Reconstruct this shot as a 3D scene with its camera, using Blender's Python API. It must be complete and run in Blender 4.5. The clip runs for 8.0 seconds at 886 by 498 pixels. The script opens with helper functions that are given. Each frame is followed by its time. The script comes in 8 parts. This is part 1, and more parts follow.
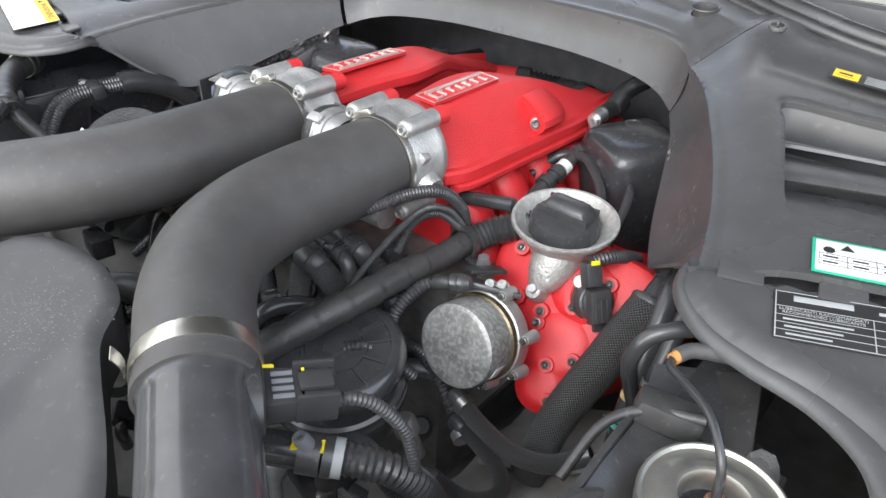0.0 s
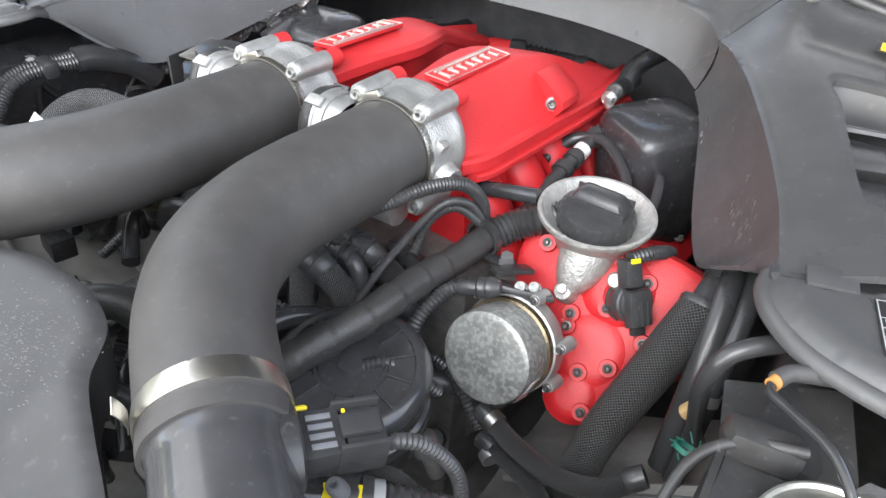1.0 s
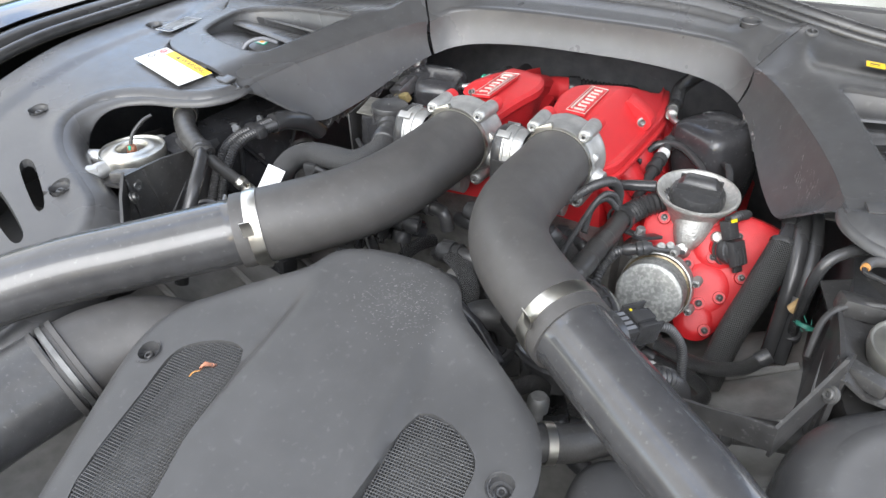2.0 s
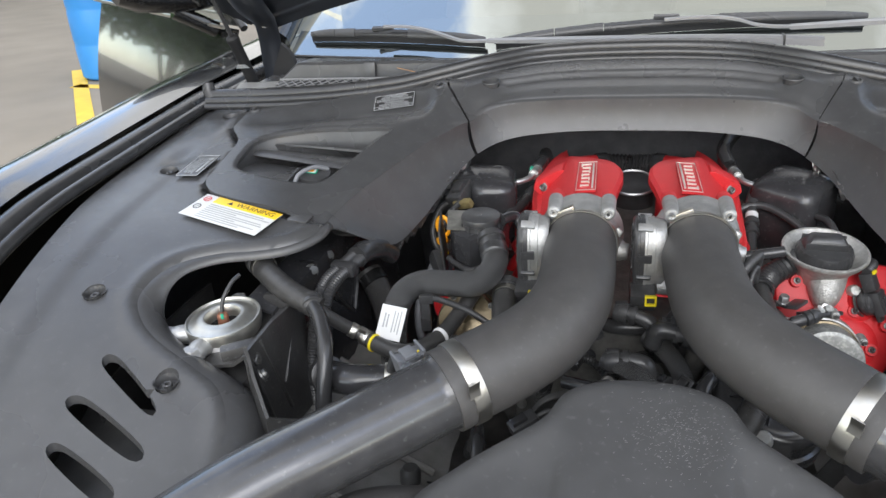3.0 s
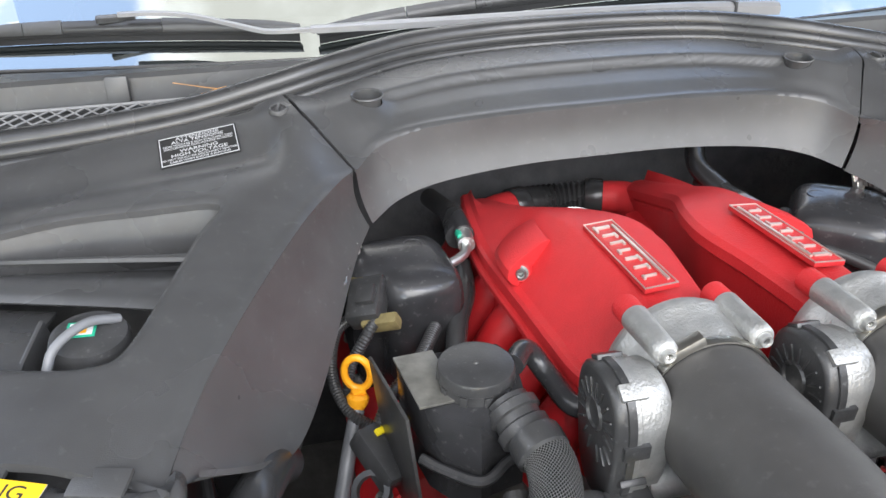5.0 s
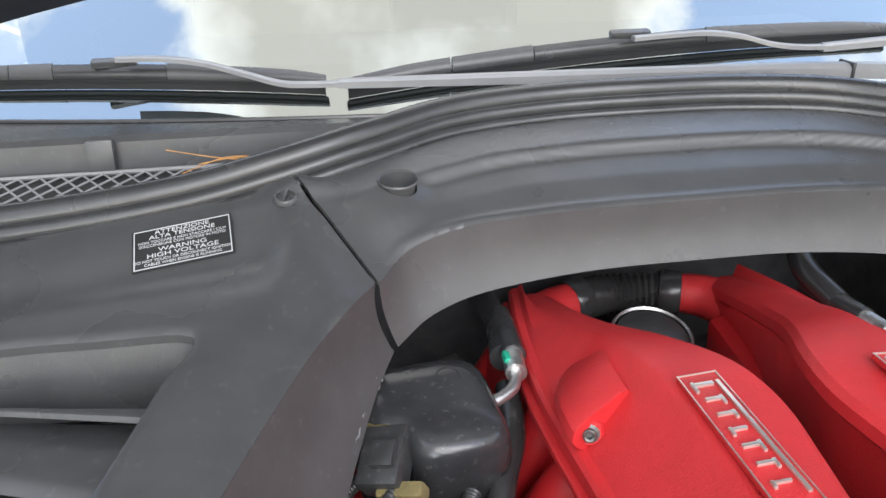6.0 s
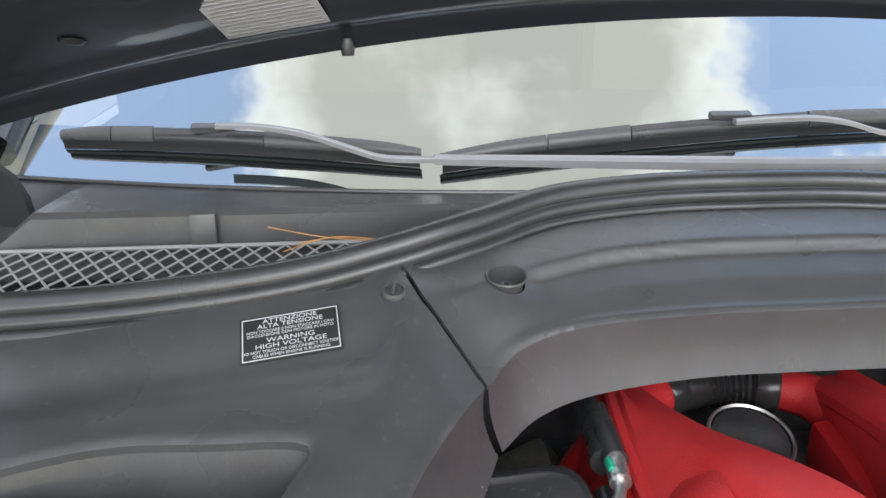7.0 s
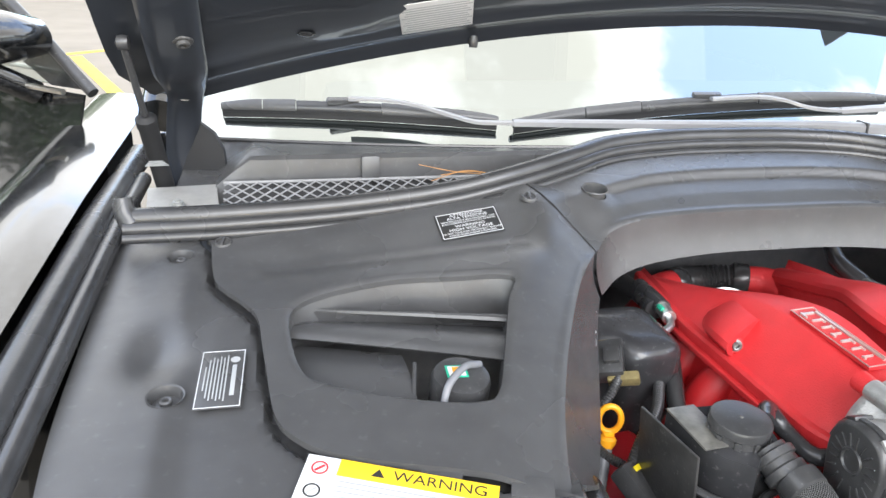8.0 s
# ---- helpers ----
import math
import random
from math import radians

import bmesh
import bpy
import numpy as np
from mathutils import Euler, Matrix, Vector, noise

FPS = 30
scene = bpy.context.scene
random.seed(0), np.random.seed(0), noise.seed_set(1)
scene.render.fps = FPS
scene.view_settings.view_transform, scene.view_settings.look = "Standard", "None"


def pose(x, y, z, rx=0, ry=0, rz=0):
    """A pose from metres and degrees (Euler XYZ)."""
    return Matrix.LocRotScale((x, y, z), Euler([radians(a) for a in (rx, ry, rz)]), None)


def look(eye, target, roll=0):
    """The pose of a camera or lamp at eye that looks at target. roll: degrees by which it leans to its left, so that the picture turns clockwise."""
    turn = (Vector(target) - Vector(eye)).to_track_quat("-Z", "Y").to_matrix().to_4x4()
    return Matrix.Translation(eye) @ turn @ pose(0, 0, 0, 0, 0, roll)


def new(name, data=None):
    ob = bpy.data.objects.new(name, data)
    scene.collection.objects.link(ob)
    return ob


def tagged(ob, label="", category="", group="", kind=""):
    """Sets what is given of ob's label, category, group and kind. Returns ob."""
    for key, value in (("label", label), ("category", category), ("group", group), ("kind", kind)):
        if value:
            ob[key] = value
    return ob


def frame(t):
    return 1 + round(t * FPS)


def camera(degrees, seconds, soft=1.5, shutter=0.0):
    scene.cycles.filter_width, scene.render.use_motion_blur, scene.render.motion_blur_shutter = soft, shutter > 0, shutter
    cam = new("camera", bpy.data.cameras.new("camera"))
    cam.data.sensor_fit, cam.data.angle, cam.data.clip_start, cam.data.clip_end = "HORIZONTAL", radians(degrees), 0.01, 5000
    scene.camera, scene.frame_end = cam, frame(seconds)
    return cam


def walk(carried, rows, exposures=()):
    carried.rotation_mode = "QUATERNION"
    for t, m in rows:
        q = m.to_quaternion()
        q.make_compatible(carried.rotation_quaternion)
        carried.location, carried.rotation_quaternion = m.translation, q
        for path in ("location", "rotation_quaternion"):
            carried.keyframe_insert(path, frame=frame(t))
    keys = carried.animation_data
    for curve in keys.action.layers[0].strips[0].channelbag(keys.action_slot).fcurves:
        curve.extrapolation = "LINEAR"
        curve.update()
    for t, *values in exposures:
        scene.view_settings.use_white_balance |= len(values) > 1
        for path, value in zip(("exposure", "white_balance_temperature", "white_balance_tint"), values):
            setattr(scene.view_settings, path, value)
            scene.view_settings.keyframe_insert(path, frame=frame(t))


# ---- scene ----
cam = camera(60.7, 8.0)
PATH = [
    (0, (0.58, -0.616, 1.24), (-0.426, 0.788, 0.232), 3.8),
    (0.5, (0.552, -0.583, 1.216), (-0.342, 0.845, 0.138), 5.3),
    (1, (0.47, -0.586, 1.215), (-0.395, 0.869, 0.15), 5.2),
    (1.5, (0.413, -0.672, 1.295), (-0.432, 0.813, 0.256), 3.3),
    (2, (0.359, -0.992, 1.319), (-0.388, 0.576, 0.326), 1.7),
    (2.2, (0.296, -1.057, 1.344), (-0.396, 0.551, 0.376), 1.2),
    (3.3, (-0.211, -0.954, 1.343), (-0.438, 0.868, 0.549), -4.2),
    (3.4, (-0.263, -0.898, 1.334), (-0.42, 0.933, 0.545), -4.2),
    (3.5, (-0.282, -0.855, 1.313), (-0.398, 0.975, 0.513), -4.9),
    (4, (-0.309, -0.748, 1.241), (-0.136, 0.999, 0.284), -3.6),
    (4.25, (-0.323, -0.675, 1.235), (-0.054, 1.028, 0.242), -3.4),
    (4.5, (-0.339, -0.603, 1.233), (0.011, 1.123, 0.284), -3.2),
    (5, (-0.346, -0.439, 1.244), (0.015, 1.324, 0.373), -2.1),
    (5.2, (-0.339, -0.387, 1.249), (0.007, 1.387, 0.394), -1.6),
    (6.3, (-0.311, -0.214, 1.264), (-0.068, 1.6, 0.458), -0.9),
    (6.5, (-0.316, -0.2, 1.281), (-0.091, 1.635, 0.517), -0.5),
    (7, (-0.363, -0.207, 1.303), (-0.198, 1.635, 0.541), 0.2),
    (7.5, (-0.456, -0.337, 1.305), (-0.238, 1.497, 0.539), 1.9),
    (7.8, (-0.58, -0.462, 1.318), (-0.249, 1.364, 0.573), 2.6),
    (8, (-0.65, -0.521, 1.332), (-0.256, 1.291, 0.583), 2.0),
]
EXPOSURE = [(0, 0.55), (0.5, 0.8), (1, 0.8), (1.5, 0.75), (2, 0.6), (3.5, -0.2), (4, 0.22), (4.5, 0.58), (5, 0.5), (6.3, 0.2), (7, 0.08), (7.5, 0.37), (8, 0.80)]
walk(cam, [(t, look(eye, target, roll)) for t, eye, target, roll in PATH], EXPOSURE)

# ---- world, sun ----
world = bpy.data.worlds.new("sky")
scene.world = world
world.use_nodes = True
wn, wl = world.node_tree.nodes, world.node_tree.links
wn.clear()
w_out, w_bg = wn.new("ShaderNodeOutputWorld"), wn.new("ShaderNodeBackground")
w_sky, w_map = wn.new("ShaderNodeTexSky"), wn.new("ShaderNodeTexCoord")
w_noise, w_ramp, w_mix = wn.new("ShaderNodeTexNoise"), wn.new("ShaderNodeValToRGB"), wn.new("ShaderNodeMix")
w_sky.sky_type, w_sky.sun_disc = "NISHITA", False
w_sky.sun_elevation, w_sky.sun_rotation = radians(31), radians(173)
w_noise.inputs["Scale"].default_value, w_noise.inputs["Detail"].default_value = 2.6, 9.0
w_noise.inputs["Roughness"].default_value = 0.58
w_mix.data_type = "RGBA"


def sky_math(op, a, b):
    k = wn.new("ShaderNodeMath")
    k.operation = op
    for i, v in enumerate((a, b)):
        if isinstance(v, (int, float)):
            k.inputs[i].default_value = v
        else:
            wl.new(v, k.inputs[i])
    return k.outputs[0]


def cloud_bank(toward, inner, outer, amount):
    """More (or less) cloud round one direction of the sky, falling off between two angles."""
    dot, soft = wn.new("ShaderNodeVectorMath"), wn.new("ShaderNodeMapRange")
    dot.operation, soft.interpolation_type = "DOT_PRODUCT", "SMOOTHSTEP"
    dot.inputs[1].default_value = Vector(toward).normalized()
    wl.new(w_map.outputs["Generated"], dot.inputs[0])
    wl.new(dot.outputs["Value"], soft.inputs["Value"])
    soft.inputs["From Min"].default_value, soft.inputs["From Max"].default_value = math.cos(radians(outer)), math.cos(radians(inner))
    soft.inputs["To Max"].default_value = amount
    return soft.outputs["Result"]


wl.new(w_map.outputs["Generated"], w_noise.inputs["Vector"])
cloud = w_noise.outputs["Fac"]
for bank in (((0.06, 0.45, 0.89), 12, 23, 0.20), ((0.60, 0.47, 0.66), 4, 13, -0.10), ((-0.33, 0.40, 0.85), 6, 14, -0.20)):
    cloud = sky_math("ADD", cloud, cloud_bank(*bank))
w_ramp.color_ramp.elements[0].position, w_ramp.color_ramp.elements[1].position = 0.42, 0.50
w_ramp.color_ramp.elements[0].color = (0.20, 0.20, 0.20, 1)
w_tone = wn.new("ShaderNodeValToRGB")
w_tone.color_ramp.elements[0].position, w_tone.color_ramp.elements[1].position = 0.47, 0.66
w_tone.color_ramp.elements[0].color, w_tone.color_ramp.elements[1].color = (0.90, 0.90, 0.90, 1), (0.50, 0.487, 0.46, 1)
w_lift, w_blue = wn.new("ShaderNodeVectorMath"), wn.new("ShaderNodeVectorMath")
w_lift.operation, w_blue.operation = "SCALE", "MULTIPLY"
w_lift.inputs["Scale"].default_value = 9.6
w_blue.inputs[1].default_value = (2.88, 2.96, 3.10)
w_bg.inputs["Strength"].default_value = 0.27
wl.new(cloud, w_ramp.inputs["Fac"])
wl.new(w_ramp.outputs["Color"], w_mix.inputs["Factor"])
wl.new(cloud, w_tone.inputs["Fac"])
wl.new(w_tone.outputs["Color"], w_lift.inputs[0])
wl.new(w_lift.outputs["Vector"], w_mix.inputs["B"])
wl.new(w_sky.outputs["Color"], w_blue.inputs[0])
wl.new(w_blue.outputs["Vector"], w_mix.inputs["A"])
wl.new(w_mix.outputs["Result"], w_bg.inputs["Color"])
wl.new(w_bg.outputs["Background"], w_out.inputs["Surface"])
sun = new("sun", bpy.data.lights.new("sun", "SUN"))
sun.data.energy, sun.data.angle, sun.data.color = 1.85, radians(36), (0.97, 0.98, 1.0)
sun.matrix_basis = look((0.8, -6.5, 3.9), (0, 0, 0))


# ---- materials ----
def mat(name, base, rough=0.5, metal=0.0, scale=60.0, vary=0.25, bump=0.1, bump_scale=400.0, coat=0.0, spots=0.0, spot_color=(0.6, 0.6, 0.58), spec=0.5, spot_from=0.62):
    """A surface with variation at two scales, fine relief and, if spots is set, dust or wear."""
    m = bpy.data.materials.new(name)
    m.use_nodes = True
    n, l = m.node_tree.nodes, m.node_tree.links
    b = n["Principled BSDF"]
    b.inputs["Metallic"].default_value = metal
    b.inputs["Coat Weight"].default_value = coat
    b.inputs["Coat Roughness"].default_value = 0.04
    b.inputs["Specular IOR Level"].default_value = spec
    co = n.new("ShaderNodeTexCoord")
    big, fine = n.new("ShaderNodeTexNoise"), n.new("ShaderNodeTexNoise")
    big.inputs["Scale"].default_value, big.inputs["Detail"].default_value = scale * 0.15, 5.0
    fine.inputs["Scale"].default_value, fine.inputs["Detail"].default_value = scale, 4.0
    add, ramp = n.new("ShaderNodeMix"), n.new("ShaderNodeMapRange")
    ramp.inputs["From Min"].default_value, ramp.inputs["From Max"].default_value = 0.3, 0.7
    ramp.inputs["To Min"].default_value, ramp.inputs["To Max"].default_value = 1 - vary, 1 + vary
    mul = n.new("ShaderNodeVectorMath")
    mul.operation = "SCALE"
    mul.inputs[0].default_value = base
    for t in (big, fine):
        l.new(co.outputs["Object"], t.inputs["Vector"])
    l.new(big.outputs["Fac"], add.inputs["A"])
    l.new(fine.outputs["Fac"], add.inputs["B"])
    add.inputs["Factor"].default_value = 0.5
    l.new(add.outputs["Result"], ramp.inputs["Value"])
    l.new(ramp.outputs["Result"], mul.inputs["Scale"])
    out = mul.outputs["Vector"]
    if spots:
        sp, sr, mx = n.new("ShaderNodeTexNoise"), n.new("ShaderNodeMapRange"), n.new("ShaderNodeMix")
        sp.inputs["Scale"].default_value, sp.inputs["Detail"].default_value = scale * 4, 6.0
        sr.inputs["From Min"].default_value, sr.inputs["From Max"].default_value = spot_from, spot_from + 0.13
        sr.inputs["To Max"].default_value = spots
        mx.data_type = "RGBA"
        mx.inputs["B"].default_value = (*spot_color, 1)
        l.new(co.outputs["Object"], sp.inputs["Vector"])
        l.new(sp.outputs["Fac"], sr.inputs["Value"])
        l.new(sr.outputs["Result"], mx.inputs["Factor"])
        l.new(out, mx.inputs["A"])
        out = mx.outputs["Result"]
    l.new(out, b.inputs["Base Color"])
    rr = n.new("ShaderNodeMapRange")
    rr.inputs["To Min"].default_value, rr.inputs["To Max"].default_value = max(0.02, rough - 0.08), min(1.0, rough + 0.08)
    l.new(big.outputs["Fac"], rr.inputs["Value"])
    l.new(rr.outputs["Result"], b.inputs["Roughness"])
    if bump:
        bn, bp = n.new("ShaderNodeTexNoise"), n.new("ShaderNodeBump")
        bn.inputs["Scale"].default_value, bn.inputs["Detail"].default_value = bump_scale, 3.0
        bp.inputs["Strength"].default_value, bp.inputs["Distance"].default_value = bump, 0.002
        l.new(co.outputs["Object"], bn.inputs["Vector"])
        l.new(bn.outputs["Fac"], bp.inputs["Height"])
        l.new(bp.outputs["Normal"], b.inputs["Normal"])
    return m


def braid(name, base, light, turns=16, along=260.0, rough=0.5):
    """Woven sleeving over a hose: two crossed sets of threads, on the hose's own lengthwise and roundwise measure."""
    m = bpy.data.materials.new(name)
    m.use_nodes = True
    n, l = m.node_tree.nodes, m.node_tree.links
    b = n["Principled BSDF"]
    b.inputs["Roughness"].default_value = rough
    uv, sep = n.new("ShaderNodeUVMap"), n.new("ShaderNodeSeparateXYZ")
    uv.uv_map = "UVMap"
    l.new(uv.outputs["UV"], sep.inputs["Vector"])

    def calc(op, a, c):
        k = n.new("ShaderNodeMath")
        k.operation = op
        for i, v in enumerate((a, c)):
            if isinstance(v, (int, float)):
                k.inputs[i].default_value = v
            else:
                l.new(v, k.inputs[i])
        return k.outputs[0]
    u = calc("MULTIPLY", sep.outputs["X"], turns * 2 * math.pi)
    v = calc("MULTIPLY", sep.outputs["Y"], along * 2 * math.pi)
    s1 = calc("SINE", calc("ADD", u, v), 0)
    s2 = calc("SINE", calc("SUBTRACT", u, v), 0)
    h = calc("MAXIMUM", s1, s2)
    mx = n.new("ShaderNodeMix")
    mx.data_type = "RGBA"
    mx.inputs["A"].default_value, mx.inputs["B"].default_value = (*base, 1), (*light, 1)
    l.new(calc("POWER", calc("MAXIMUM", h, 0.0), 6.0), mx.inputs["Factor"])
    l.new(mx.outputs["Result"], b.inputs["Base Color"])
    bp = n.new("ShaderNodeBump")
    bp.inputs["Strength"].default_value, bp.inputs["Distance"].default_value = 0.9, 0.0015
    l.new(h, bp.inputs["Height"])
    l.new(bp.outputs["Normal"], b.inputs["Normal"])
    return m


COVER = mat("moulded grey-black plastic", (0.062, 0.062, 0.063), 0.27, scale=30, vary=0.16, bump=0.16, bump_scale=1400, spots=0.025)
COVER_DUSTY = mat("dusty moulded plastic", (0.056, 0.056, 0.057), 0.46, scale=30, vary=0.16, bump=0.14, bump_scale=1500, spots=0.04, spec=0.34)
HOSE = mat("matt black rubber", (0.060, 0.0575, 0.056), 0.52, scale=40, vary=0.24, bump=0.10, bump_scale=1100, spots=0.03)
AIRPIPE = mat("dusty black painted pipe", (0.048, 0.048, 0.050), 0.24, scale=40, vary=0.3, bump=0.04, bump_scale=300, coat=0.40, spots=0.05)
RUBBER = mat("worn black hose rubber", (0.040, 0.039, 0.038), 0.40, scale=50, vary=0.3, bump=0.22, bump_scale=420, spots=0.05)
SEAL = mat("black sealing rubber", (0.036, 0.036, 0.037), 0.26, scale=40, bump=0.08)
BLACK = mat("black engine plastic", (0.042, 0.042, 0.043), 0.30, scale=60, vary=0.35, bump=0.1, bump_scale=700, spots=0.10)
GLOSSY = mat("smooth black plastic pipe", (0.034, 0.034, 0.036), 0.20, scale=40, vary=0.3, bump=0.04, bump_scale=300, spots=0.08)
DARK = mat("dark oily metal", (0.075, 0.074, 0.072), 0.42, metal=0.1, scale=40, vary=0.4, bump=0.2, bump_scale=200)
RED = mat("red crackle paint", (0.56, 0.024, 0.028), 0.50, scale=50, vary=0.10, bump=0.45, bump_scale=620, spec=0.5)
RED_DARK = mat("red painted casting", (0.52, 0.017, 0.021), 0.42, scale=60, vary=0.14, bump=0.22, bump_scale=800, spec=0.45)
ALU = mat("sand-cast aluminium", (0.47, 0.47, 0.46), 0.46, metal=0.75, scale=80, vary=0.25, bump=0.40, bump_scale=420)
ALU_BRIGHT = mat("bright machined aluminium", (0.52, 0.52, 0.52), 0.34, metal=0.85, scale=80, vary=0.12, bump=0.12, bump_scale=500)
STEEL = mat("brushed steel band", (0.60, 0.58, 0.53), 0.32, metal=1.0, scale=90, vary=0.1, bump=0.06)
ZINC = mat("mottled zinc plating", (0.24, 0.245, 0.235), 0.44, metal=0.45, scale=55, vary=0.55, bump=0.10, bump_scale=260, spots=0.45, spot_color=(0.50, 0.50, 0.47), spot_from=0.47)
BOLT = mat("dull steel bolt", (0.17, 0.17, 0.165), 0.42, metal=0.8, scale=120, vary=0.3, bump=0.2, bump_scale=400)
SATIN = mat("satin grey wiper arm", (0.30, 0.30, 0.305), 0.32, metal=0.4, scale=40, vary=0.1, bump=0.05)
CAST_ROUGH = mat("pitted cast aluminium", (0.47, 0.465, 0.44), 0.45, metal=0.6, scale=140, vary=0.35, bump=0.8, bump_scale=380)
DOME = mat("satin plated steel", (0.56, 0.55, 0.50), 0.34, metal=0.9, scale=70, vary=0.22, bump=0.08, bump_scale=500)
BRONZE = mat("tarnished bronze casting", (0.15, 0.12, 0.075), 0.26, metal=0.7, scale=45, vary=0.75, bump=0.15, bump_scale=250)
COPPER = mat("corroded copper stud", (0.36, 0.16, 0.10), 0.5, metal=0.6, scale=200, vary=0.3, bump=0.3)
PAINT = mat("dusty black gloss car paint", (0.006, 0.0065, 0.007), 0.20, scale=40, bump=0.06, bump_scale=45, coat=0.8, spots=0.20, spot_color=(0.10, 0.10, 0.10), spot_from=0.50)
HOODPAINT = mat("dark blue-black hood inner paint", (0.020, 0.023, 0.029), 0.30, scale=15, vary=0.2, bump=0.05, bump_scale=60, coat=0.5)
# thread crests of BRAID are coloured pale to paint glints on black weave
BRAID = braid("woven black sleeve", (0.012, 0.012, 0.012), (0.22, 0.22, 0.22), turns=46, along=320, rough=0.26)
BRAID_GREY = braid("woven silver-black sleeve", (0.016, 0.016, 0.016), (0.13, 0.13, 0.128), turns=36, along=330, rough=0.36)
WHITE = mat("white label paper", (0.64, 0.64, 0.63), 0.45, scale=40, vary=0.05, bump=0.0)
YELLOW = mat("yellow print", (0.86, 0.55, 0.02), 0.45, scale=40, vary=0.05, bump=0.0)
INK = mat("black print", (0.02, 0.02, 0.02), 0.5, scale=40, vary=0.1, bump=0.0)
SILVER_INK = mat("silver print", (0.55, 0.56, 0.57), 0.4, scale=60, vary=0.1, bump=0.0)
GREY_INK = mat("grey print", (0.33, 0.34, 0.34), 0.5, scale=60, vary=0.1, bump=0.0)
GREEN = mat("green print", (0.02, 0.36, 0.22), 0.4, scale=60, vary=0.1, bump=0.0)
TEAL = mat("faded teal plastic", (0.02, 0.15, 0.11), 0.5, scale=60, vary=0.2, bump=0.0)
ORANGE = mat("orange plastic", (0.85, 0.36, 0.015), 0.38, scale=60, vary=0.12, bump=0.05)
YPLASTIC = mat("yellow plastic clip", (0.78, 0.62, 0.02), 0.4, scale=60, vary=0.1, bump=0.0)
GREYPLUG = mat("grey connector plastic", (0.155, 0.160, 0.172), 0.42, scale=60, vary=0.1, bump=0.08)
BADGE = mat("satin silver letters", (0.74, 0.72, 0.66), 0.32, metal=0.8, scale=100, vary=0.08, bump=0.05)
FOIL = mat("crumpled foil wrap", (0.60, 0.60, 0.58), 0.3, metal=0.9, scale=120, vary=0.4, bump=1.0, bump_scale=160)
BLUE = mat("blue painted plastic", (0.03, 0.22, 0.55), 0.45, scale=3, vary=0.1, bump=0.0)
GROUND = mat("pale worn concrete", (0.22, 0.19, 0.15), 0.85, scale=1.5, vary=0.2, bump=0.3, bump_scale=40)
LINE = mat("worn yellow road paint", (0.70, 0.46, 0.05), 0.7, scale=6, vary=0.2, bump=0.1)
LEAF = mat("roadside foliage", (0.06, 0.11, 0.03), 0.6, scale=8, vary=0.5, bump=0.2)
GALV = mat("dusty galvanised plate", (0.26, 0.255, 0.24), 0.6, scale=60, vary=0.2, bump=0.15)
STRAW = mat("dry orange-brown needles", (0.50, 0.24, 0.07), 0.6, scale=100, vary=0.3, bump=0.1)
FLECK = mat("pale dust in scratches", (0.20, 0.20, 0.195), 0.8, scale=100, vary=0.3, bump=0.0)
MESHGREY = mat("dusty grey plastic mesh", (0.23, 0.23, 0.23), 0.55, scale=60, vary=0.2, bump=0.1)
# kept pale so floor, front wall and gap panels lift the bay's dark gaps
UNDERTRAY = mat("pale grey undertray", (0.22, 0.215, 0.205), 0.7, scale=30, vary=0.4, bump=0.3, bump_scale=120)
CASTING = mat("dull oily cast aluminium", (0.16, 0.155, 0.145), 0.5, metal=0.35, scale=60, vary=0.5, bump=0.5, bump_scale=260)
TOWER = mat("dusty black painted steel", (0.046, 0.045, 0.044), 0.36, scale=40, vary=0.45, bump=0.12, bump_scale=300, spots=0.12)
INSULATION = mat("black felt firewall insulation", (0.085, 0.085, 0.090), 0.8, scale=40, vary=0.4, bump=0.5, bump_scale=120)
PLATE = mat("worn dusty bracket steel", (0.20, 0.195, 0.175), 0.42, metal=0.35, scale=55, vary=0.65, bump=0.15, bump_scale=300)
TRIM_BEIGE = mat("pale beige leather", (0.20, 0.16, 0.115), 0.6, scale=30, vary=0.1, bump=0.2, bump_scale=300)
BLANK = mat("opaque dark cabin blank", (0.05, 0.05, 0.05), 0.45, scale=20, vary=0.1, bump=0.0)
DASHTOP = mat("grey dashboard top skin", (0.085, 0.085, 0.087), 0.6, scale=60, vary=0.15, bump=0.2, bump_scale=500)
DASH = mat("black dashboard", (0.012, 0.012, 0.013), 0.7, scale=30, bump=0.1)
FOILFELT = mat("black felt speckled with torn foil", (0.035, 0.035, 0.036), 0.5, scale=55, vary=0.4, bump=0.9, bump_scale=220, spots=0.5, spot_color=(0.36, 0.36, 0.35), spot_from=0.54)
FOAM = mat("dirty yellow foam", (0.17, 0.135, 0.055), 0.8, scale=120, vary=0.4, bump=0.4, bump_scale=500)
PUTTY = mat("dried brown putty", (0.45, 0.30, 0.14), 0.7, scale=100, vary=0.3, bump=0.4)


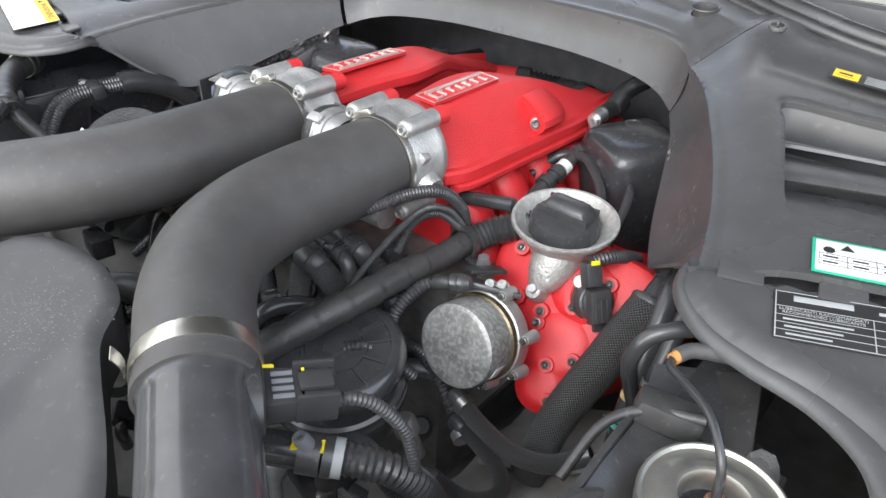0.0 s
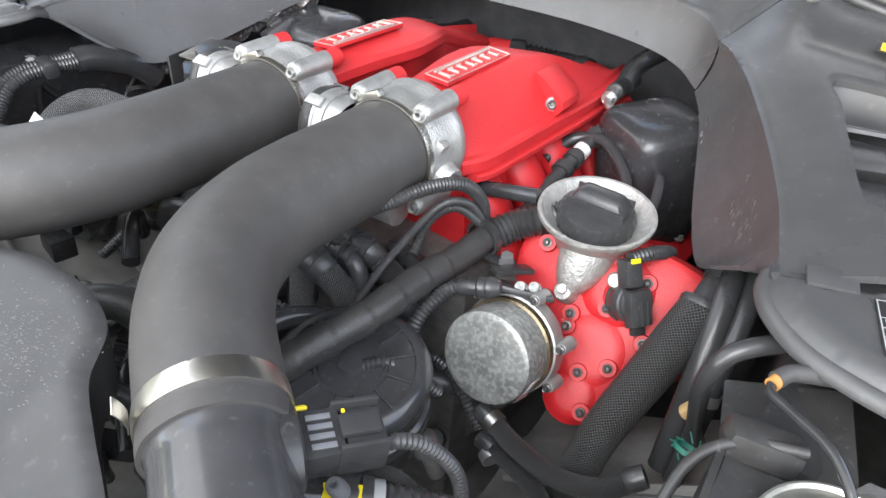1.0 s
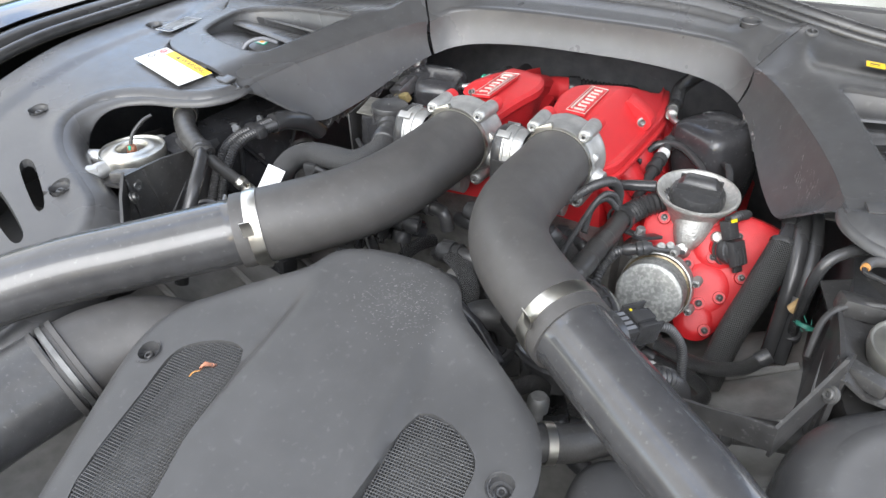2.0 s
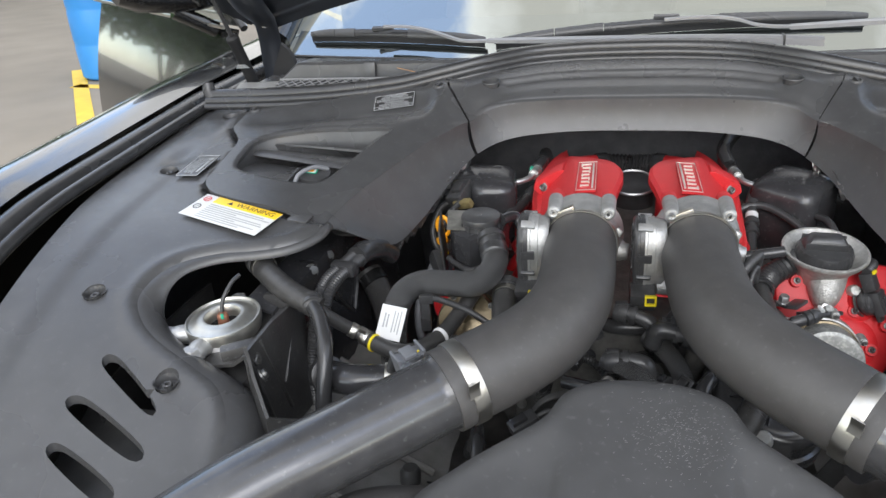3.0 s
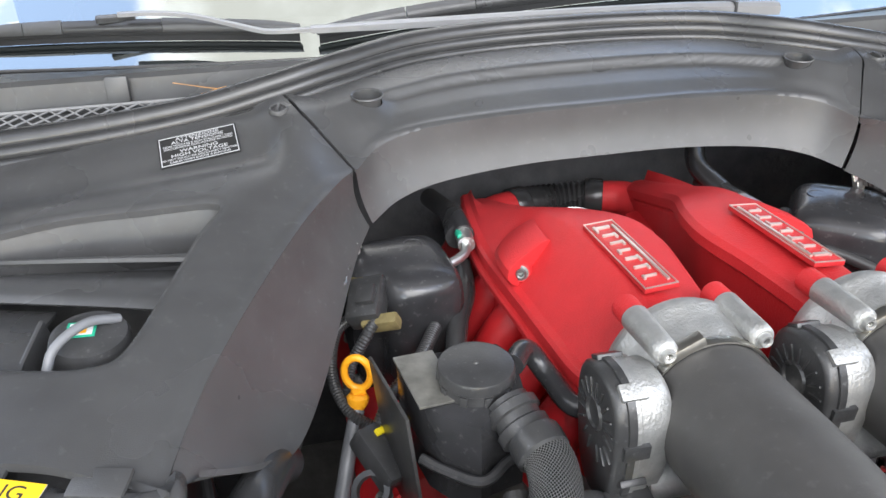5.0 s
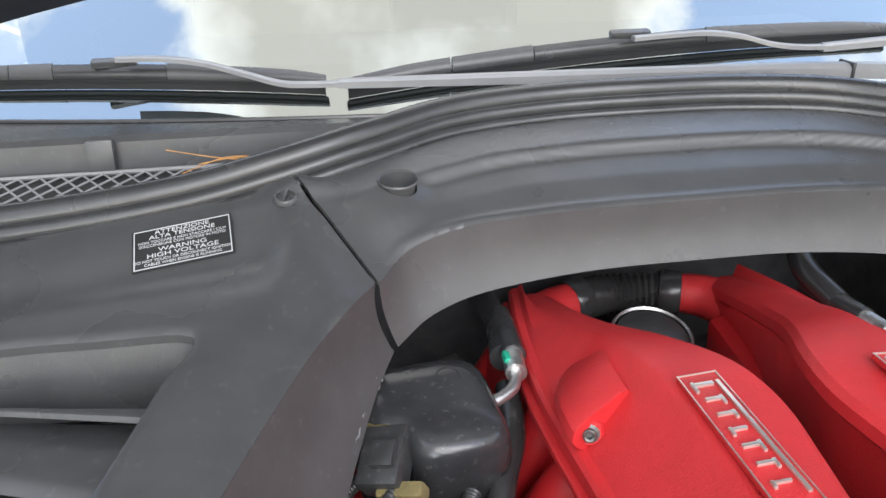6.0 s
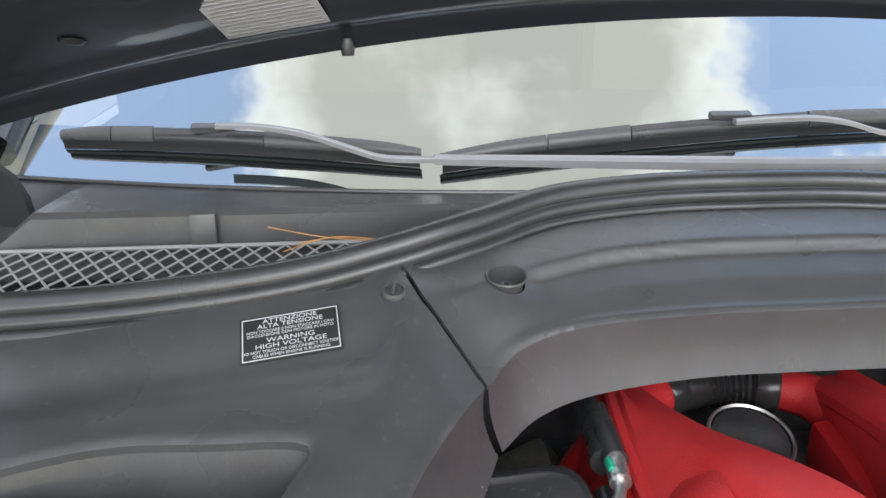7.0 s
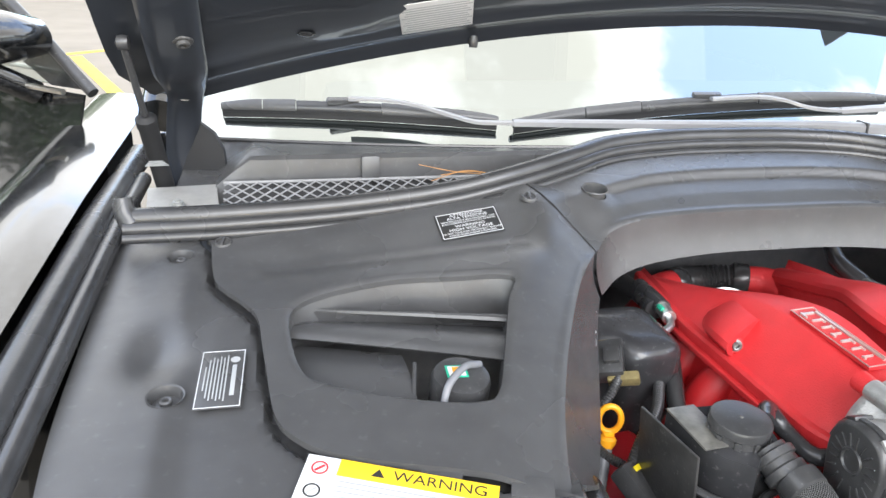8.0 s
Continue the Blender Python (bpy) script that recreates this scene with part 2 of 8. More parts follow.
def glass_material():
    """Solar-reflecting screen glass: part mirror, part clear."""
    m = bpy.data.materials.new("solar-reflecting glass")
    m.use_nodes = True
    n, l = m.node_tree.nodes, m.node_tree.links
    n.clear()
    out, mix = n.new("ShaderNodeOutputMaterial"), n.new("ShaderNodeMixShader")
    gloss, clear = n.new("ShaderNodeBsdfGlossy"), n.new("ShaderNodeBsdfTransparent")
    gloss.inputs["Roughness"].default_value = 0.01
    gloss.inputs["Color"].default_value = (0.94, 1.0, 0.98, 1)
    clear.inputs["Color"].default_value = (0.55, 0.60, 0.58, 1)
    mix.inputs["Fac"].default_value = 0.38
    l.new(clear.outputs[0], mix.inputs[1])
    l.new(gloss.outputs[0], mix.inputs[2])
    l.new(mix.outputs[0], out.inputs["Surface"])
    return m


GLASS = glass_material()


# ---- building helpers ----
def thing(name, at, label, category, group="", kind=""):
    ob = new(name)
    ob.empty_display_size = 0.02
    ob.location = at
    return tagged(ob, label, category, group, kind)


def finish(me, material, smooth=40):
    me.materials.append(material)
    for p in me.polygons:
        p.use_smooth = True
    me.set_sharp_from_angle(angle=radians(smooth))
    return me


def attach(ob, parent):
    ob.parent = parent
    if parent.parent is None:
        ob.matrix_parent_inverse = Matrix.Translation(-Vector(parent.location))
    return ob


def part(name, bm, material, parent=None, label="", smooth=40):
    """Links a bmesh as one mesh object, under a thing or a part if one is given."""
    me = bpy.data.meshes.new(name)
    bmesh.ops.recalc_face_normals(bm, faces=bm.faces)
    bm.to_mesh(me)
    bm.free()
    ob = new(name, finish(me, material, smooth))
    if parent is not None:
        attach(ob, parent)
    if label:
        ob["label"] = label
    return ob


def spline(pts, n=8, closed=False):
    """Catmull-Rom curve through the points, n steps a span."""
    p = [Vector(q) for q in pts]
    count = len(p)
    out = []
    for i in range(count if closed else count - 1):
        a, b = p[i], p[(i + 1) % count]
        z = p[(i - 1) % count] if closed or i > 0 else a * 2 - b
        c = p[(i + 2) % count] if closed or i + 2 < count else b * 2 - a
        for k in range(n):
            t = k / n
            out.append(0.5 * ((2 * a) + (b - z) * t + (2 * z - 5 * a + 4 * b - c) * t * t + (3 * a - z - 3 * b + c) * t ** 3))
    if not closed:
        out.append(p[-1].copy())
    return out


def sweep(bm, pts, radius, sides=16, n=8, ribs=0.0, pitch=0.005, flat=1.0, cap=True, smooth_path=True):
    """A round tube along a curve; radius is a number or a function of 0..1; ribs make it corrugated."""
    path = spline(pts, n) if smooth_path and len(pts) > 2 else [Vector(q) for q in pts]
    if ribs or len(path) == 2:
        length = sum((b - a).length for a, b in zip(path, path[1:]))
        count = max(2, int(length / (pitch / 4)) if ribs else 6)
        marks, fine, at, seg = [length * i / count for i in range(count + 1)], [], 0.0, 0
        for s in marks:
            while seg < len(path) - 2 and s > at + (path[seg + 1] - path[seg]).length:
                at += (path[seg + 1] - path[seg]).length
                seg += 1
            d = (path[seg + 1] - path[seg]).length
            fine.append(path[seg].lerp(path[seg + 1], min(1.0, (s - at) / d)))
        path = fine
    uv = bm.loops.layers.uv.get("UVMap") or bm.loops.layers.uv.new("UVMap")
    tangent = [(path[min(i + 1, len(path) - 1)] - path[max(i - 1, 0)]).normalized() for i in range(len(path))]
    side = tangent[0].cross(Vector((0, 0, 1)))
    if side.length < 0.1:
        side = tangent[0].cross(Vector((0, 1, 0)))
    side.normalize()
    rings, run, runs = [], 0.0, []
    for i, (p, t) in enumerate(zip(path, tangent)):
        side = (side - t * side.dot(t)).normalized()
        up = side.cross(t)
        f = i / (len(path) - 1)
        r = radius(f) if callable(radius) else radius
        if ribs:
            r += ribs * (0.5 + 0.5 * math.cos(i * math.pi / 2))
        if i:
            run += (path[i] - path[i - 1]).length
        runs.append(run)
        rings.append([bm.verts.new(p + (side * math.cos(a) + up * math.sin(a) * flat) * r) for a in (2 * math.pi * k / sides for k in range(sides))])
    for i in range(len(rings) - 1):
        for k in range(sides):
            j = (k + 1) % sides
            face = bm.faces.new((rings[i][k], rings[i][j], rings[i + 1][j], rings[i + 1][k]))
            for loop, (u, v) in zip(face.loops, ((k, i), (k + 1, i), (k + 1, i + 1), (k, i + 1))):
                loop[uv].uv = (u / sides, runs[v])
    if cap:
        bm.faces.new(rings[0])
        bm.faces.new(rings[-1][::-1])
    return path


def tube(name, pts, radius, material, parent=None, label="", **more):
    bm = bmesh.new()
    sweep(bm, pts, radius, **more)
    return part(name, bm, material, parent, label)


def axes(n, hint=(0, 0, 1)):
    """Turn that takes local z to n."""
    n = Vector(n).normalized()
    x = Vector(hint).cross(n)
    if x.length < 0.05:
        x = Vector((1, 0, 0))
    x.normalize()
    return Matrix((x, n.cross(x), n)).transposed().to_4x4()


def lathe(bm, profile, at=(0, 0, 0), axis=(0, 0, 1), sides=40, wobble=None):
    """A turned body: profile of (radius, height) along the axis."""
    m = Matrix.Translation(at) @ axes(axis)
    rings = []
    for r, h in profile:
        if r < 1e-6:
            rings.append([bm.verts.new(m @ Vector((0, 0, h)))])
        else:
            rings.append([bm.verts.new(m @ Vector((r * (wobble(a) if wobble else 1) * math.cos(a), r * (wobble(a) if wobble else 1) * math.sin(a), h))) for a in (2 * math.pi * k / sides for k in range(sides))])
    for a, b in zip(rings, rings[1:]):
        for k in range(sides):
            j = (k + 1) % sides
            if len(a) == 1 and len(b) == 1:
                continue
            if len(a) == 1:
                bm.faces.new((a[0], b[j], b[k]))
            elif len(b) == 1:
                bm.faces.new((a[k], a[j], b[0]))
            else:
                bm.faces.new((a[k], a[j], b[j], b[k]))
    return bm


def turned(name, profile, material, parent=None, at=(0, 0, 0), axis=(0, 0, 1), sides=40, label="", wobble=None):
    return part(name, lathe(bmesh.new(), profile, at, axis, sides, wobble), material, parent, label)


def block(bm, m, size, bevel=0.002, taper=1.0):
    """A bevelled box of that size in the frame m; taper shrinks its top."""
    made = bmesh.ops.create_cube(bm, size=1.0)["verts"]
    for v in made:
        k = taper if v.co.z > 0 else 1.0
        v.co = Vector((v.co.x * size[0] * k, v.co.y * size[1] * k, v.co.z * size[2]))
    edges = list({e for v in made for e in v.link_edges})
    got = bmesh.ops.bevel(bm, geom=edges, offset=bevel, segments=2, affect="EDGES", profile=0.6)
    verts = set(got["verts"]) | {v for v in made if v.is_valid}
    for v in verts:
        v.co = m @ v.co
    return bm


def at_turn(at, rx=0, ry=0, rz=0):
    return pose(at[0], at[1], at[2], rx, ry, rz)


def boxed(name, at, size, material, parent=None, turn=(0, 0, 0), bevel=0.002, taper=1.0, label=""):
    return part(name, block(bmesh.new(), at_turn(at, *turn), size, bevel, taper), material, parent, label)


def bolt(parent, at, axis, r=0.006, material=None, name="bolt"):
    """A socket-head bolt with a washer."""
    p = [(0, 0.0005), (r * 0.45, 0.0005), (r * 0.5, 0.004), (r * 0.8, 0.0045), (r, 0.0035), (r, 0), (r * 1.5, -0.0005), (r * 1.5, -0.003), (0, -0.003)]
    return turned(name, p, material or BOLT, parent, at, axis, 16)


# sheets bounded by a curve in plan
def fine_outline(pts, n=6, closed=True):
    return np.array([(p.x, p.y) for p in spline([(x, y, 0) for x, y in pts], n, closed)])


def away(xy, line, closed=False):
    """Distance of each point from a polyline, and the nearest point on it."""
    a = line
    b = np.roll(line, -1, 0) if closed else line[1:]
    a = a if closed else line[:-1]
    best, near = np.full(len(xy), 1e9), np.zeros((len(xy), 2))
    for p, q in zip(a, b):
        d = q - p
        t = np.clip(((xy - p) @ d) / max(d @ d, 1e-12), 0, 1)[:, None]
        s = p + t * d
        dist = np.hypot(*(xy - s).T)
        hit = dist < best
        best[hit], near[hit] = dist[hit], s[hit]
    return best, near


def within(xy, line):
    inside = np.zeros(len(xy), bool)
    for p, q in zip(line, np.roll(line, -1, 0)):
        cross = (p[1] > xy[:, 1]) != (q[1] > xy[:, 1])
        with np.errstate(divide="ignore", invalid="ignore"):
            x = (q[0] - p[0]) * (xy[:, 1] - p[1]) / (q[1] - p[1]) + p[0]
        inside ^= cross & (xy[:, 0] < x)
    return inside


def sheet(name, outline, height, material, parent=None, cell=0.008, holes=(), thick=0.005, label="", smooth=45):
    """A moulded sheet over a plan outline with holes; height(x, y) gives its top."""
    lo, hi = outline.min(0), outline.max(0)
    nx, ny = int((hi[0] - lo[0]) / cell) + 2, int((hi[1] - lo[1]) / cell) + 2
    gx, gy = np.linspace(lo[0] - cell / 2, hi[0] + cell / 2, nx), np.linspace(lo[1] - cell / 2, hi[1] + cell / 2, ny)
    grid = np.stack(np.meshgrid(gx, gy), -1)
    mid = ((grid[:-1, :-1] + grid[1:, 1:]) / 2).reshape(-1, 2)
    keep = within(mid, outline)
    for h in holes:
        keep &= ~within(mid, h)
    index = np.arange(nx * ny).reshape(ny, nx)
    quads = np.stack([index[:-1, :-1], index[:-1, 1:], index[1:, 1:], index[1:, :-1]], -1).reshape(-1, 4)[keep]
    used, flat = np.unique(quads, return_inverse=True)
    quads = flat.reshape(-1, 4)
    xy = grid.reshape(-1, 2)[used]
    edges = np.sort(np.concatenate([quads[:, [0, 1]], quads[:, [1, 2]], quads[:, [2, 3]], quads[:, [3, 0]]]), 1)
    pairs, count = np.unique(edges, axis=0, return_counts=True)
    rim = np.unique(pairs[count == 1])
    best, near = away(xy[rim], outline, True)
    for h in holes:
        d, s = away(xy[rim], h, True)
        hit = d < best
        best[hit], near[hit] = d[hit], s[hit]
    xy[rim] = near
    z = height(xy[:, 0], xy[:, 1])
    bm = bmesh.new()
    vs = [bm.verts.new((x, y, h)) for (x, y), h in zip(xy, z)]
    for q in quads:
        try:
            bm.faces.new([vs[i] for i in q])
        except ValueError:
            pass
    border = [e for e in bm.edges if e.is_boundary]
    down = bmesh.ops.extrude_edge_only(bm, edges=border)["geom"]
    for v in down:
        if isinstance(v, bmesh.types.BMVert):
            v.co.z -= thick
    me = bpy.data.meshes.new(name)
    bm.to_mesh(me)
    bm.free()
    ob = new(name, finish(me, material, smooth))
    if parent is not None:
        attach(ob, parent)
    if label:
        ob["label"] = label
    return ob


def circle(x, y, r, n=24, ry=None):
    return np.array([(x + r * math.cos(2 * math.pi * k / n), y + (ry or r) * math.sin(2 * math.pi * k / n)) for k in range(n)])


def loft(bm, rows, closed=False):
    vs = [[bm.verts.new(p) for p in row] for row in rows]
    for a, b in zip(vs, vs[1:]):
        for k in range(len(a) - (0 if closed else 1)):
            j = (k + 1) % len(a)
            bm.faces.new((a[k], a[j], b[j], b[k]))
    return vs


def thicken(bm, d):
    bmesh.ops.recalc_face_normals(bm, faces=bm.faces)
    bmesh.ops.solidify(bm, geom=bm.faces[:], thickness=d)
    return bm


def words(s, size, m, material, parent, name="lettering", wide=1.0):
    """Lettering in the built-in font, its middle at the origin of the frame m."""
    cu = bpy.data.curves.new("lettering", "FONT")
    cu.body, cu.size, cu.align_x, cu.align_y, cu.extrude = s, size, "CENTER", "CENTER", 0.0001
    tmp = new("tmp", cu)
    me = bpy.data.meshes.new_from_object(tmp.evaluated_get(bpy.context.evaluated_depsgraph_get()))
    bpy.data.objects.remove(tmp)
    bpy.data.curves.remove(cu)
    me.transform(m @ Matrix.Diagonal((wide, 1, 1, 1)))
    me.name = name
    me.materials.clear()
    me.materials.append(material)
    return attach(new(name, me), parent)


def card(name, m, w, h, material, parent=None, thick=0.0008, label="", dx=0.0, dy=0.0, dz=0.0):
    bm = bmesh.new()
    block(bm, m @ Matrix.Translation((dx, dy, dz)), (w, h, thick), min(0.0003, thick * 0.4))
    return part(name, bm, material, parent, label)


def smoothstep(a, b, x):
    t = np.clip((x - a) / (b - a), 0, 1)
    return t * t * (3 - 2 * t)


def cover_z(x, y):
    """Height of the moulded covers on both wings."""
    ax = np.abs(x)
    return 0.960 + 0.299 * y - 0.286 * ax * y - 0.57 * np.minimum(0, y + 0.05) ** 2


def on_cover(x, y, rz=0.0, lift=0.0):
    """Frame lying on the covers at x, y, its x axis turned by rz in plan."""
    e = 0.002
    z = float(cover_z(x, y))
    nx, ny = (float(cover_z(x + e, y)) - z) / e, (float(cover_z(x, y + e)) - z) / e
    n = Vector((-nx, -ny, 1)).normalized()
    u = Vector((math.cos(radians(rz)), math.sin(radians(rz)), 0))
    u = (u - n * u.dot(n)).normalized()
    v = n.cross(u)
    return Matrix.Translation(Vector((x, y, z)) + n * lift) @ Matrix((u, v, n)).transposed().to_4x4()


def on_height(f, x, y, rz=0.0, lift=0.0):
    """Frame lying on the height function f at x, y."""
    e = 0.004

    def h(a, b):
        return float(f(np.array([a]), np.array([b]))[0])
    n = Vector(((h(x - e, y) - h(x + e, y)) / (2 * e), (h(x, y - e) - h(x, y + e)) / (2 * e), 1)).normalized()
    u = Vector((math.cos(radians(rz)), math.sin(radians(rz)), 0))
    u = (u - n * u.dot(n)).normalized()
    return Matrix.Translation(Vector((x, y, h(x, y))) + n * lift) @ Matrix((u, n.cross(u), n)).transposed().to_4x4()


# ---- ground and surroundings ----
bm = bmesh.new()
bmesh.ops.create_grid(bm, x_segments=8, y_segments=8, size=1500)
tagged(part("ground", bm, GROUND), "pale worn concrete car park surface", "ground", kind="structure")
for x0, y0, x1, y1 in ((-2.95, 8.95, -1.55, 5.15), (-4.9, 5.15, -3.4, 4.95), (-5.4, 5.9, -3.3, 3.1), (-3.2, 9.0, -2.3, 9.9), (-5.2, 11.6, -3.3, 8.6)):
    ln, rz = math.hypot(x1 - x0, y1 - y0), math.degrees(math.atan2(y1 - y0, x1 - x0))
    tagged(boxed("parking_line", ((x0 + x1) / 2, (y0 + y1) / 2, 0.003), (ln, 0.13, 0.004), LINE, turn=(0, 0, rz), bevel=0.001), "worn yellow painted parking line on concrete", "parking line", "parking lines", kind="structure")

drum_blue = thing("blue_barrel", (-4.78, 5.62, 0), "blue plastic barrel standing on the concrete", "barrel")
turned("body", [(0, 0.01), (0.27, 0.01), (0.29, 0.03), (0.30, 0.30), (0.295, 0.32), (0.295, 0.35), (0.30, 0.37), (0.30, 0.62), (0.295, 0.64), (0.295, 0.67), (0.30, 0.69), (0.29, 0.93), (0.28, 0.95), (0, 0.95)], BLUE, drum_blue, (-4.78, 5.62, 0), (0, 0, 1), 40)
turned("lid", [(0.30, 0.945), (0.305, 0.955), (0.30, 0.985), (0.27, 0.985), (0.26, 0.965), (0, 0.965)], BLUE, drum_blue, (-4.78, 5.62, 0), (0, 0, 1), 40)



def bush(x, y, h, seed):
    """A roadside shrub: stems and some hundreds of small leaves."""
    rnd = random.Random(seed)
    b = thing("shrub", (x, y, 0), "tall green leafy roadside shrub on verge", "shrub", "shrubs")
    bm = bmesh.new()
    for k in range(7):
        a = rnd.uniform(0, 6.28)
        sweep(bm, [(x, y, 0), (x + 0.3 * h * math.cos(a) * 0.5, y + 0.3 * h * math.sin(a) * 0.5, h * 0.45), (x + 0.45 * h * math.cos(a), y + 0.45 * h * math.sin(a), h * 0.85)], lambda f: 0.05 * h * (1 - 0.8 * f) * 0.4, 6, 3)
    part("stems", bm, BRONZE, b)
    bm = bmesh.new()
    for k in range(2600):
        a, e, r = rnd.uniform(0, 6.28), rnd.uniform(-0.4, 1.5), h * rnd.uniform(0.25, 0.55)
        c = Vector((x + r * math.cos(a) * math.cos(e), y + r * math.sin(a) * math.cos(e), max(0.05, h * 0.5 + r * math.sin(e))))
        m = Matrix.Translation(c) @ Euler((rnd.uniform(0, 6), rnd.uniform(0, 6), rnd.uniform(0, 6))).to_matrix().to_4x4()
        s = h * rnd.uniform(0.02, 0.05)
        bm.faces.new([bm.verts.new(m @ Vector(p)) for p in ((-s, 0, 0), (0, -s * 0.5, 0.1 * s), (s, 0, 0), (0, s * 0.5, 0.1 * s))])
    part("crown", bm, LEAF, b)


for i, (x, y, h) in enumerate(((-9.5, 21, 5.6), (-6.0, 24, 6.2), (-12.5, 19, 6.0), (-15.5, 16, 6.6), (-16.5, 12.0, 6.2), (-16.5, 8.5, 6.8), (-17.0, 5.0, 6.4), (-16.5, 1.5, 6.9), (-17.0, -2.5, 6.4), (-16.0, -6.5, 5.8))):
    bush(x, y, h, i)

# ---- car body ----
for s, side in ((-1, "left"), (1, "right")):
    wing = thing("wing", (s * 0.95, 0.2, 0.3), "gloss black front wing of the car", "wing", "wings")
    bm = bmesh.new()
    rows = []
    for y in np.linspace(-0.95, 1.05, 41):
        z0 = float(cover_z(0.86, min(y, 0.45))) + 0.036 + 0.02 * max(0, y - 0.45)
        row = []
        for k in range(14):
            f = k / 13
            x = 0.902 + 0.172 * math.sin(f * math.pi / 2)
            z = z0 - 0.55 * (1 - math.cos(f * math.pi / 2)) ** 2.8 + 0.012 * math.sin(min(1, f * 1.6) * math.pi)
            row.append((s * x, y, z))
        row.append((s * 1.075, y, z0 - 0.62))
        rows.append(row)
    loft(bm, rows)
    part("outer_panel", thicken(bm, 0.002), PAINT, wing)
    tube("gutter", [(s * 0.884, y, float(cover_z(0.86, min(y, 0.42))) + 0.014) for y in np.linspace(-0.9, 0.75, 16)], 0.019, SEAL, wing, n=3, sides=10)
    tube("wing_seal", [(s * (0.858 - 0.012 * max(0, -y)), y, float(cover_z(0.86, min(y, 0.42))) + 0.012) for y in np.linspace(-0.9, 0.62, 18)], 0.011, SEAL, wing, "black rubber strip along the wing edge", n=3, sides=12)

# bay walls and floor
bay = thing("engine_bay", (0, 0.1, 0.42), "black painted inner walls and floor of engine bay", "engine bay", kind="structure")
boxed("bay_floor", (0, -0.1, 0.40), (1.7, 1.7, 0.04), UNDERTRAY, bay)
boxed("firewall", (0, 0.585, 0.70), (1.66, 0.03, 0.58), INSULATION, bay, bevel=0.008)
boxed("front_wall", (0, -0.93, 0.58), (1.7, 0.04, 0.36), UNDERTRAY, bay)
for s in (-1, 1):
    boxed("side_wall", (s * 0.842, -0.15, 0.62), (0.02, 1.5, 0.44), DARK, bay)
    # inner rail between damper tower and engine
    boxed("inner_rail", (s * 0.47, 0.16, 0.66), (0.05, 0.66, 0.40), BLACK, bay, turn=(0, s * 6, 0), bevel=0.012)

# sloping pale panels, added low beside the engine to brighten the dark gaps
for s in (-1, 1):
    splash = thing("gap_panel", (s * 0.38, -0.15, 0.60), "added pale grey panel brightening the gap low beside the engine", "splash panel", "splash panels")
    bm = bmesh.new()
    loft(bm, [[(s * (0.455 - 0.20 * f), y, 0.70 - 0.10 * f + 0.006 * math.sin(y * 60 + f * 4)) for f in (0, 0.12, 0.3, 0.55, 0.8, 1.0)] for y in np.linspace(-0.40, 0.05, 19)])
    part("sheet", thicken(bm, 0.004), UNDERTRAY, splash)
    for y in (-0.31, -0.19, -0.07):
        tube("rib", [(s * 0.445, y, 0.703), (s * 0.36, y - 0.01, 0.660), (s * 0.27, y - 0.015, 0.615)], 0.006, UNDERTRAY, splash, sides=8)

# ---- centre cowl cover over the rear of the engine ----
crease = [(-0.2850, 0.2745, 0.989), (-0.255, 0.305, 1.003), (-0.20, 0.322, 1.011), (-0.10, 0.330, 1.014), (0, 0.331, 1.014)]
crease += [(-x, y, z) for x, y, z in crease[-2::-1]]
lip = [(-0.273, 0.272, 0.932), (-0.240, 0.296, 0.945), (-0.19, 0.311, 0.954), (-0.10, 0.320, 0.960), (0, 0.321, 0.961)]
lip += [(-x, y, z) for x, y, z in lip[-2::-1]]
rubber = [(-0.842, 0.383, 1.012), (-0.72, 0.382, 1.014), (-0.58, 0.384, 1.020), (-0.45, 0.390, 1.032), (-0.36, 0.400, 1.048), (-0.28, 0.424, 1.062), (-0.20, 0.468, 1.069), (-0.10, 0.488, 1.072), (0, 0.490, 1.073)]
rubber += [(-x, y, z) for x, y, z in rubber[-2::-1]]
crease_line, rubber_line = fine_outline([p[:2] for p in crease], 8, False), fine_outline([p[:2] for p in rubber], 8, False)
crease_pts, rubber_pts = spline(crease, 8), spline(rubber, 8)


seam_run = [(0.2865, 0.2735, 0.990), (0.309, 0.306, 1.0145), (0.333, 0.341, 1.0385), (0.347, 0.386, 1.046)]
seam_fine = np.array([tuple(p) for p in spline(seam_run, 8)])


def seam_level(x, y, z):
    """Brings both covers to one height along the seam between them."""
    xy = np.stack([np.abs(x), y], -1)
    d, n = away(xy, seam_fine[:, :2])
    level = np.interp(n[:, 1], seam_fine[:, 1], seam_fine[:, 2])
    k = smoothstep(0.045, 0.0, d)
    return z * (1 - k) + level * k


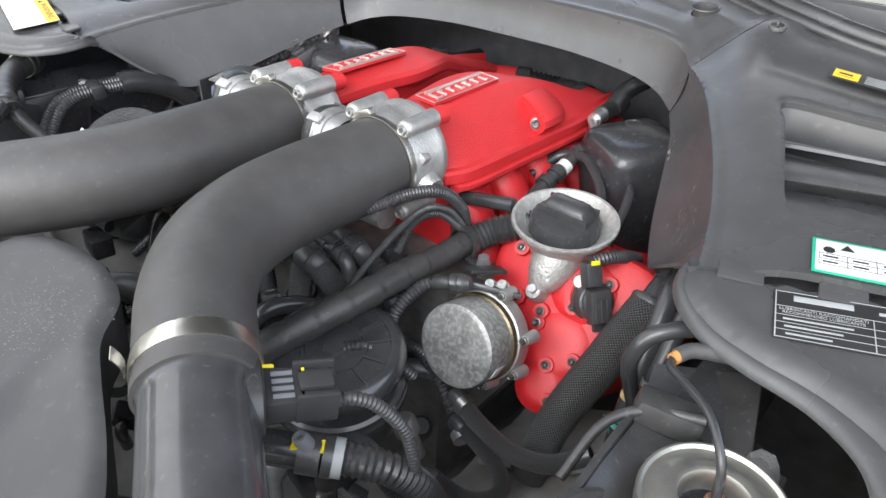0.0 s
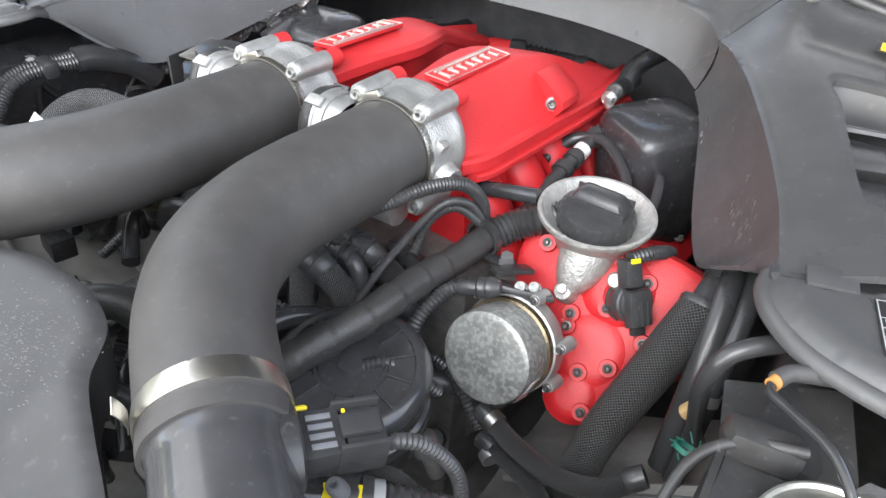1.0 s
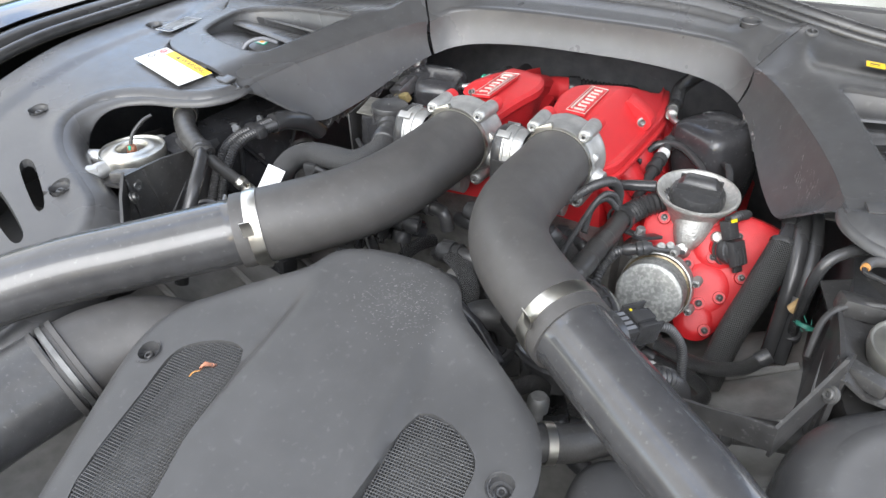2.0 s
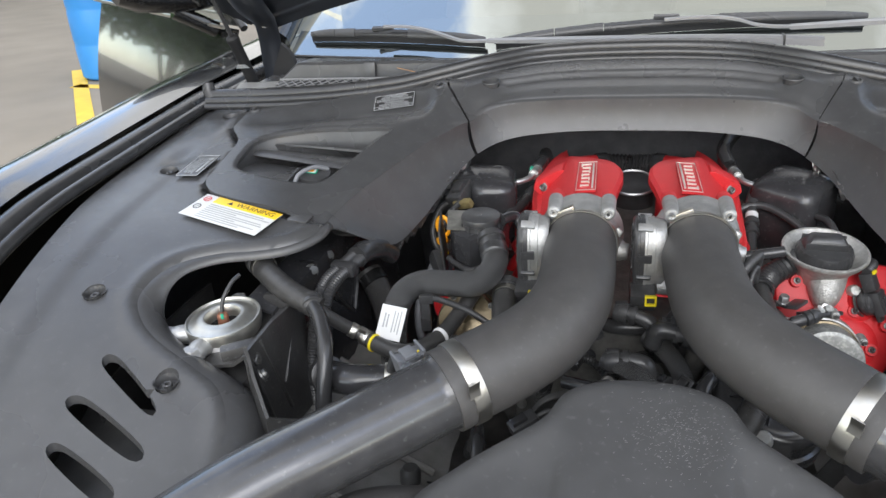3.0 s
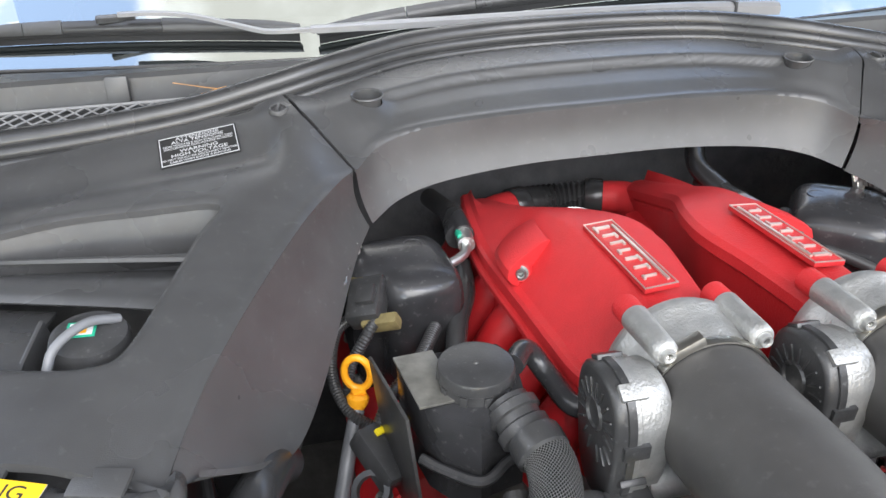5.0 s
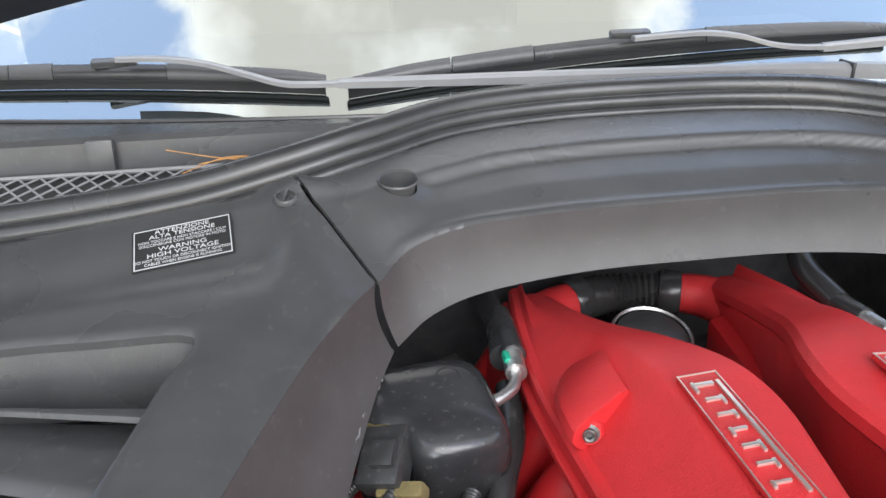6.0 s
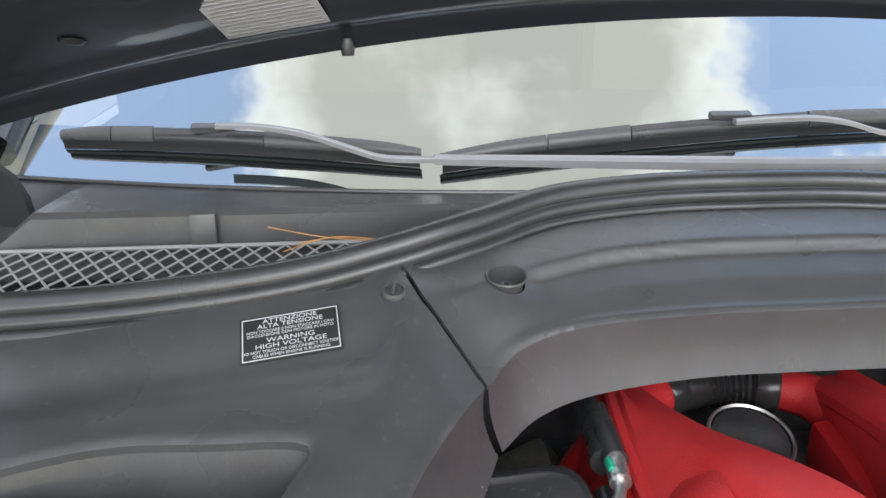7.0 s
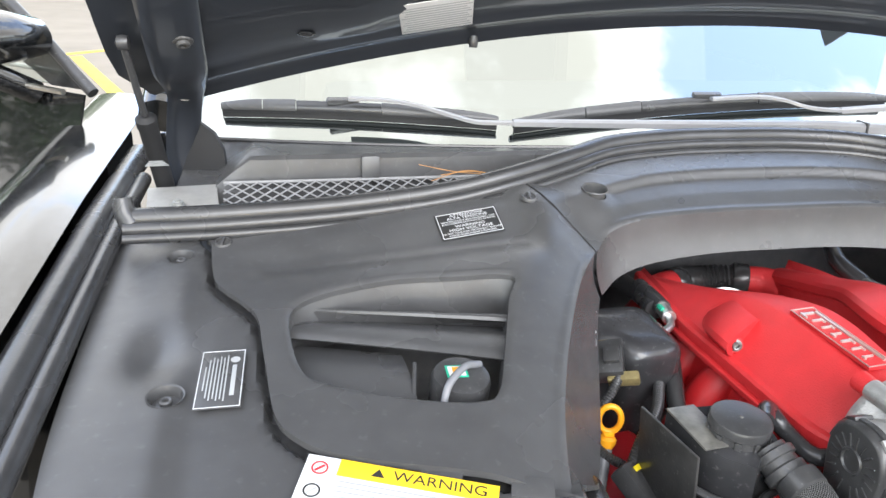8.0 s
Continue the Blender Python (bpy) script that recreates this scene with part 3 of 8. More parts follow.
def centre_z(x, y):
    """From the crease up a sloping face, over a small step, to a flat shelf below the rubber seal."""
    xy = np.stack([x, y], -1)
    d1, n1 = away(xy, crease_line)
    d2, n2 = away(xy, rubber_line)
    z1 = np.interp(n1[:, 0], [p.x for p in crease_pts], [p.z for p in crease_pts])
    z2 = np.interp(n2[:, 0], [p.x for p in rubber_pts], [p.z for p in rubber_pts]) - 0.012
    t = d1 / np.maximum(d1 + d2, 1e-6)
    inner = smoothstep(0.262, 0.225, np.abs(x))
    plain = np.interp(t, [0, 0.20, 0.45, 0.75, 1.0], [0, 0.42, 0.84, 0.95, 1.0])
    steps = np.interp(t, [0, 0.06, 0.22, 0.36, 0.41, 0.425, 0.455, 0.48, 0.60, 0.76, 0.80, 0.83, 0.88, 1.0], [0, 0.10, 0.34, 0.48, 0.515, 0.535, 0.75, 0.80, 0.88, 0.965, 0.97, 0.88, 0.88, 1.0])
    rise = plain * (1 - inner) + steps * inner
    z = z1 + (z2 - z1) * rise + 0.0022 * np.exp(-((d1 - 0.004) / 0.004) ** 2)
    return seam_level(x, y, z)


centre_outline = np.concatenate([crease_line, np.array([(0.3073, 0.3070), (0.3313, 0.3420), (0.3450, 0.385)]), fine_outline([(x, y + 0.004) for x, y, z in rubber if -0.345 < x < 0.345][::-1], 6, False), np.array([(-0.3450, 0.385), (-0.3313, 0.3420), (-0.3073, 0.3070)])])
cowl_cover = thing("engine_cowl_cover", (0, 0.33, 0.96), "grey-black moulded plastic cowl arching over the engine's rear", "engine cover")
sheet("panel", centre_outline, centre_z, COVER, cowl_cover, 0.0032, [circle(-0.259, 0.361, 0.0162, ry=0.0150), circle(0.259, 0.361, 0.0162, ry=0.0150)], thick=0.004)


def lip_strip(bm, top, bottom, n=8, rows=9, bulge=0.006):
    """The turned-down edge between a crease and the free rim below it."""
    a, b = spline(top, n), spline(bottom, n)
    grid = []
    for i in range(rows):
        f = i / (rows - 1)
        row = []
        for p, q in zip(a, b):
            out = Vector((q.x - p.x, q.y - p.y, 0))
            row.append(p.lerp(q, f) - out * (bulge / max(out.length, 1e-4)) * math.sin(f * math.pi) * 0.5)
        grid.append(row)
    rim = [Vector((p.x * 1.0, p.y + 0.004, p.z + 0.002)) for p in grid[-1]]
    loft(bm, grid + [rim])


bm = bmesh.new()
lip_strip(bm, crease, lip)
part("turned_edge", bm, COVER, cowl_cover)
for s in (-1, 1):
    z = float(centre_z(np.array([s * 0.259]), np.array([0.361]))[0])
    turned("screw_well", [(0.0180, 0.0004), (0.0172, 0.0018), (0.0160, 0.0010), (0.0150, -0.005), (0.0140, -0.014), (0, -0.014)], COVER, cowl_cover, (s * 0.259, 0.361, z), (0, -0.15, 1), 28)
    bolt(cowl_cover, (s * 0.259, 0.361, z - 0.011), (0, -0.15, 1), 0.0048, BOLT, "screw")

# rubber seal along the rear of the bay
seal = tagged(new("hood_seal"), "black ribbed rubber hood seal along the cowl", "rubber seal")
seal.location = (0, 0.4, 1.0)
bm = bmesh.new()
sweep(bm, [(x, y, z + 0.004) for x, y, z in rubber], 0.0125, 14, 8)
part("bulb", bm, SEAL, seal)
bm = bmesh.new()
sweep(bm, [(x, y - 0.013, z - 0.005) for x, y, z in rubber], 0.0085, 12, 8)
part("lower_bead", bm, SEAL, seal)
bm = bmesh.new()
sweep(bm, [(x, y - 0.022, z - 0.014) for x, y, z in rubber], 0.006, 10, 8)
part("foot", bm, SEAL, seal)
bm = bmesh.new()
sweep(bm, [(x, y + 0.011, z + 0.008) for x, y, z in rubber], 0.0035, 8, 8)
part("sealing_lip", bm, COVER, seal)
for s in (-1, 1):
    tube("seal_end", [(s * 0.834, 0.381, 1.010), (s * 0.841, 0.385, 1.024), (s * 0.843, 0.389, 1.040)], lambda f: 0.015 - 0.004 * f, SEAL, seal, sides=12)


# ---- side covers with louvres, wing covers ----
arch_top = [(0.2890, 0.2715, 0.989), (0.314, 0.236, 0.985), (0.342, 0.187, 0.978), (0.385, 0.096, 0.962), (0.418, 0.012, 0.948), (0.436, -0.050, 0.936), (0.442, -0.074, 0.931)]
arch_low = [(0.2770, 0.268, 0.930), (0.294, 0.230, 0.919), (0.312, 0.180, 0.902), (0.342, 0.092, 0.872), (0.368, 0.030, 0.860), (0.392, -0.020, 0.888), (0.425, -0.058, 0.922)]
arch_line = fine_outline([p[:2] for p in arch_top], 8, False)
panel_outline_pts = [(p[0], p[1]) for p in arch_top] + [(0.455, -0.078), (0.500, -0.064), (0.536, -0.054), (0.595, -0.038), (0.635, -0.021), (0.655, -0.003), (0.666, 0.014), (0.672, 0.040), (0.680, 0.121), (0.686, 0.175), (0.702, 0.208), (0.722, 0.238), (0.734, 0.268), (0.741, 0.343), (0.74, 0.385), (0.60, 0.386), (0.46, 0.392), (0.353, 0.402), (0.349, 0.386), (0.3350, 0.3405), (0.3230, 0.3225), (0.3108, 0.3050), (0.2990, 0.2880), (0.2925, 0.2785)]
grille_pts = [(0.414, 0.205), (0.479, 0.215), (0.552, 0.221), (0.626, 0.206), (0.653, 0.179), (0.654, 0.135), (0.647, 0.089), (0.633, 0.067), (0.590, 0.045), (0.538, 0.027), (0.494, 0.020), (0.473, 0.033), (0.449, 0.101), (0.428, 0.165)]
tower_crease = [(0.436, -0.062), (0.437, -0.085), (0.448, -0.110), (0.475, -0.133), (0.514, -0.147), (0.562, -0.158), (0.605, -0.179), (0.630, -0.209), (0.636, -0.250), (0.616, -0.281), (0.582, -0.306), (0.524, -0.332), (0.483, -0.352), (0.459, -0.385), (0.452, -0.430), (0.459, -0.482), (0.482, -0.532), (0.528, -0.570)]
tower_rim = [(0.432, -0.060), (0.430, -0.086), (0.442, -0.113), (0.471, -0.139), (0.510, -0.154), (0.556, -0.166), (0.592, -0.188), (0.610, -0.214), (0.612, -0.238), (0.592, -0.260), (0.552, -0.282), (0.500, -0.300), (0.458, -0.316), (0.432, -0.345), (0.420, -0.395), (0.424, -0.460), (0.450, -0.530), (0.498, -0.585)]
wing_cover_pts = [(0.735, 0.385), (0.70, 0.26), (0.66, 0.18), (0.648, 0.10), (0.64, 0.03), (0.60, -0.008), (0.53, -0.03), (0.46, -0.045)] + tower_crease + [(0.59, -0.60), (0.68, -0.645), (0.79, -0.66), (0.80, -0.40), (0.818, -0.18), (0.842, 0.0), (0.85, 0.2), (0.852, 0.385)]


def make_side(s):
    flip = np.array([s, 1.0])
    near_seam = [(x - (0.0028 if s > 0 and y > 0.262 and x < 0.36 else 0.0), y) for x, y in panel_outline_pts]
    arch_s, grille = arch_line * flip, fine_outline(grille_pts, 5) * flip
    outline = fine_outline(near_seam, 5) * flip

    def panel_z(x, y):
        xy = np.stack([x, y], -1)
        d, n = away(xy, arch_s)
        g, _ = away(xy, grille, True)
        z0 = cover_z(x, y) + 0.003
        zc = np.interp(-n[:, 1], [-p[1] for p in arch_top], [p[2] for p in arch_top])
        bend = smoothstep(0.345, 0.375, np.abs(x)) * smoothstep(0.75, 0.66, np.abs(x))
        z0 = z0 - 0.013 * bend * np.exp(-((y - 0.292) / 0.034) ** 2)
        f = np.clip(d / 0.075, 0, 1)
        w = 1 - (1 - f) ** 2
        z = zc * (1 - w) + z0 * w + 0.0022 * np.exp(-((d - 0.004) / 0.0045) ** 2)
        z = seam_level(x, y, z)
        return z - 0.003 * np.clip(1 - g / 0.006, 0, 1) ** 2

    cover = thing("side_engine_cover", (s * 0.55, 0.15, 0.93), "grey-black plastic side engine cover with louvred opening", "engine cover", "side engine covers")
    sheet("panel", outline, panel_z, COVER, cover, 0.0038, [grille], thick=0.006)
    bm = bmesh.new()
    lip_strip(bm, *[[(s * (x - (0.0028 if s > 0 and y > 0.262 else 0.0)), y, z) for x, y, z in edge] for edge in (arch_top, arch_low)], bulge=0.010)
    part("turned_edge", bm, COVER, cover)
    # walls of the louvred opening
    bm = bmesh.new()
    mid = grille.mean(0)
    zt = panel_z(grille[:, 0], grille[:, 1])
    loft(bm, [[(*(mid + (p - mid) * k), z - dz) for p, z in zip(grille, zt)] for k, dz in ((1.015, 0.0045), (0.985, 0.016), (0.955, 0.034), (0.955, 0.060))], closed=True)
    part("opening_wall", bm, COVER, cover)
    # louvres: each tucked under the one behind, with a rolled front edge
    for rear, front, x_in, x_out, low in ((((0.40, 0.177), (0.66, 0.212)), ((0.40, 0.142), (0.66, 0.212)), 0.405, 0.640, 0.0), (((0.40, 0.160), (0.66, 0.226)), ((0.40, 0.076), (0.66, 0.164)), 0.410, 0.655, 0.0), (((0.40, 0.094), (0.66, 0.180)), ((0.40, -0.012), (0.66, 0.054)), 0.545 if s < 0 else 0.44, 0.658, 0.0)):
        bm = bmesh.new()
        rows = []
        for j in range(15):
            f = j / 14
            row = []
            for i in range(25):
                x = x_in + (x_out - x_in) * i / 24
                yr = rear[0][1] + (rear[1][1] - rear[0][1]) * (x - 0.40) / 0.26
                yf = front[0][1] + (front[1][1] - front[0][1]) * (x - 0.40) / 0.26
                y = yr + (yf - yr) * f
                drop = 0.0320 - 0.0220 * math.sin(min(1, f * 1.15) * math.pi / 2) + 0.003 * max(0, (f - 0.90) / 0.10) ** 2
                row.append((s * x, y, float(cover_z(x, y)) - drop - 0.004))
            rows.append(row)
        loft(bm, rows)
        part("louvre", thicken(bm, 0.003), COVER, cover)
    if s < 0:
        boxed("louvre_end", (-0.5455, 0.062, float(cover_z(0.545, 0.062)) - 0.032), (0.004, 0.075, 0.036), COVER, cover, (16, 0, -10), 0.0015)
    boxed("duct_floor", (s * 0.54, 0.13, 0.895), (0.24, 0.20, 0.004), DARK, cover, (14, 0, 0), 0.001)
    # clips along the front edge
    for x, y, rz in ((0.475, -0.074, -16), (0.545, -0.060, -14), (0.605, -0.044, -20)):
        boxed("tab", (s * x, y, float(cover_z(x, y)) - 0.004), (0.034, 0.020, 0.004), COVER, cover, (12, 0, -s * rz), 0.0015)
    boxed("tab", (s * 0.452, -0.084, 0.934), (0.026, 0.018, 0.006), COVER, cover, (20, 0, s * 35), 0.0015)
    # quarter-turn fastener by the seam
    for x, y in ((0.353, 0.345), (0.728, 0.345)):
        z = float(panel_z(np.array([s * x]), np.array([y]))[0])
        knob = turned("fastener", [(0, 0.0005), (0.0070, 0.0005), (0.0078, 0.0030), (0.0092, 0.0030), (0.0104, 0.0012), (0.0108, -0.001)], COVER, cover, (s * x, y, z + 0.0005), (0, -0.25, 1), 28)
        part("grip", block(bmesh.new(), Matrix.Translation((s * x, y, z + 0.003)) @ axes((0, -0.25, 1), (0, 1, 0)) @ Matrix.Rotation(radians(12 * s), 4, "Z"), (0.0030, 0.0145, 0.0050), 0.0012), COVER, knob)

    # wing cover round the damper tower
    rim = fine_outline(tower_crease, 5, False) * flip

    def wing_z(x, y):
        d, _ = away(np.stack([x, y], -1), rim)
        z = cover_z(x, y) - 0.005 + 0.005 * smoothstep(0.735, 0.765, np.abs(x))
        z += 0.003 * np.exp(-((d - 0.012) / 0.012) ** 2)
        dish = np.exp(-(((np.abs(x) - 0.775) / 0.024) ** 2 + ((y - 0.135) / 0.045) ** 2))
        under, _ = away(np.stack([x, y], -1), outline, True)
        under = np.where(within(np.stack([x, y], -1), outline), 0.004, -under)
        return z - 0.005 * np.clip(1 - d / 0.012, 0, 1) ** 2 - 0.011 * dish - 0.014 * smoothstep(-0.007, 0.001, under)
    wells = [(0.761, 0.066), (0.698, -0.253), (0.545, -0.357), (0.775, 0.331)]
    slots = [[(0.635, -0.350), (0.622, -0.335), (0.546, -0.384), (0.552, -0.397)], [(0.652, -0.405), (0.638, -0.388), (0.541, -0.428), (0.550, -0.445)], [(0.648, -0.455), (0.638, -0.440), (0.556, -0.470), (0.566, -0.488)]]
    holes = [circle(s * x, y, 0.0150) for x, y in wells]
    for q in slots:
        c = np.mean(q, 0)
        holes.append(fine_outline([tuple(np.array(p) * 0.94 + c * 0.06) for p in q], 5) * flip)
    wing_cover = thing("wing_cover", (s * 0.68, -0.1, 0.85), "grey-black plastic cover along the wing round damper tower", "bay cover", "wing covers")
    sheet("panel", fine_outline(wing_cover_pts, 5) * flip, wing_z, COVER, wing_cover, 0.007, holes, thick=0.012)
    bm = bmesh.new()
    top = [(p.x, p.y, float(wing_z(np.array([s * p.x]), np.array([p.y]))[0])) for p in spline([(x, y, 0) for x, y in tower_crease], 5)]
    low = spline([(x, y, 0) for x, y in tower_rim], 5)
    ends = [0.22 + 0.78 * float(smoothstep(30, 52, i)) for i in range(len(top))]
    loft(bm, [[(s * (p[0] + (q.x - p[0]) * k), p[1] + (q.y - p[1]) * k, p[2] + 0.0005 - dz * e) for p, q, e in zip(top, low, ends)] for k, dz in ((-0.02, 0.0), (0.12, 0.0006), (0.30, 0.003), (0.52, 0.008), (0.74, 0.016), (0.90, 0.027), (0.98, 0.038), (1.0, 0.045), (0.97, 0.049))])
    part("turned_edge", bm, COVER, wing_cover)
    for x, y in wells:
        z = float(wing_z(np.array([s * x]), np.array([y]))[0])
        turned("screw_well", [(0.0165, 0.0012), (0.0150, 0.0005), (0.0132, -0.004), (0.0125, -0.009), (0, -0.009)], COVER, wing_cover, (s * x, y, z), (0, -0.1, 1), 24)
        bolt(wing_cover, (s * x, y, z - 0.007), (0, -0.1, 1), 0.0058, COVER, "screw")
    boxed("inner_guide", (s * 0.60, -0.41, 0.76), (0.16, 0.16, 0.01), DARK, wing_cover, (18, 0, 0), 0.002)

    # damper tower top
    tower = thing("damper_tower", (s * 0.531, -0.234, 0.80), "plated damper top with copper stud on black tower", "damper mount", "damper mounts")
    c = Vector((s * 0.531, -0.234, 0.868))
    turned("dish", [(0.046, -0.020), (0.0495, -0.010), (0.0500, -0.002), (0.0490, 0.0015), (0.0475, 0.0015), (0.0455, -0.001), (0.0435, -0.001), (0.036, 0.002), (0.028, 0.005), (0.0240, 0.004), (0.0220, 0.000), (0.0215, -0.006), (0.0212, -0.022)], DOME, tower, c, (s * 0.05, -0.08, 1), 56)
    turned("well", [(0.0214, -0.012), (0.0206, -0.012), (0.0206, -0.021), (0, -0.021)], SEAL, tower, c, (s * 0.05, -0.08, 1), 32)
    turned("stud", [(0.010, -0.012), (0.010, -0.006), (0.0072, -0.005), (0.0076, 0.000), (0.0070, 0.003), (0.0076, 0.006), (0.0068, 0.010), (0.0055, 0.012), (0, 0.012)], COPPER, tower, c + Vector((0, 0, -0.006)), (0, 0, 1), 18)
    turned("cup", [(0.046, -0.018), (0.049, -0.030), (0.050, -0.075), (0, -0.075)], ALU, tower, c, (0, 0, 1), 40)
    for a in (80, 335, 278):
        d = Vector((s * math.cos(radians(a)), math.sin(radians(a)), 0))
        bm = bmesh.new()
        sweep(bm, [tuple(c + d * 0.040 - Vector((0, 0, 0.018))), tuple(c + d * 0.058 - Vector((0, 0, 0.016))), tuple(c + d * 0.074 - Vector((0, 0, 0.022)))], 0.013, 14, 4)
        lathe(bm, [(0, 0.006), (0.010, 0.006), (0.012, 0.0), (0.010, -0.014), (0, -0.014)], c + d * 0.070 - Vector((0, 0, 0.012)), (0, 0, 1), 6)
        part("lug", bm, ALU, tower)
    # black inner arch sheet between tower and wing
    bm = bmesh.new()
    loft(bm, [[(s * (0.650 - 0.08 * f * f), y, 0.815 - 0.25 * f + 0.015 * math.cos((y + 0.2) * 7)) for f in (0, 0.15, 0.35, 0.6, 1.0)] for y in (-0.36, -0.28, -0.20, -0.12, -0.06)])
    part("arch_sheet", thicken(bm, 0.003), TOWER, tower)
    bm = bmesh.new()
    block(bm, at_turn((s * 0.520, -0.245, 0.775), 0, 0, s * 12), (0.13, 0.14, 0.10), 0.014, 0.92)
    block(bm, at_turn((s * 0.500, -0.150, 0.775), 0, 0, s * -12), (0.08, 0.10, 0.12), 0.012, 0.85)
    part("tower_body", bm, TOWER, tower)
    # pressed black wall on the engine side of the tower, its ribs and shelf
    bm = bmesh.new()
    loft(bm, [[(s * (0.462 - h * 0.06), -0.318 - h * 0.1, 0.872 - h), (s * (0.459 - h * 0.06), -0.250, 0.874 - h), (s * (0.456 - h * 0.06), -0.186, 0.868 - h), (s * (0.462 - h * 0.06), -0.150, 0.852 - h)] for h in (0, 0.006, 0.06, 0.16)])
    part("tower_wall", thicken(bm, 0.005), TOWER, tower)
    for a, b in (((0.459, -0.318, 0.868), (0.448, -0.296, 0.745)), ((0.458, -0.286, 0.870), (0.447, -0.250, 0.745)), ((0.456, -0.186, 0.850), (0.450, -0.252, 0.785))):
        a, b = Vector((s * a[0], a[1], a[2])), Vector((s * b[0], b[1], b[2]))
        d = (b - a).normalized()
        part("tower_rib", block(bmesh.new(), Matrix.Translation((a + b) / 2) @ axes(d, (s, 0, 0)), (0.005, 0.009, (b - a).length), 0.0015), TOWER, tower)
    bolt(tower, (s * 0.455, -0.303, 0.852), (-s, -0.2, 0.1), 0.0065, BOLT)
    bm = bmesh.new()
    loft(bm, [[(s * 0.458, -0.150, 0.848), (s * 0.500, -0.140, 0.850), (s * 0.56, -0.150, 0.842)], [(s * 0.457, -0.19, 0.862), (s * 0.485, -0.18, 0.852), (s * 0.56, -0.17, 0.842)], [(s * 0.459, -0.25, 0.868), (s * 0.478, -0.25, 0.850), (s * 0.56, -0.24, 0.838)], [(s * 0.462, -0.315, 0.866), (s * 0.485, -0.31, 0.848), (s * 0.56, -0.31, 0.838)]])
    part("shelf", thicken(bm, 0.004), TOWER, tower)
    part("buttress", block(bmesh.new(), at_turn((s * 0.474, -0.172, 0.866), 0, s * 12, s * 20), (0.050, 0.026, 0.022), 0.006), TOWER, tower)
    part("buttress", block(bmesh.new(), at_turn((s * 0.482, -0.292, 0.858), 0, s * 6, s * -25), (0.046, 0.020, 0.016), 0.005), TOWER, tower)
    return panel_z


side_z = {s: make_side(s) for s in (-1, 1)}

# ---- radiator shroud cover ahead of the engine ----
front_half = [(0.0, -0.342), (0.04, -0.345), (0.078, -0.360), (0.099, -0.391), (0.130, -0.412), (0.174, -0.438), (0.216, -0.472), (0.234, -0.52), (0.228, -0.58), (0.212, -0.66), (0.195, -0.76), (0.19, -0.90)]
front_line = fine_outline(front_half + [(-x, y) for x, y in front_half[:0:-1]], 6)
mesh_r = [(0.106, -0.502), (0.172, -0.520), (0.178, -0.58), (0.166, -0.70), (0.085, -0.70), (0.092, -0.60)]
mesh_l = [(-x, y) for x, y in mesh_r]


def front_z(x, y):
    d, _ = away(np.stack([x, y], -1), front_line, True)
    ax = np.abs(x)
    z = 0.893 + 0.36 * (y + 0.342) - 0.10 * np.minimum(0, y + 0.55) ** 2
    z -= 0.014 * smoothstep(0.072, 0.092, ax + 0.10 * (y + 0.45)) * smoothstep(-0.39, -0.46, y)
    return z - 0.008 * np.clip(1 - d / 0.014, 0, 1) ** 2


front_cover = thing("radiator_cover", (0, -0.6, 0.72), "dusty grey-black plastic radiator cover with mesh inlets", "radiator cover")
front_holes = [fine_outline(mesh_r, 4), fine_outline(mesh_l, 4)]
sheet("panel", front_line, front_z, COVER_DUSTY, front_cover, 0.007, front_holes + [circle(0.207, -0.538, 0.012), circle(-0.207, -0.538, 0.012)], thick=0.05)
for s in (-1, 1):
    z = float(front_z(np.array([0.19]), np.array([-0.538]))[0]) - 0.004
    turned("screw_well", [(0.0155, 0.004), (0.0125, 0.001), (0.0115, -0.006), (0, -0.006)], COVER, front_cover, (s * 0.207, -0.538, z), (s * 0.2, -0.33, 1), 24)
    bolt(front_cover, (s * 0.207, -0.538, z - 0.005), (s * 0.2, -0.33, 1), 0.0055, BLACK, "screw")
    hole = front_holes[0 if s > 0 else 1]
    # woven mesh sunk in the inlet
    bm = bmesh.new()
    lo, hi = hole.min(0), hole.max(0)
    for turn in (0, 1):
        step = 0.0030
        for v in np.arange(lo[turn], hi[turn], step):
            span = np.linspace(lo[1 - turn], hi[1 - turn], 60)
            pts = np.stack([np.full(60, v), span], -1) if turn == 0 else np.stack([span, np.full(60, v)], -1)
            ins = pts[within(pts, hole)]
            if len(ins) > 3:
                a, b = ins[0], ins[-1]
                za, zb = (0.893 + 0.36 * (p[1] + 0.342) - 0.017 for p in (a, b))
                sweep(bm, [(a[0], a[1], za), (b[0], b[1], zb)], 0.0006, 4, 1, cap=False)
    part("inlet_mesh", bm, BLACK, front_cover, "black woven inlet mesh")
# dark backing sheet under the mesh
for s in (-1, 1):
    boxed("inlet_backing", (s * 0.13, -0.60, 0.755), (0.13, 0.24, 0.01), DARK, front_cover, (20, 0, 0), 0.002)

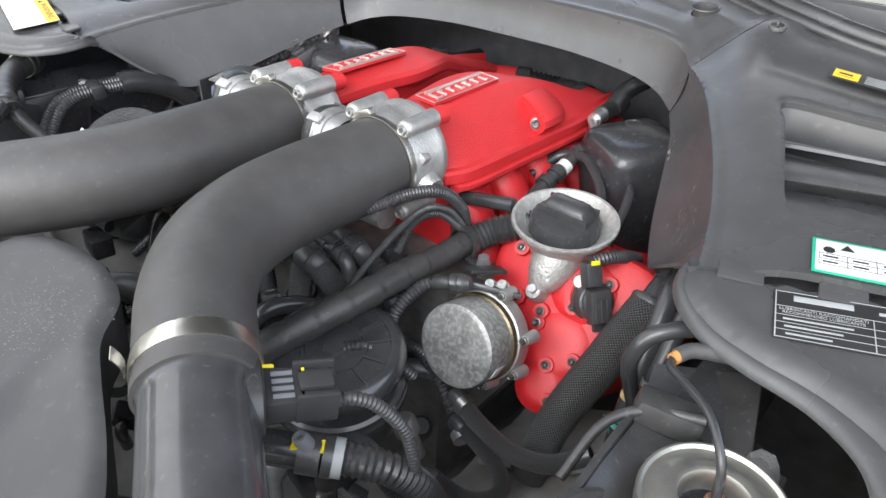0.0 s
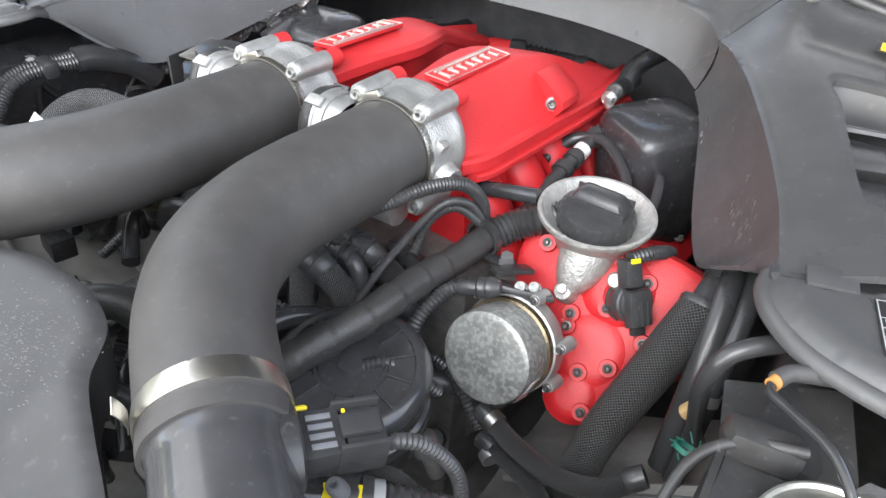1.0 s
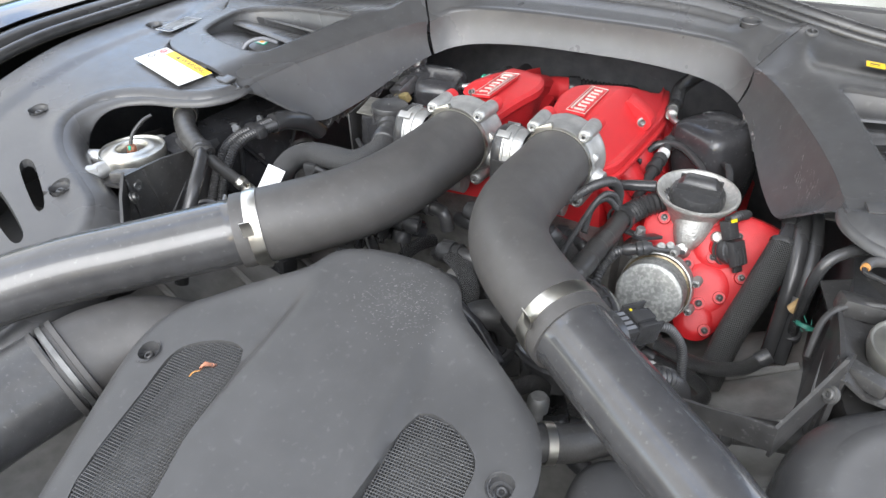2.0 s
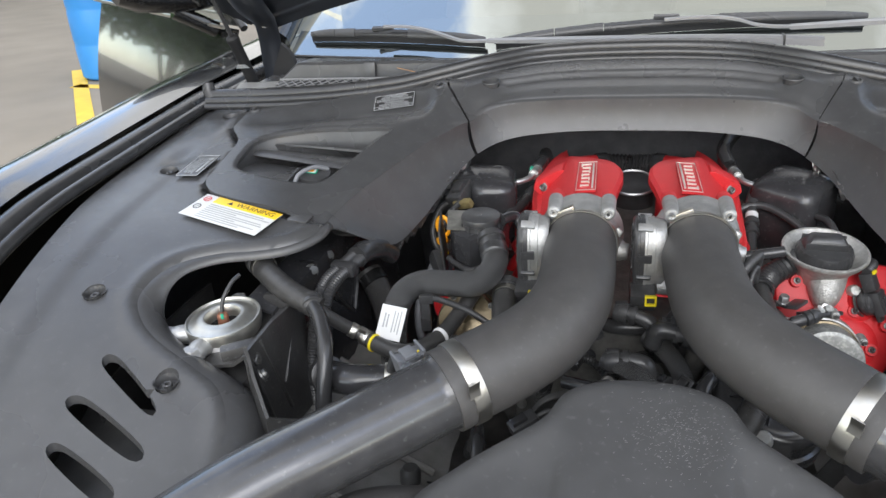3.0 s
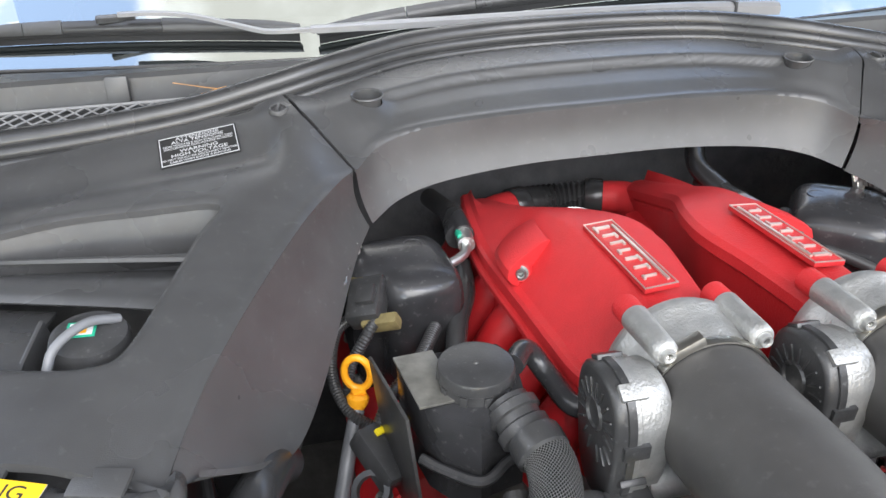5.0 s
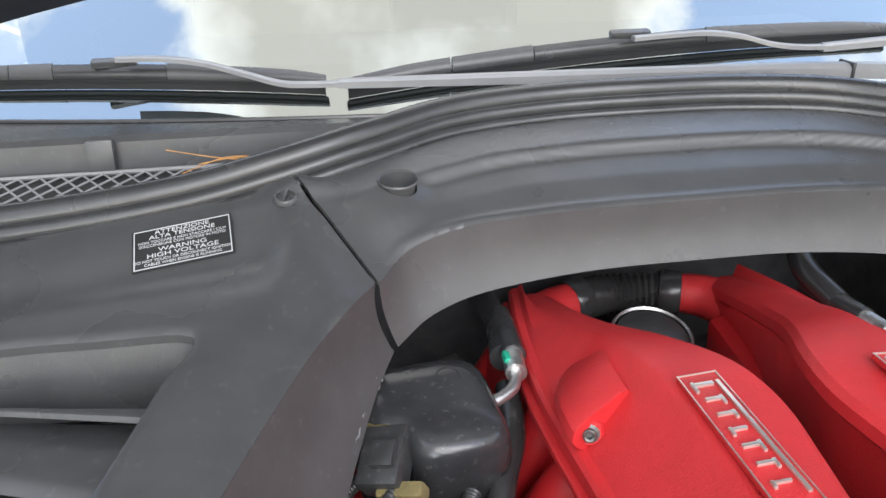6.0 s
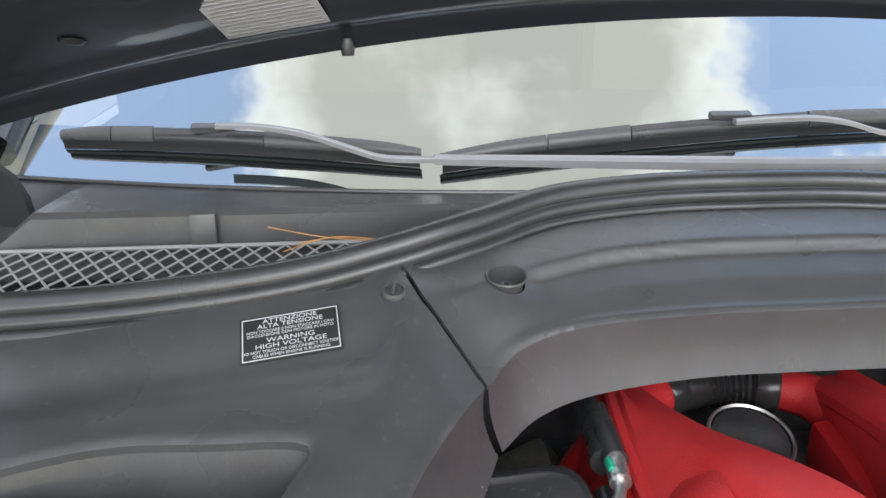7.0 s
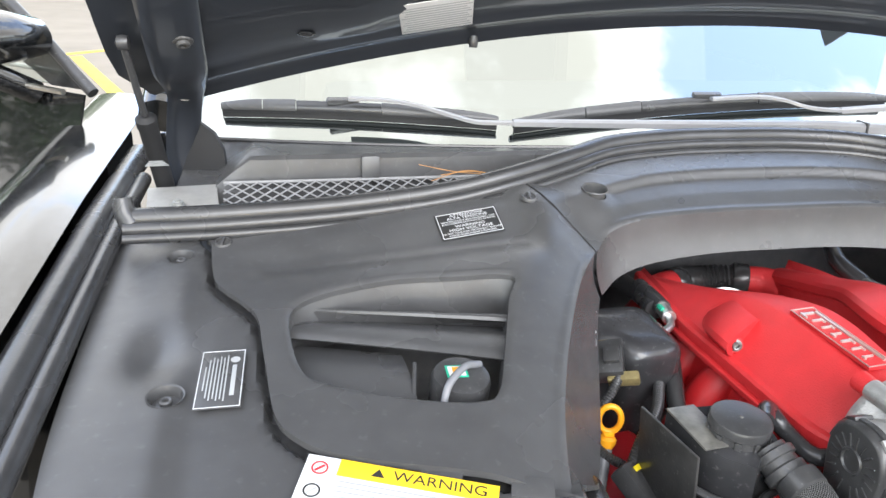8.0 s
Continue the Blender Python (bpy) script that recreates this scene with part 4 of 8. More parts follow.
# dried dust scratched into flecks on the rear of the cover
rnd = random.Random(3)
bm = bmesh.new()
for k in range(460):
    x, y = rnd.gauss(0.035, 0.028), -0.405 + rnd.gauss(0, 0.024)
    if abs(x) > 0.10 or y > -0.35 or y < -0.46:
        continue
    z = float(front_z(np.array([x]), np.array([y]))[0]) + 0.0004
    m = Matrix.Translation((x, y, z)) @ axes((0, -0.36, 1), (0, 1, 0)) @ Matrix.Rotation(radians(rnd.gauss(20, 30)), 4, "Z")
    ln, w = rnd.uniform(0.0003, 0.0014), rnd.uniform(0.0001, 0.0003)
    bm.faces.new([bm.verts.new(m @ Vector(p)) for p in ((-ln, -w, 0), (ln, -w * 0.5, 0), (ln, w * 0.5, 0), (-ln, w, 0))])
tagged(part("dust_flecks", bm, FLECK), "pale dried dust flecks on the radiator cover", "dust", kind="stuff")


# ---- intake: plenums, throttle bodies, hoses, pipes ----
def make_intake(s):
    # plenum lid, lofted along the engine
    plenum = thing("intake_plenum", (s * 0.09, 0.2, 0.80), "red crackle-painted intake plenum with silver badge", "intake plenum", "intake plenums")
    keys = [(0.000, 0.037, 0.077, 0.136, 0.938, 0.884, 0.845), (0.030, 0.034, 0.077, 0.148, 0.940, 0.884, 0.845), (0.08, 0.027, 0.078, 0.153, 0.943, 0.885, 0.845), (0.14, 0.019, 0.080, 0.157, 0.944, 0.886, 0.842), (0.19, 0.026, 0.083, 0.161, 0.943, 0.887, 0.842), (0.25, 0.050, 0.092, 0.163, 0.931, 0.886, 0.840), (0.32, 0.072, 0.103, 0.158, 0.906, 0.882, 0.838), (0.39, 0.084, 0.110, 0.149, 0.884, 0.877, 0.832), (0.452, 0.088, 0.112, 0.138, 0.866, 0.870, 0.830)]
    path = spline([(k[0], k[1], k[2]) for k in keys], 5)
    path2 = spline([(k[3], k[4], k[5]) for k in keys], 5)
    path3 = spline([(k[6], 0, 0) for k in keys], 5)
    bm = bmesh.new()
    rows, brim = [], []
    for a, b, c in zip(path, path2, path3):
        y, xi, xm, xo, zt, zo, zb = a.x, a.y, a.z, b.x, b.y, b.z, c.x
        fold = xm + min(0.017, (xo - xm) * 0.30)
        step = 0.013 * (1 - float(smoothstep(0.19, 0.26, y)))
        zf, zk = zt + 0.004, zo + 0.014
        # inner wall, overhanging lid edge, flat top, long sloping side, flange
        prof = [(xi + step + 0.004, zb), (xi + step, zb + 0.03), (xi + step, zt - 0.021), (xi + 0.003, zt - 0.019), (xi, zt - 0.015), (xi + 0.0005, zt - 0.005), (xi + 0.006, zt), (xm - 0.006, zt + 0.004), (fold - 0.004, zf + 0.0005), (fold, zf - 0.001), (0.5 * (fold + xo - 0.014), 0.5 * (zf + zk) - 0.001), (xo - 0.014, zk), (xo - 0.010, zo + 0.009), (xo - 0.003, zo + 0.008), (xo, zo + 0.005), (xo, zo - 0.006), (xo - 0.008, zo - 0.010), (xo - 0.018, zb)]
        rows.append([(s * px, y, pz) for px, pz in prof])
        brim.append([(s * (xo + dx), y, zo + dz) for dx, dz in ((-0.006, -0.007), (0.0045, -0.007), (0.006, -0.0085), (0.006, -0.0135), (0.0045, -0.015), (-0.006, -0.015))])
    vs = loft(bm, rows, closed=True)
    bm.faces.new(vs[0])
    bm.faces.new(vs[-1][::-1])
    part("lid", bm, RED, plenum, smooth=28)
    # seam flange under the lid
    bm = bmesh.new()
    vs = loft(bm, brim[2:], closed=True)
    bm.faces.new(vs[0])
    bm.faces.new(vs[-1][::-1])
    part("seam_flange", bm, RED, plenum, smooth=28)
    # wedge-shaped mounting boss with bolt
    bm = bmesh.new()
    face = [(0.110, 0.928), (0.114, 0.932), (0.122, 0.931), (0.150, 0.919), (0.158, 0.912), (0.160, 0.904), (0.155, 0.897), (0.136, 0.883), (0.131, 0.882), (0.102, 0.902), (0.101, 0.908)]
    vs = loft(bm, [[(s * (px + 0.003 - k * 0.020), yy - (px - 0.115) * 0.36, pz + 0.003 - k * 0.012) for px, pz in face] for k, yy in ((0.06, 0.1795), (0.0, 0.1825), (0.0, 0.208), (0.25, 0.236), (1.0, 0.268))], closed=True)
    bm.faces.new(vs[0])
    bm.faces.new(vs[-1][::-1])
    part("boss", bm, RED, plenum, smooth=30)
    turned("boss_pad", [(0, 0.003), (0.0085, 0.003), (0.0105, 0.001), (0.0115, -0.006), (0, -0.006)], RED, plenum, (s * 0.1465, 0.1705, 0.9080), (s * 0.33, -0.92, 0.20), 20)
    bolt(plenum, (s * 0.1475, 0.1672, 0.9088), (s * 0.33, -0.92, 0.20), 0.0050, BOLT)
    # rear neck to the crossover hose
    tube("neck", [(s * 0.112, 0.425, 0.842), (s * 0.092, 0.453, 0.845), (s * 0.062, 0.469, 0.846)], lambda f: 0.027 - 0.005 * f, RED, plenum, sides=18)
    # lower casting with intake runners
    bm = bmesh.new()
    block(bm, at_turn((s * 0.105, 0.215, 0.812), 0, s * -8, -s * 6), (0.105, 0.40, 0.085), 0.012, 0.95)
    part("lower_casting", bm, RED_DARK, plenum)
    for k in range(6):
        y = 0.045 + 0.072 * k
        x = 0.134 + 0.012 * math.sin(k / 5 * math.pi)
        tube("runner", [(s * (x - 0.02), y, 0.862), (s * (x + 0.010), y, 0.835), (s * (x + 0.045), y, 0.775), (s * (x + 0.060), y, 0.735)], 0.026, RED_DARK, plenum, sides=14, flat=0.8)
    # badge: raised red field, silver rim and plain silver strokes
    m = Matrix.Translation((s * 0.0745, 0.099, 0.9515)) @ Matrix.Rotation(radians(90 * s), 4, "Z") @ Matrix.Rotation(radians(s * 4 if s > 0 else -4), 4, "X")
    if s < 0:
        m = Matrix.Translation((s * 0.0745, 0.099, 0.9515)) @ Matrix.Rotation(radians(-90), 4, "Z") @ Matrix.Rotation(radians(4), 4, "X")
    w, h = 0.128, 0.029
    badge = card("badge", m, w, h, RED, plenum, 0.004)
    for dy, dx, ww, hh in ((h / 2 - 0.0006, 0, w, 0.0008), (-h / 2 + 0.0006, 0, w, 0.0008), (0, w / 2 - 0.0006, 0.0008, h), (0, -w / 2 + 0.0006, 0.0008, h)):
        card("rim", m, ww, hh, BADGE, badge, 0.0015, dx=dx, dy=dy, dz=0.0024)
    card("long_stroke", m, 0.109, 0.0026, BADGE, badge, 0.003, dx=0.002, dy=0.0094, dz=0.0026)
    for k, (ww, hh) in enumerate(((0.011, 0.0155), (0.0085, 0.0115), (0.0075, 0.0115), (0.0075, 0.0115), (0.0095, 0.0115), (0.0075, 0.0115), (0.0055, 0.0125))):
        x = -0.048 + 0.0159 * k
        card("stroke", m, ww * 0.32, hh, BADGE, badge, 0.003, dx=x - ww * 0.22, dy=-0.0020, dz=0.0026)
        card("stroke", m, ww, 0.0022, BADGE, badge, 0.003, dx=x, dy=-0.0020 + hh * (0.5 if k % 3 else -0.42), dz=0.0026)

    # throttle body
    x0 = s * 0.0775
    body = thing("throttle_body", (x0, -0.02, 0.84), "cast aluminium throttle body with black motor cover", "throttle body", "throttle bodies")
    turned("housing", [(0.050, -0.002), (0.057, -0.002), (0.059, 0.003), (0.059, 0.010), (0.0565, 0.013), (0.0555, 0.030), (0.0525, 0.040), (0.050, 0.050), (0.0455, 0.050)], ALU, body, (x0, 0.002, 0.903), (0, -1, 0.02), 56)
    turned("bore_ring", [(0.0465, 0.042), (0.050, 0.043), (0.050, 0.049), (0.0465, 0.050)], ALU_BRIGHT, body, (x0, 0.002, 0.903), (0, -1, 0.02), 48)
    for a in (53, 127, 233, 307):
        dx, dz = 0.0605 * math.cos(radians(a)), 0.0605 * math.sin(radians(a))
        bm = bmesh.new()
        lathe(bm, [(0, 0.050), (0.0070, 0.050), (0.0090, 0.048), (0.0096, 0.043), (0.0108, 0.0), (0, 0)], (x0 + dx, 0.0, 0.903 + dz), (0, -1, 0), 22)
        post = part("screw_post", bm, ALU, body)
        turned("bolt", [(0, 0.050), (0.0022, 0.050), (0.0025, 0.0535), (0.0046, 0.054), (0.0053, 0.052), (0.0053, 0.049)], ALU, post, (x0 + dx, 0.0, 0.903 + dz), (0, -1, 0), 14)
        web = Vector((math.cos(radians(a)), 0, math.sin(radians(a))))
        part("web", block(bmesh.new(), Matrix.Translation(Vector((x0, -0.016, 0.903)) + web * 0.054) @ axes(web, (0, 1, 0)), (0.020, 0.030, 0.012), 0.004, 0.8), ALU, post)
        turned("red_boss", [(0, 0), (0.0100, 0), (0.0105, -0.008), (0.0105, -0.018), (0, -0.018)], RED, post, (x0 + dx, 0.0, 0.903 + dz), (0, -1, 0), 18)
    port = Vector((1.0, -0.15, -0.10)).normalized()
    pp = Vector((x0 + 0.052, -0.024, 0.886))
    turned("side_port", [(0.0165, -0.012), (0.0150, 0.004), (0.0125, 0.008), (0.0120, 0.0125), (0.0110, 0.0135), (0.0070, 0.0135), (0.0064, 0.010), (0.0, 0.010)], ALU, body, pp, port, 28)
    part("stop_lug", block(bmesh.new(), at_turn((x0 + 0.050, -0.030, 0.918), 0, 35, 0), (0.014, 0.016, 0.012), 0.004, 0.8), ALU, body)
    # motor and gear housing on the side away from the passenger
    mx = x0 - 0.066
    bm = bmesh.new()
    prof = [(0.0, 0.040), (0.026, 0.032), (0.034, 0.010), (0.032, -0.020), (0.026, -0.050), (0.010, -0.066), (-0.012, -0.064), (-0.026, -0.046), (-0.032, -0.012), (-0.032, 0.014), (-0.022, 0.034)]
    ring = [p for p in spline([(a, b, 0) for a, b in prof], 4, True)]
    loft(bm, [[(mx + dx, -0.048 + p.x * k, 0.905 + p.y * k) for p in ring] for dx, k in ((0.024, 0.86), (0.020, 0.95), (0.010, 0.96), (0.0095, 1.01), (0.000, 1.02), (-0.001, 1.05), (-0.004, 1.05))], closed=True)
    part("gear_housing", bm, ALU, body)
    bm = bmesh.new()
    vs = loft(bm, [[(mx + dx, -0.048 + p.x * k, 0.905 + p.y * k) for p in ring] for dx, k in ((-0.004, 1.05), (-0.0045, 1.075), (-0.010, 1.075), (-0.0105, 1.03), (-0.016, 1.02), (-0.0185, 0.96), (-0.019, 0.92))], closed=True)
    bm.faces.new(vs[-1])
    motor_cover = part("motor_cover", bm, BLACK, body, "black ribbed motor cover")
    for k in range(17):
        a = radians(-75 + 330 * k / 16)
        rr = 0.0225 if math.sin(a) > -0.3 else 0.027
        m = Matrix.Translation((mx - 0.0185, -0.048 + rr * math.cos(a), 0.907 + rr * math.sin(a))) @ Matrix.Rotation(a, 4, "X")
        part("rib", block(bmesh.new(), m, (0.004, 0.013, 0.0018), 0.0006), BLACK, motor_cover)
    turned("rib", [(0.009, -0.001), (0.0105, 0.002), (0.0125, 0.002), (0.014, -0.001)], BLACK, motor_cover, (mx - 0.019, -0.046, 0.910), (-1, 0, 0), 28)
    for k, (dy, dz) in enumerate(((0.036, 0.012), (0.0335, -0.018), (0.029, -0.042), (-0.034, -0.004), (-0.030, -0.034), (-0.022, 0.036), (0.020, 0.037), (0.012, -0.066), (-0.014, -0.066))):
        tilt = math.degrees(math.atan2(dz, dy))
        boxed("clip", (mx - 0.004, -0.048 + dy, 0.905 + dz), (0.019, 0.005, 0.012), (BLACK, BLACK, ALU)[k % 3], body, (tilt, 0, 0), bevel=0.0012)
    tube("motor", [(mx + 0.015, -0.055, 0.852), (mx + 0.09, -0.055, 0.852)], 0.019, ALU, body, sides=20)
    plug = boxed("plug", (mx - 0.004, -0.082, 0.845), (0.034, 0.030, 0.026), BLACK, body, (15, 0, 0), 0.003)
    bm = bmesh.new()
    for dx, dz, ww, hh in ((0, 0.0060, 0.0155, 0.0026), (0, -0.0060, 0.0155, 0.0026), (-0.0064, 0, 0.0026, 0.0125), (0.0064, 0, 0.0026, 0.0125)):
        block(bm, at_turn((mx + 0.006 + dx, -0.099, 0.848 + dz), 0, 0, 0), (ww, 0.006, hh), 0.0008)
    part("lock", bm, YPLASTIC, plug, "yellow locking clip")
    tube("lead", [(mx + 0.012, -0.09, 0.852), (mx + 0.028, -0.094, 0.853), (mx + 0.040, -0.085, 0.845)], 0.0018, RED, plug, sides=8)

    # rubber hose bent outwards
    hose = thing("intake_hose", (s * 0.11, -0.2, 0.82), "fat matt black rubber intake hose bent outwards", "intake hose", "intake hoses")
    track = [(s * 0.0775, -0.038, 0.904), (s * 0.0775, -0.10, 0.905), (s * 0.078, -0.165, 0.906), (s * 0.084, -0.225, 0.905), (s * 0.104, -0.283, 0.902), (s * 0.139, -0.328, 0.896), (s * 0.184, -0.364, 0.886), (s * (0.202 + 0.006 * s), -0.378 - 0.004 * s, 0.881 - 0.002 * s)]
    bm = bmesh.new()
    sweep(bm, track, lambda f: 0.0490 - 0.0015 * math.sin(f * math.pi) - 0.004 * f * f, 40, 8)
    part("sleeve", bm, HOSE, hose)
    end = Vector(track[-1])
    out = Vector((s * 0.79, -0.585, -0.19)).normalized()

    def clamp(at, axis, r, w, screw_dir):
        """A worm-drive hose clamp: steel band, slots and a screw housing."""
        slotted = w < 0.012
        c = part("clamp", lathe(bmesh.new(), [(r, -w / 2), (r + 0.0013, -w / 2), (r + 0.0018, -w / 4), (r + 0.0018, w / 4), (r + 0.0013, w / 2), (r, w / 2), (r, -w / 2)], at, axis, 396 if slotted else 72, (lambda a: 1 + 0.005 * max(0.0, math.cos(99 * a))) if slotted else None), STEEL, hose, "slotted steel hose clamp" if slotted else "brushed steel hose clamp")
        d = Vector(screw_dir) - Vector(axis) * Vector(screw_dir).dot(Vector(axis).normalized())
        d.normalize()
        m = Matrix.Translation(Vector(at) + d * (r + 0.004)) @ axes(d, axis)
        bm = bmesh.new()
        block(bm, m, (0.028, w * 1.15, 0.007), 0.0015)
        t = m.to_3x3() @ Vector((1, 0, 0))
        lathe(bm, [(0, 0.018), (0.004, 0.018), (0.0048, 0.015), (0.0048, 0.010), (0.003, 0.009), (0.003, -0.008), (0, -0.008)], m.translation, t, 12)
        part("worm_screw", bm, STEEL, c)
        return c
    clamp((s * 0.0775, -0.047, 0.904), (0, -1, 0.0), 0.0500, 0.009, (-0.45, 0, 1))
    c = clamp(end - out * 0.014, out, 0.0450, 0.016, (s * 0.5, -0.1, -1.0))
    turned("lip", [(0.0420, 0.002), (0.0452, 0.002), (0.0456, -0.006), (0.0450, -0.012), (0.0420, -0.012)], HOSE, hose, end + out * 0.008, out, 56, wobble=lambda a: 1 + 0.004 * math.cos(46 * a))
    side = (Vector((-s * 0.80, -0.60, 0.25)) - out * Vector((-s * 0.80, -0.60, 0.25)).dot(out)).normalized()
    turn = out.cross(side)
    bm = bmesh.new()
    q = end - out * 0.008 + side * 0.0468
    loft(bm, [[q + turn * (0.004 + 0.020 * f) * -s + side * (0.001 + 0.010 * f * f) + out * w for w in (-0.006, 0.006)] for f in (0, 0.3, 0.6, 0.85, 1.0)])
    part("band_tail", thicken(bm, 0.0008), STEEL, c)

    # hard plastic pipe to the air box
    pipe = thing("air_pipe", (s * 0.3, -0.45, 0.78), "smooth black plastic intake air pipe", "air pipe", "air pipes")
    a = end - out * 0.008
    pts = [tuple(a), tuple(a + out * 0.06), tuple(a + out * 0.14), tuple(a + out * 0.23), tuple(a + out * 0.31 + Vector((s * 0.01, -0.02, -0.01))), tuple(a + out * 0.37 + Vector((s * 0.02, -0.06, -0.03)))]
    bm = bmesh.new()
    sweep(bm, pts, lambda f: 0.0405 if f > 0.06 else 0.0435, 40, 8)
    part("duct", bm, AIRPIPE, pipe)
    return hose, pipe, a, out


intake = {s: make_intake(s) for s in (-1, 1)}

# air-mass sensor on each pipe with its plug and lead
for s in (-1, 1):
    hose, pipe, a, out = intake[s]
    c = a + out * 0.024
    up = Vector((s * 0.52, 0.79, -0.07))
    up = (up - out * up.dot(out)).normalized()
    m = Matrix.Translation(c + up * 0.038) @ axes(up, out.cross(up)) @ Matrix.Scale(0.84, 4)
    sensor = part("air_mass_sensor", lathe(bmesh.new(), [(0, 0.005), (0.026, 0.005), (0.029, 0.003), (0.030, -0.010), (0, -0.010)], m.translation, up, 32, lambda a: 1 + 0.12 * math.cos(2 * a)), BLACK, pipe, "black plastic air-mass sensor")
    mat_s = GREYPLUG if s < 0 else SEAL
    part("sensor_head", block(bmesh.new(), m @ Matrix.Translation((0.0, 0.0, 0.020)), (0.042, 0.028, 0.036), 0.003, 0.92), mat_s, sensor)
    field = m @ Matrix.Translation((0.0, 0.0142 * s, 0.022)) @ Matrix.Rotation(radians(-90 * s), 4, "X")
    for k in range(4):
        card("print_field", field, 0.0045, 0.018, GREYPLUG if s > 0 else BLACK, sensor, 0.0012, dx=-0.0120 + 0.0080 * k)
    plug = part("sensor_plug", block(bmesh.new(), m @ Matrix.Translation((0.0, 0.0, 0.054)), (0.036, 0.026, 0.030), 0.003, 0.92), mat_s, sensor)
    part("latch", block(bmesh.new(), m @ Matrix.Translation((0.0, 0.016 * s, 0.050)), (0.018, 0.006, 0.030), 0.002), mat_s, plug)
    for k in (-1, 1):
        part("guard", block(bmesh.new(), m @ Matrix.Translation((0.0185 * k, 0.003 * s, 0.050)), (0.004, 0.034, 0.036), 0.0012), mat_s, plug)
    part("mark", block(bmesh.new(), m @ Matrix.Translation((0.012, 0.0175 * s, 0.040)), (0.003, 0.0015, 0.0025), 0.0004), YPLASTIC, plug)
    p0 = m @ Vector((-0.006, -0.006 * s, 0.066))
    fall = Vector((0, 0, -1))
    tube("lead", [tuple(p0), tuple(p0 + up * 0.016), tuple(p0 + up * 0.034 + fall * 0.010), tuple(p0 + up * 0.056 + fall * 0.040), tuple(p0 + up * 0.066 + fall * 0.085)], 0.0046, BLACK, sensor, ribs=0.0010, pitch=0.0038, sides=12)
    bm = bmesh.new()
    path = [m @ Vector((0.037 * math.cos(k / 20 * math.pi * 1.1 + (2.6 if s > 0 else 0.5)), 0.035 * math.sin(k / 20 * math.pi * 1.1 + (2.6 if s > 0 else 0.5)), -0.006)) for k in range(21)]
    sweep(bm, path, 0.0045, 10, 1, smooth_path=False)
    part("weld_rim", bm, AIRPIPE, pipe)
    bm = bmesh.new()
    sweep(bm, [p + up * 0.0030 - (p - c).normalized() * 0.0006 for p in path[2:19]], lambda f: 0.0010 + 0.0018 * abs(math.sin(f * 9.0)), 8, 1, smooth_path=False)
    part("worn_edge", bm, ZINC, pipe, "paint worn to bare metal")
    turned("test_port", [(0, 0.006), (0.0012, 0.006), (0.0020, 0.0045), (0.0020, -0.006), (0, -0.006)], YPLASTIC if s > 0 else BLACK, sensor, m @ Vector((0.024, 0.010 * s, 0.010)), up, 14)
    if s < 0:
        continue
    # breather branch with yellow-marked quick coupling
    b0, t = Vector((0.236, -0.328, 0.793)), Vector((0.80, 0.58, -0.14)).normalized()
    up2 = Vector((-0.1, -0.45, 0.88))
    branch = tube("branch", [tuple(b0 - t * 0.03), tuple(b0 + t * 0.012)], 0.0145, GLOSSY, pipe, sides=20)
    tube("coupling", [tuple(b0 + t * 0.008), tuple(b0 + t * 0.026)], 0.0175, BLACK, branch, sides=20)
    tube("coupling", [tuple(b0 + t * 0.028), tuple(b0 + t * 0.036)], 0.0175, BLACK, branch, sides=20)
    tube("white_ring", [tuple(b0 + t * 0.036), tuple(b0 + t * 0.044)], 0.0165, GREY_INK, branch, sides=20)
    turned("cap_bolt", [(0, 0.006), (0.0024, 0.006), (0.0028, 0.009), (0.0055, 0.009), (0.0068, 0.005), (0.0068, -0.01), (0, -0.01)], GREYPLUG, branch, b0 + t * 0.022 + up2 * 0.022, up2, 16)
    for k in (0, 1):
        part("mark", block(bmesh.new(), Matrix.Translation(b0 + t * (0.014 + 0.018 * k) + up2 * 0.0172) @ axes(up2, t), (0.011, 0.009, 0.002), 0.0006), YPLASTIC, branch)
    tube("breather_hose", [tuple(b0 + t * 0.042), tuple(b0 + t * 0.062), tuple(b0 + t * 0.082 - up2 * 0.008), tuple(b0 + t * 0.094 - up2 * 0.035), tuple(b0 + t * 0.094 - up2 * 0.10)], 0.0125, BLACK, branch, ribs=0.002, pitch=0.006, sides=16)

# crossover hose between the plenum necks
cross = thing("crossover_hose", (0, 0.47, 0.84), "black ribbed rubber crossover hose between plenums", "hose")
tube("sleeve", [(-0.062, 0.469, 0.846), (-0.03, 0.483, 0.842), (0, 0.488, 0.840), (0.03, 0.483, 0.842), (0.062, 0.469, 0.846)], 0.020, SEAL, cross, ribs=0.004, pitch=0.008, sides=20)
for s in (-1, 1):
    turned("cuff", [(0.024, -0.012), (0.0255, -0.010), (0.0255, 0.010), (0.024, 0.012)], SEAL, cross, (s * 0.056, 0.472, 0.8455), (1, -0.42 * s, 0), 24)

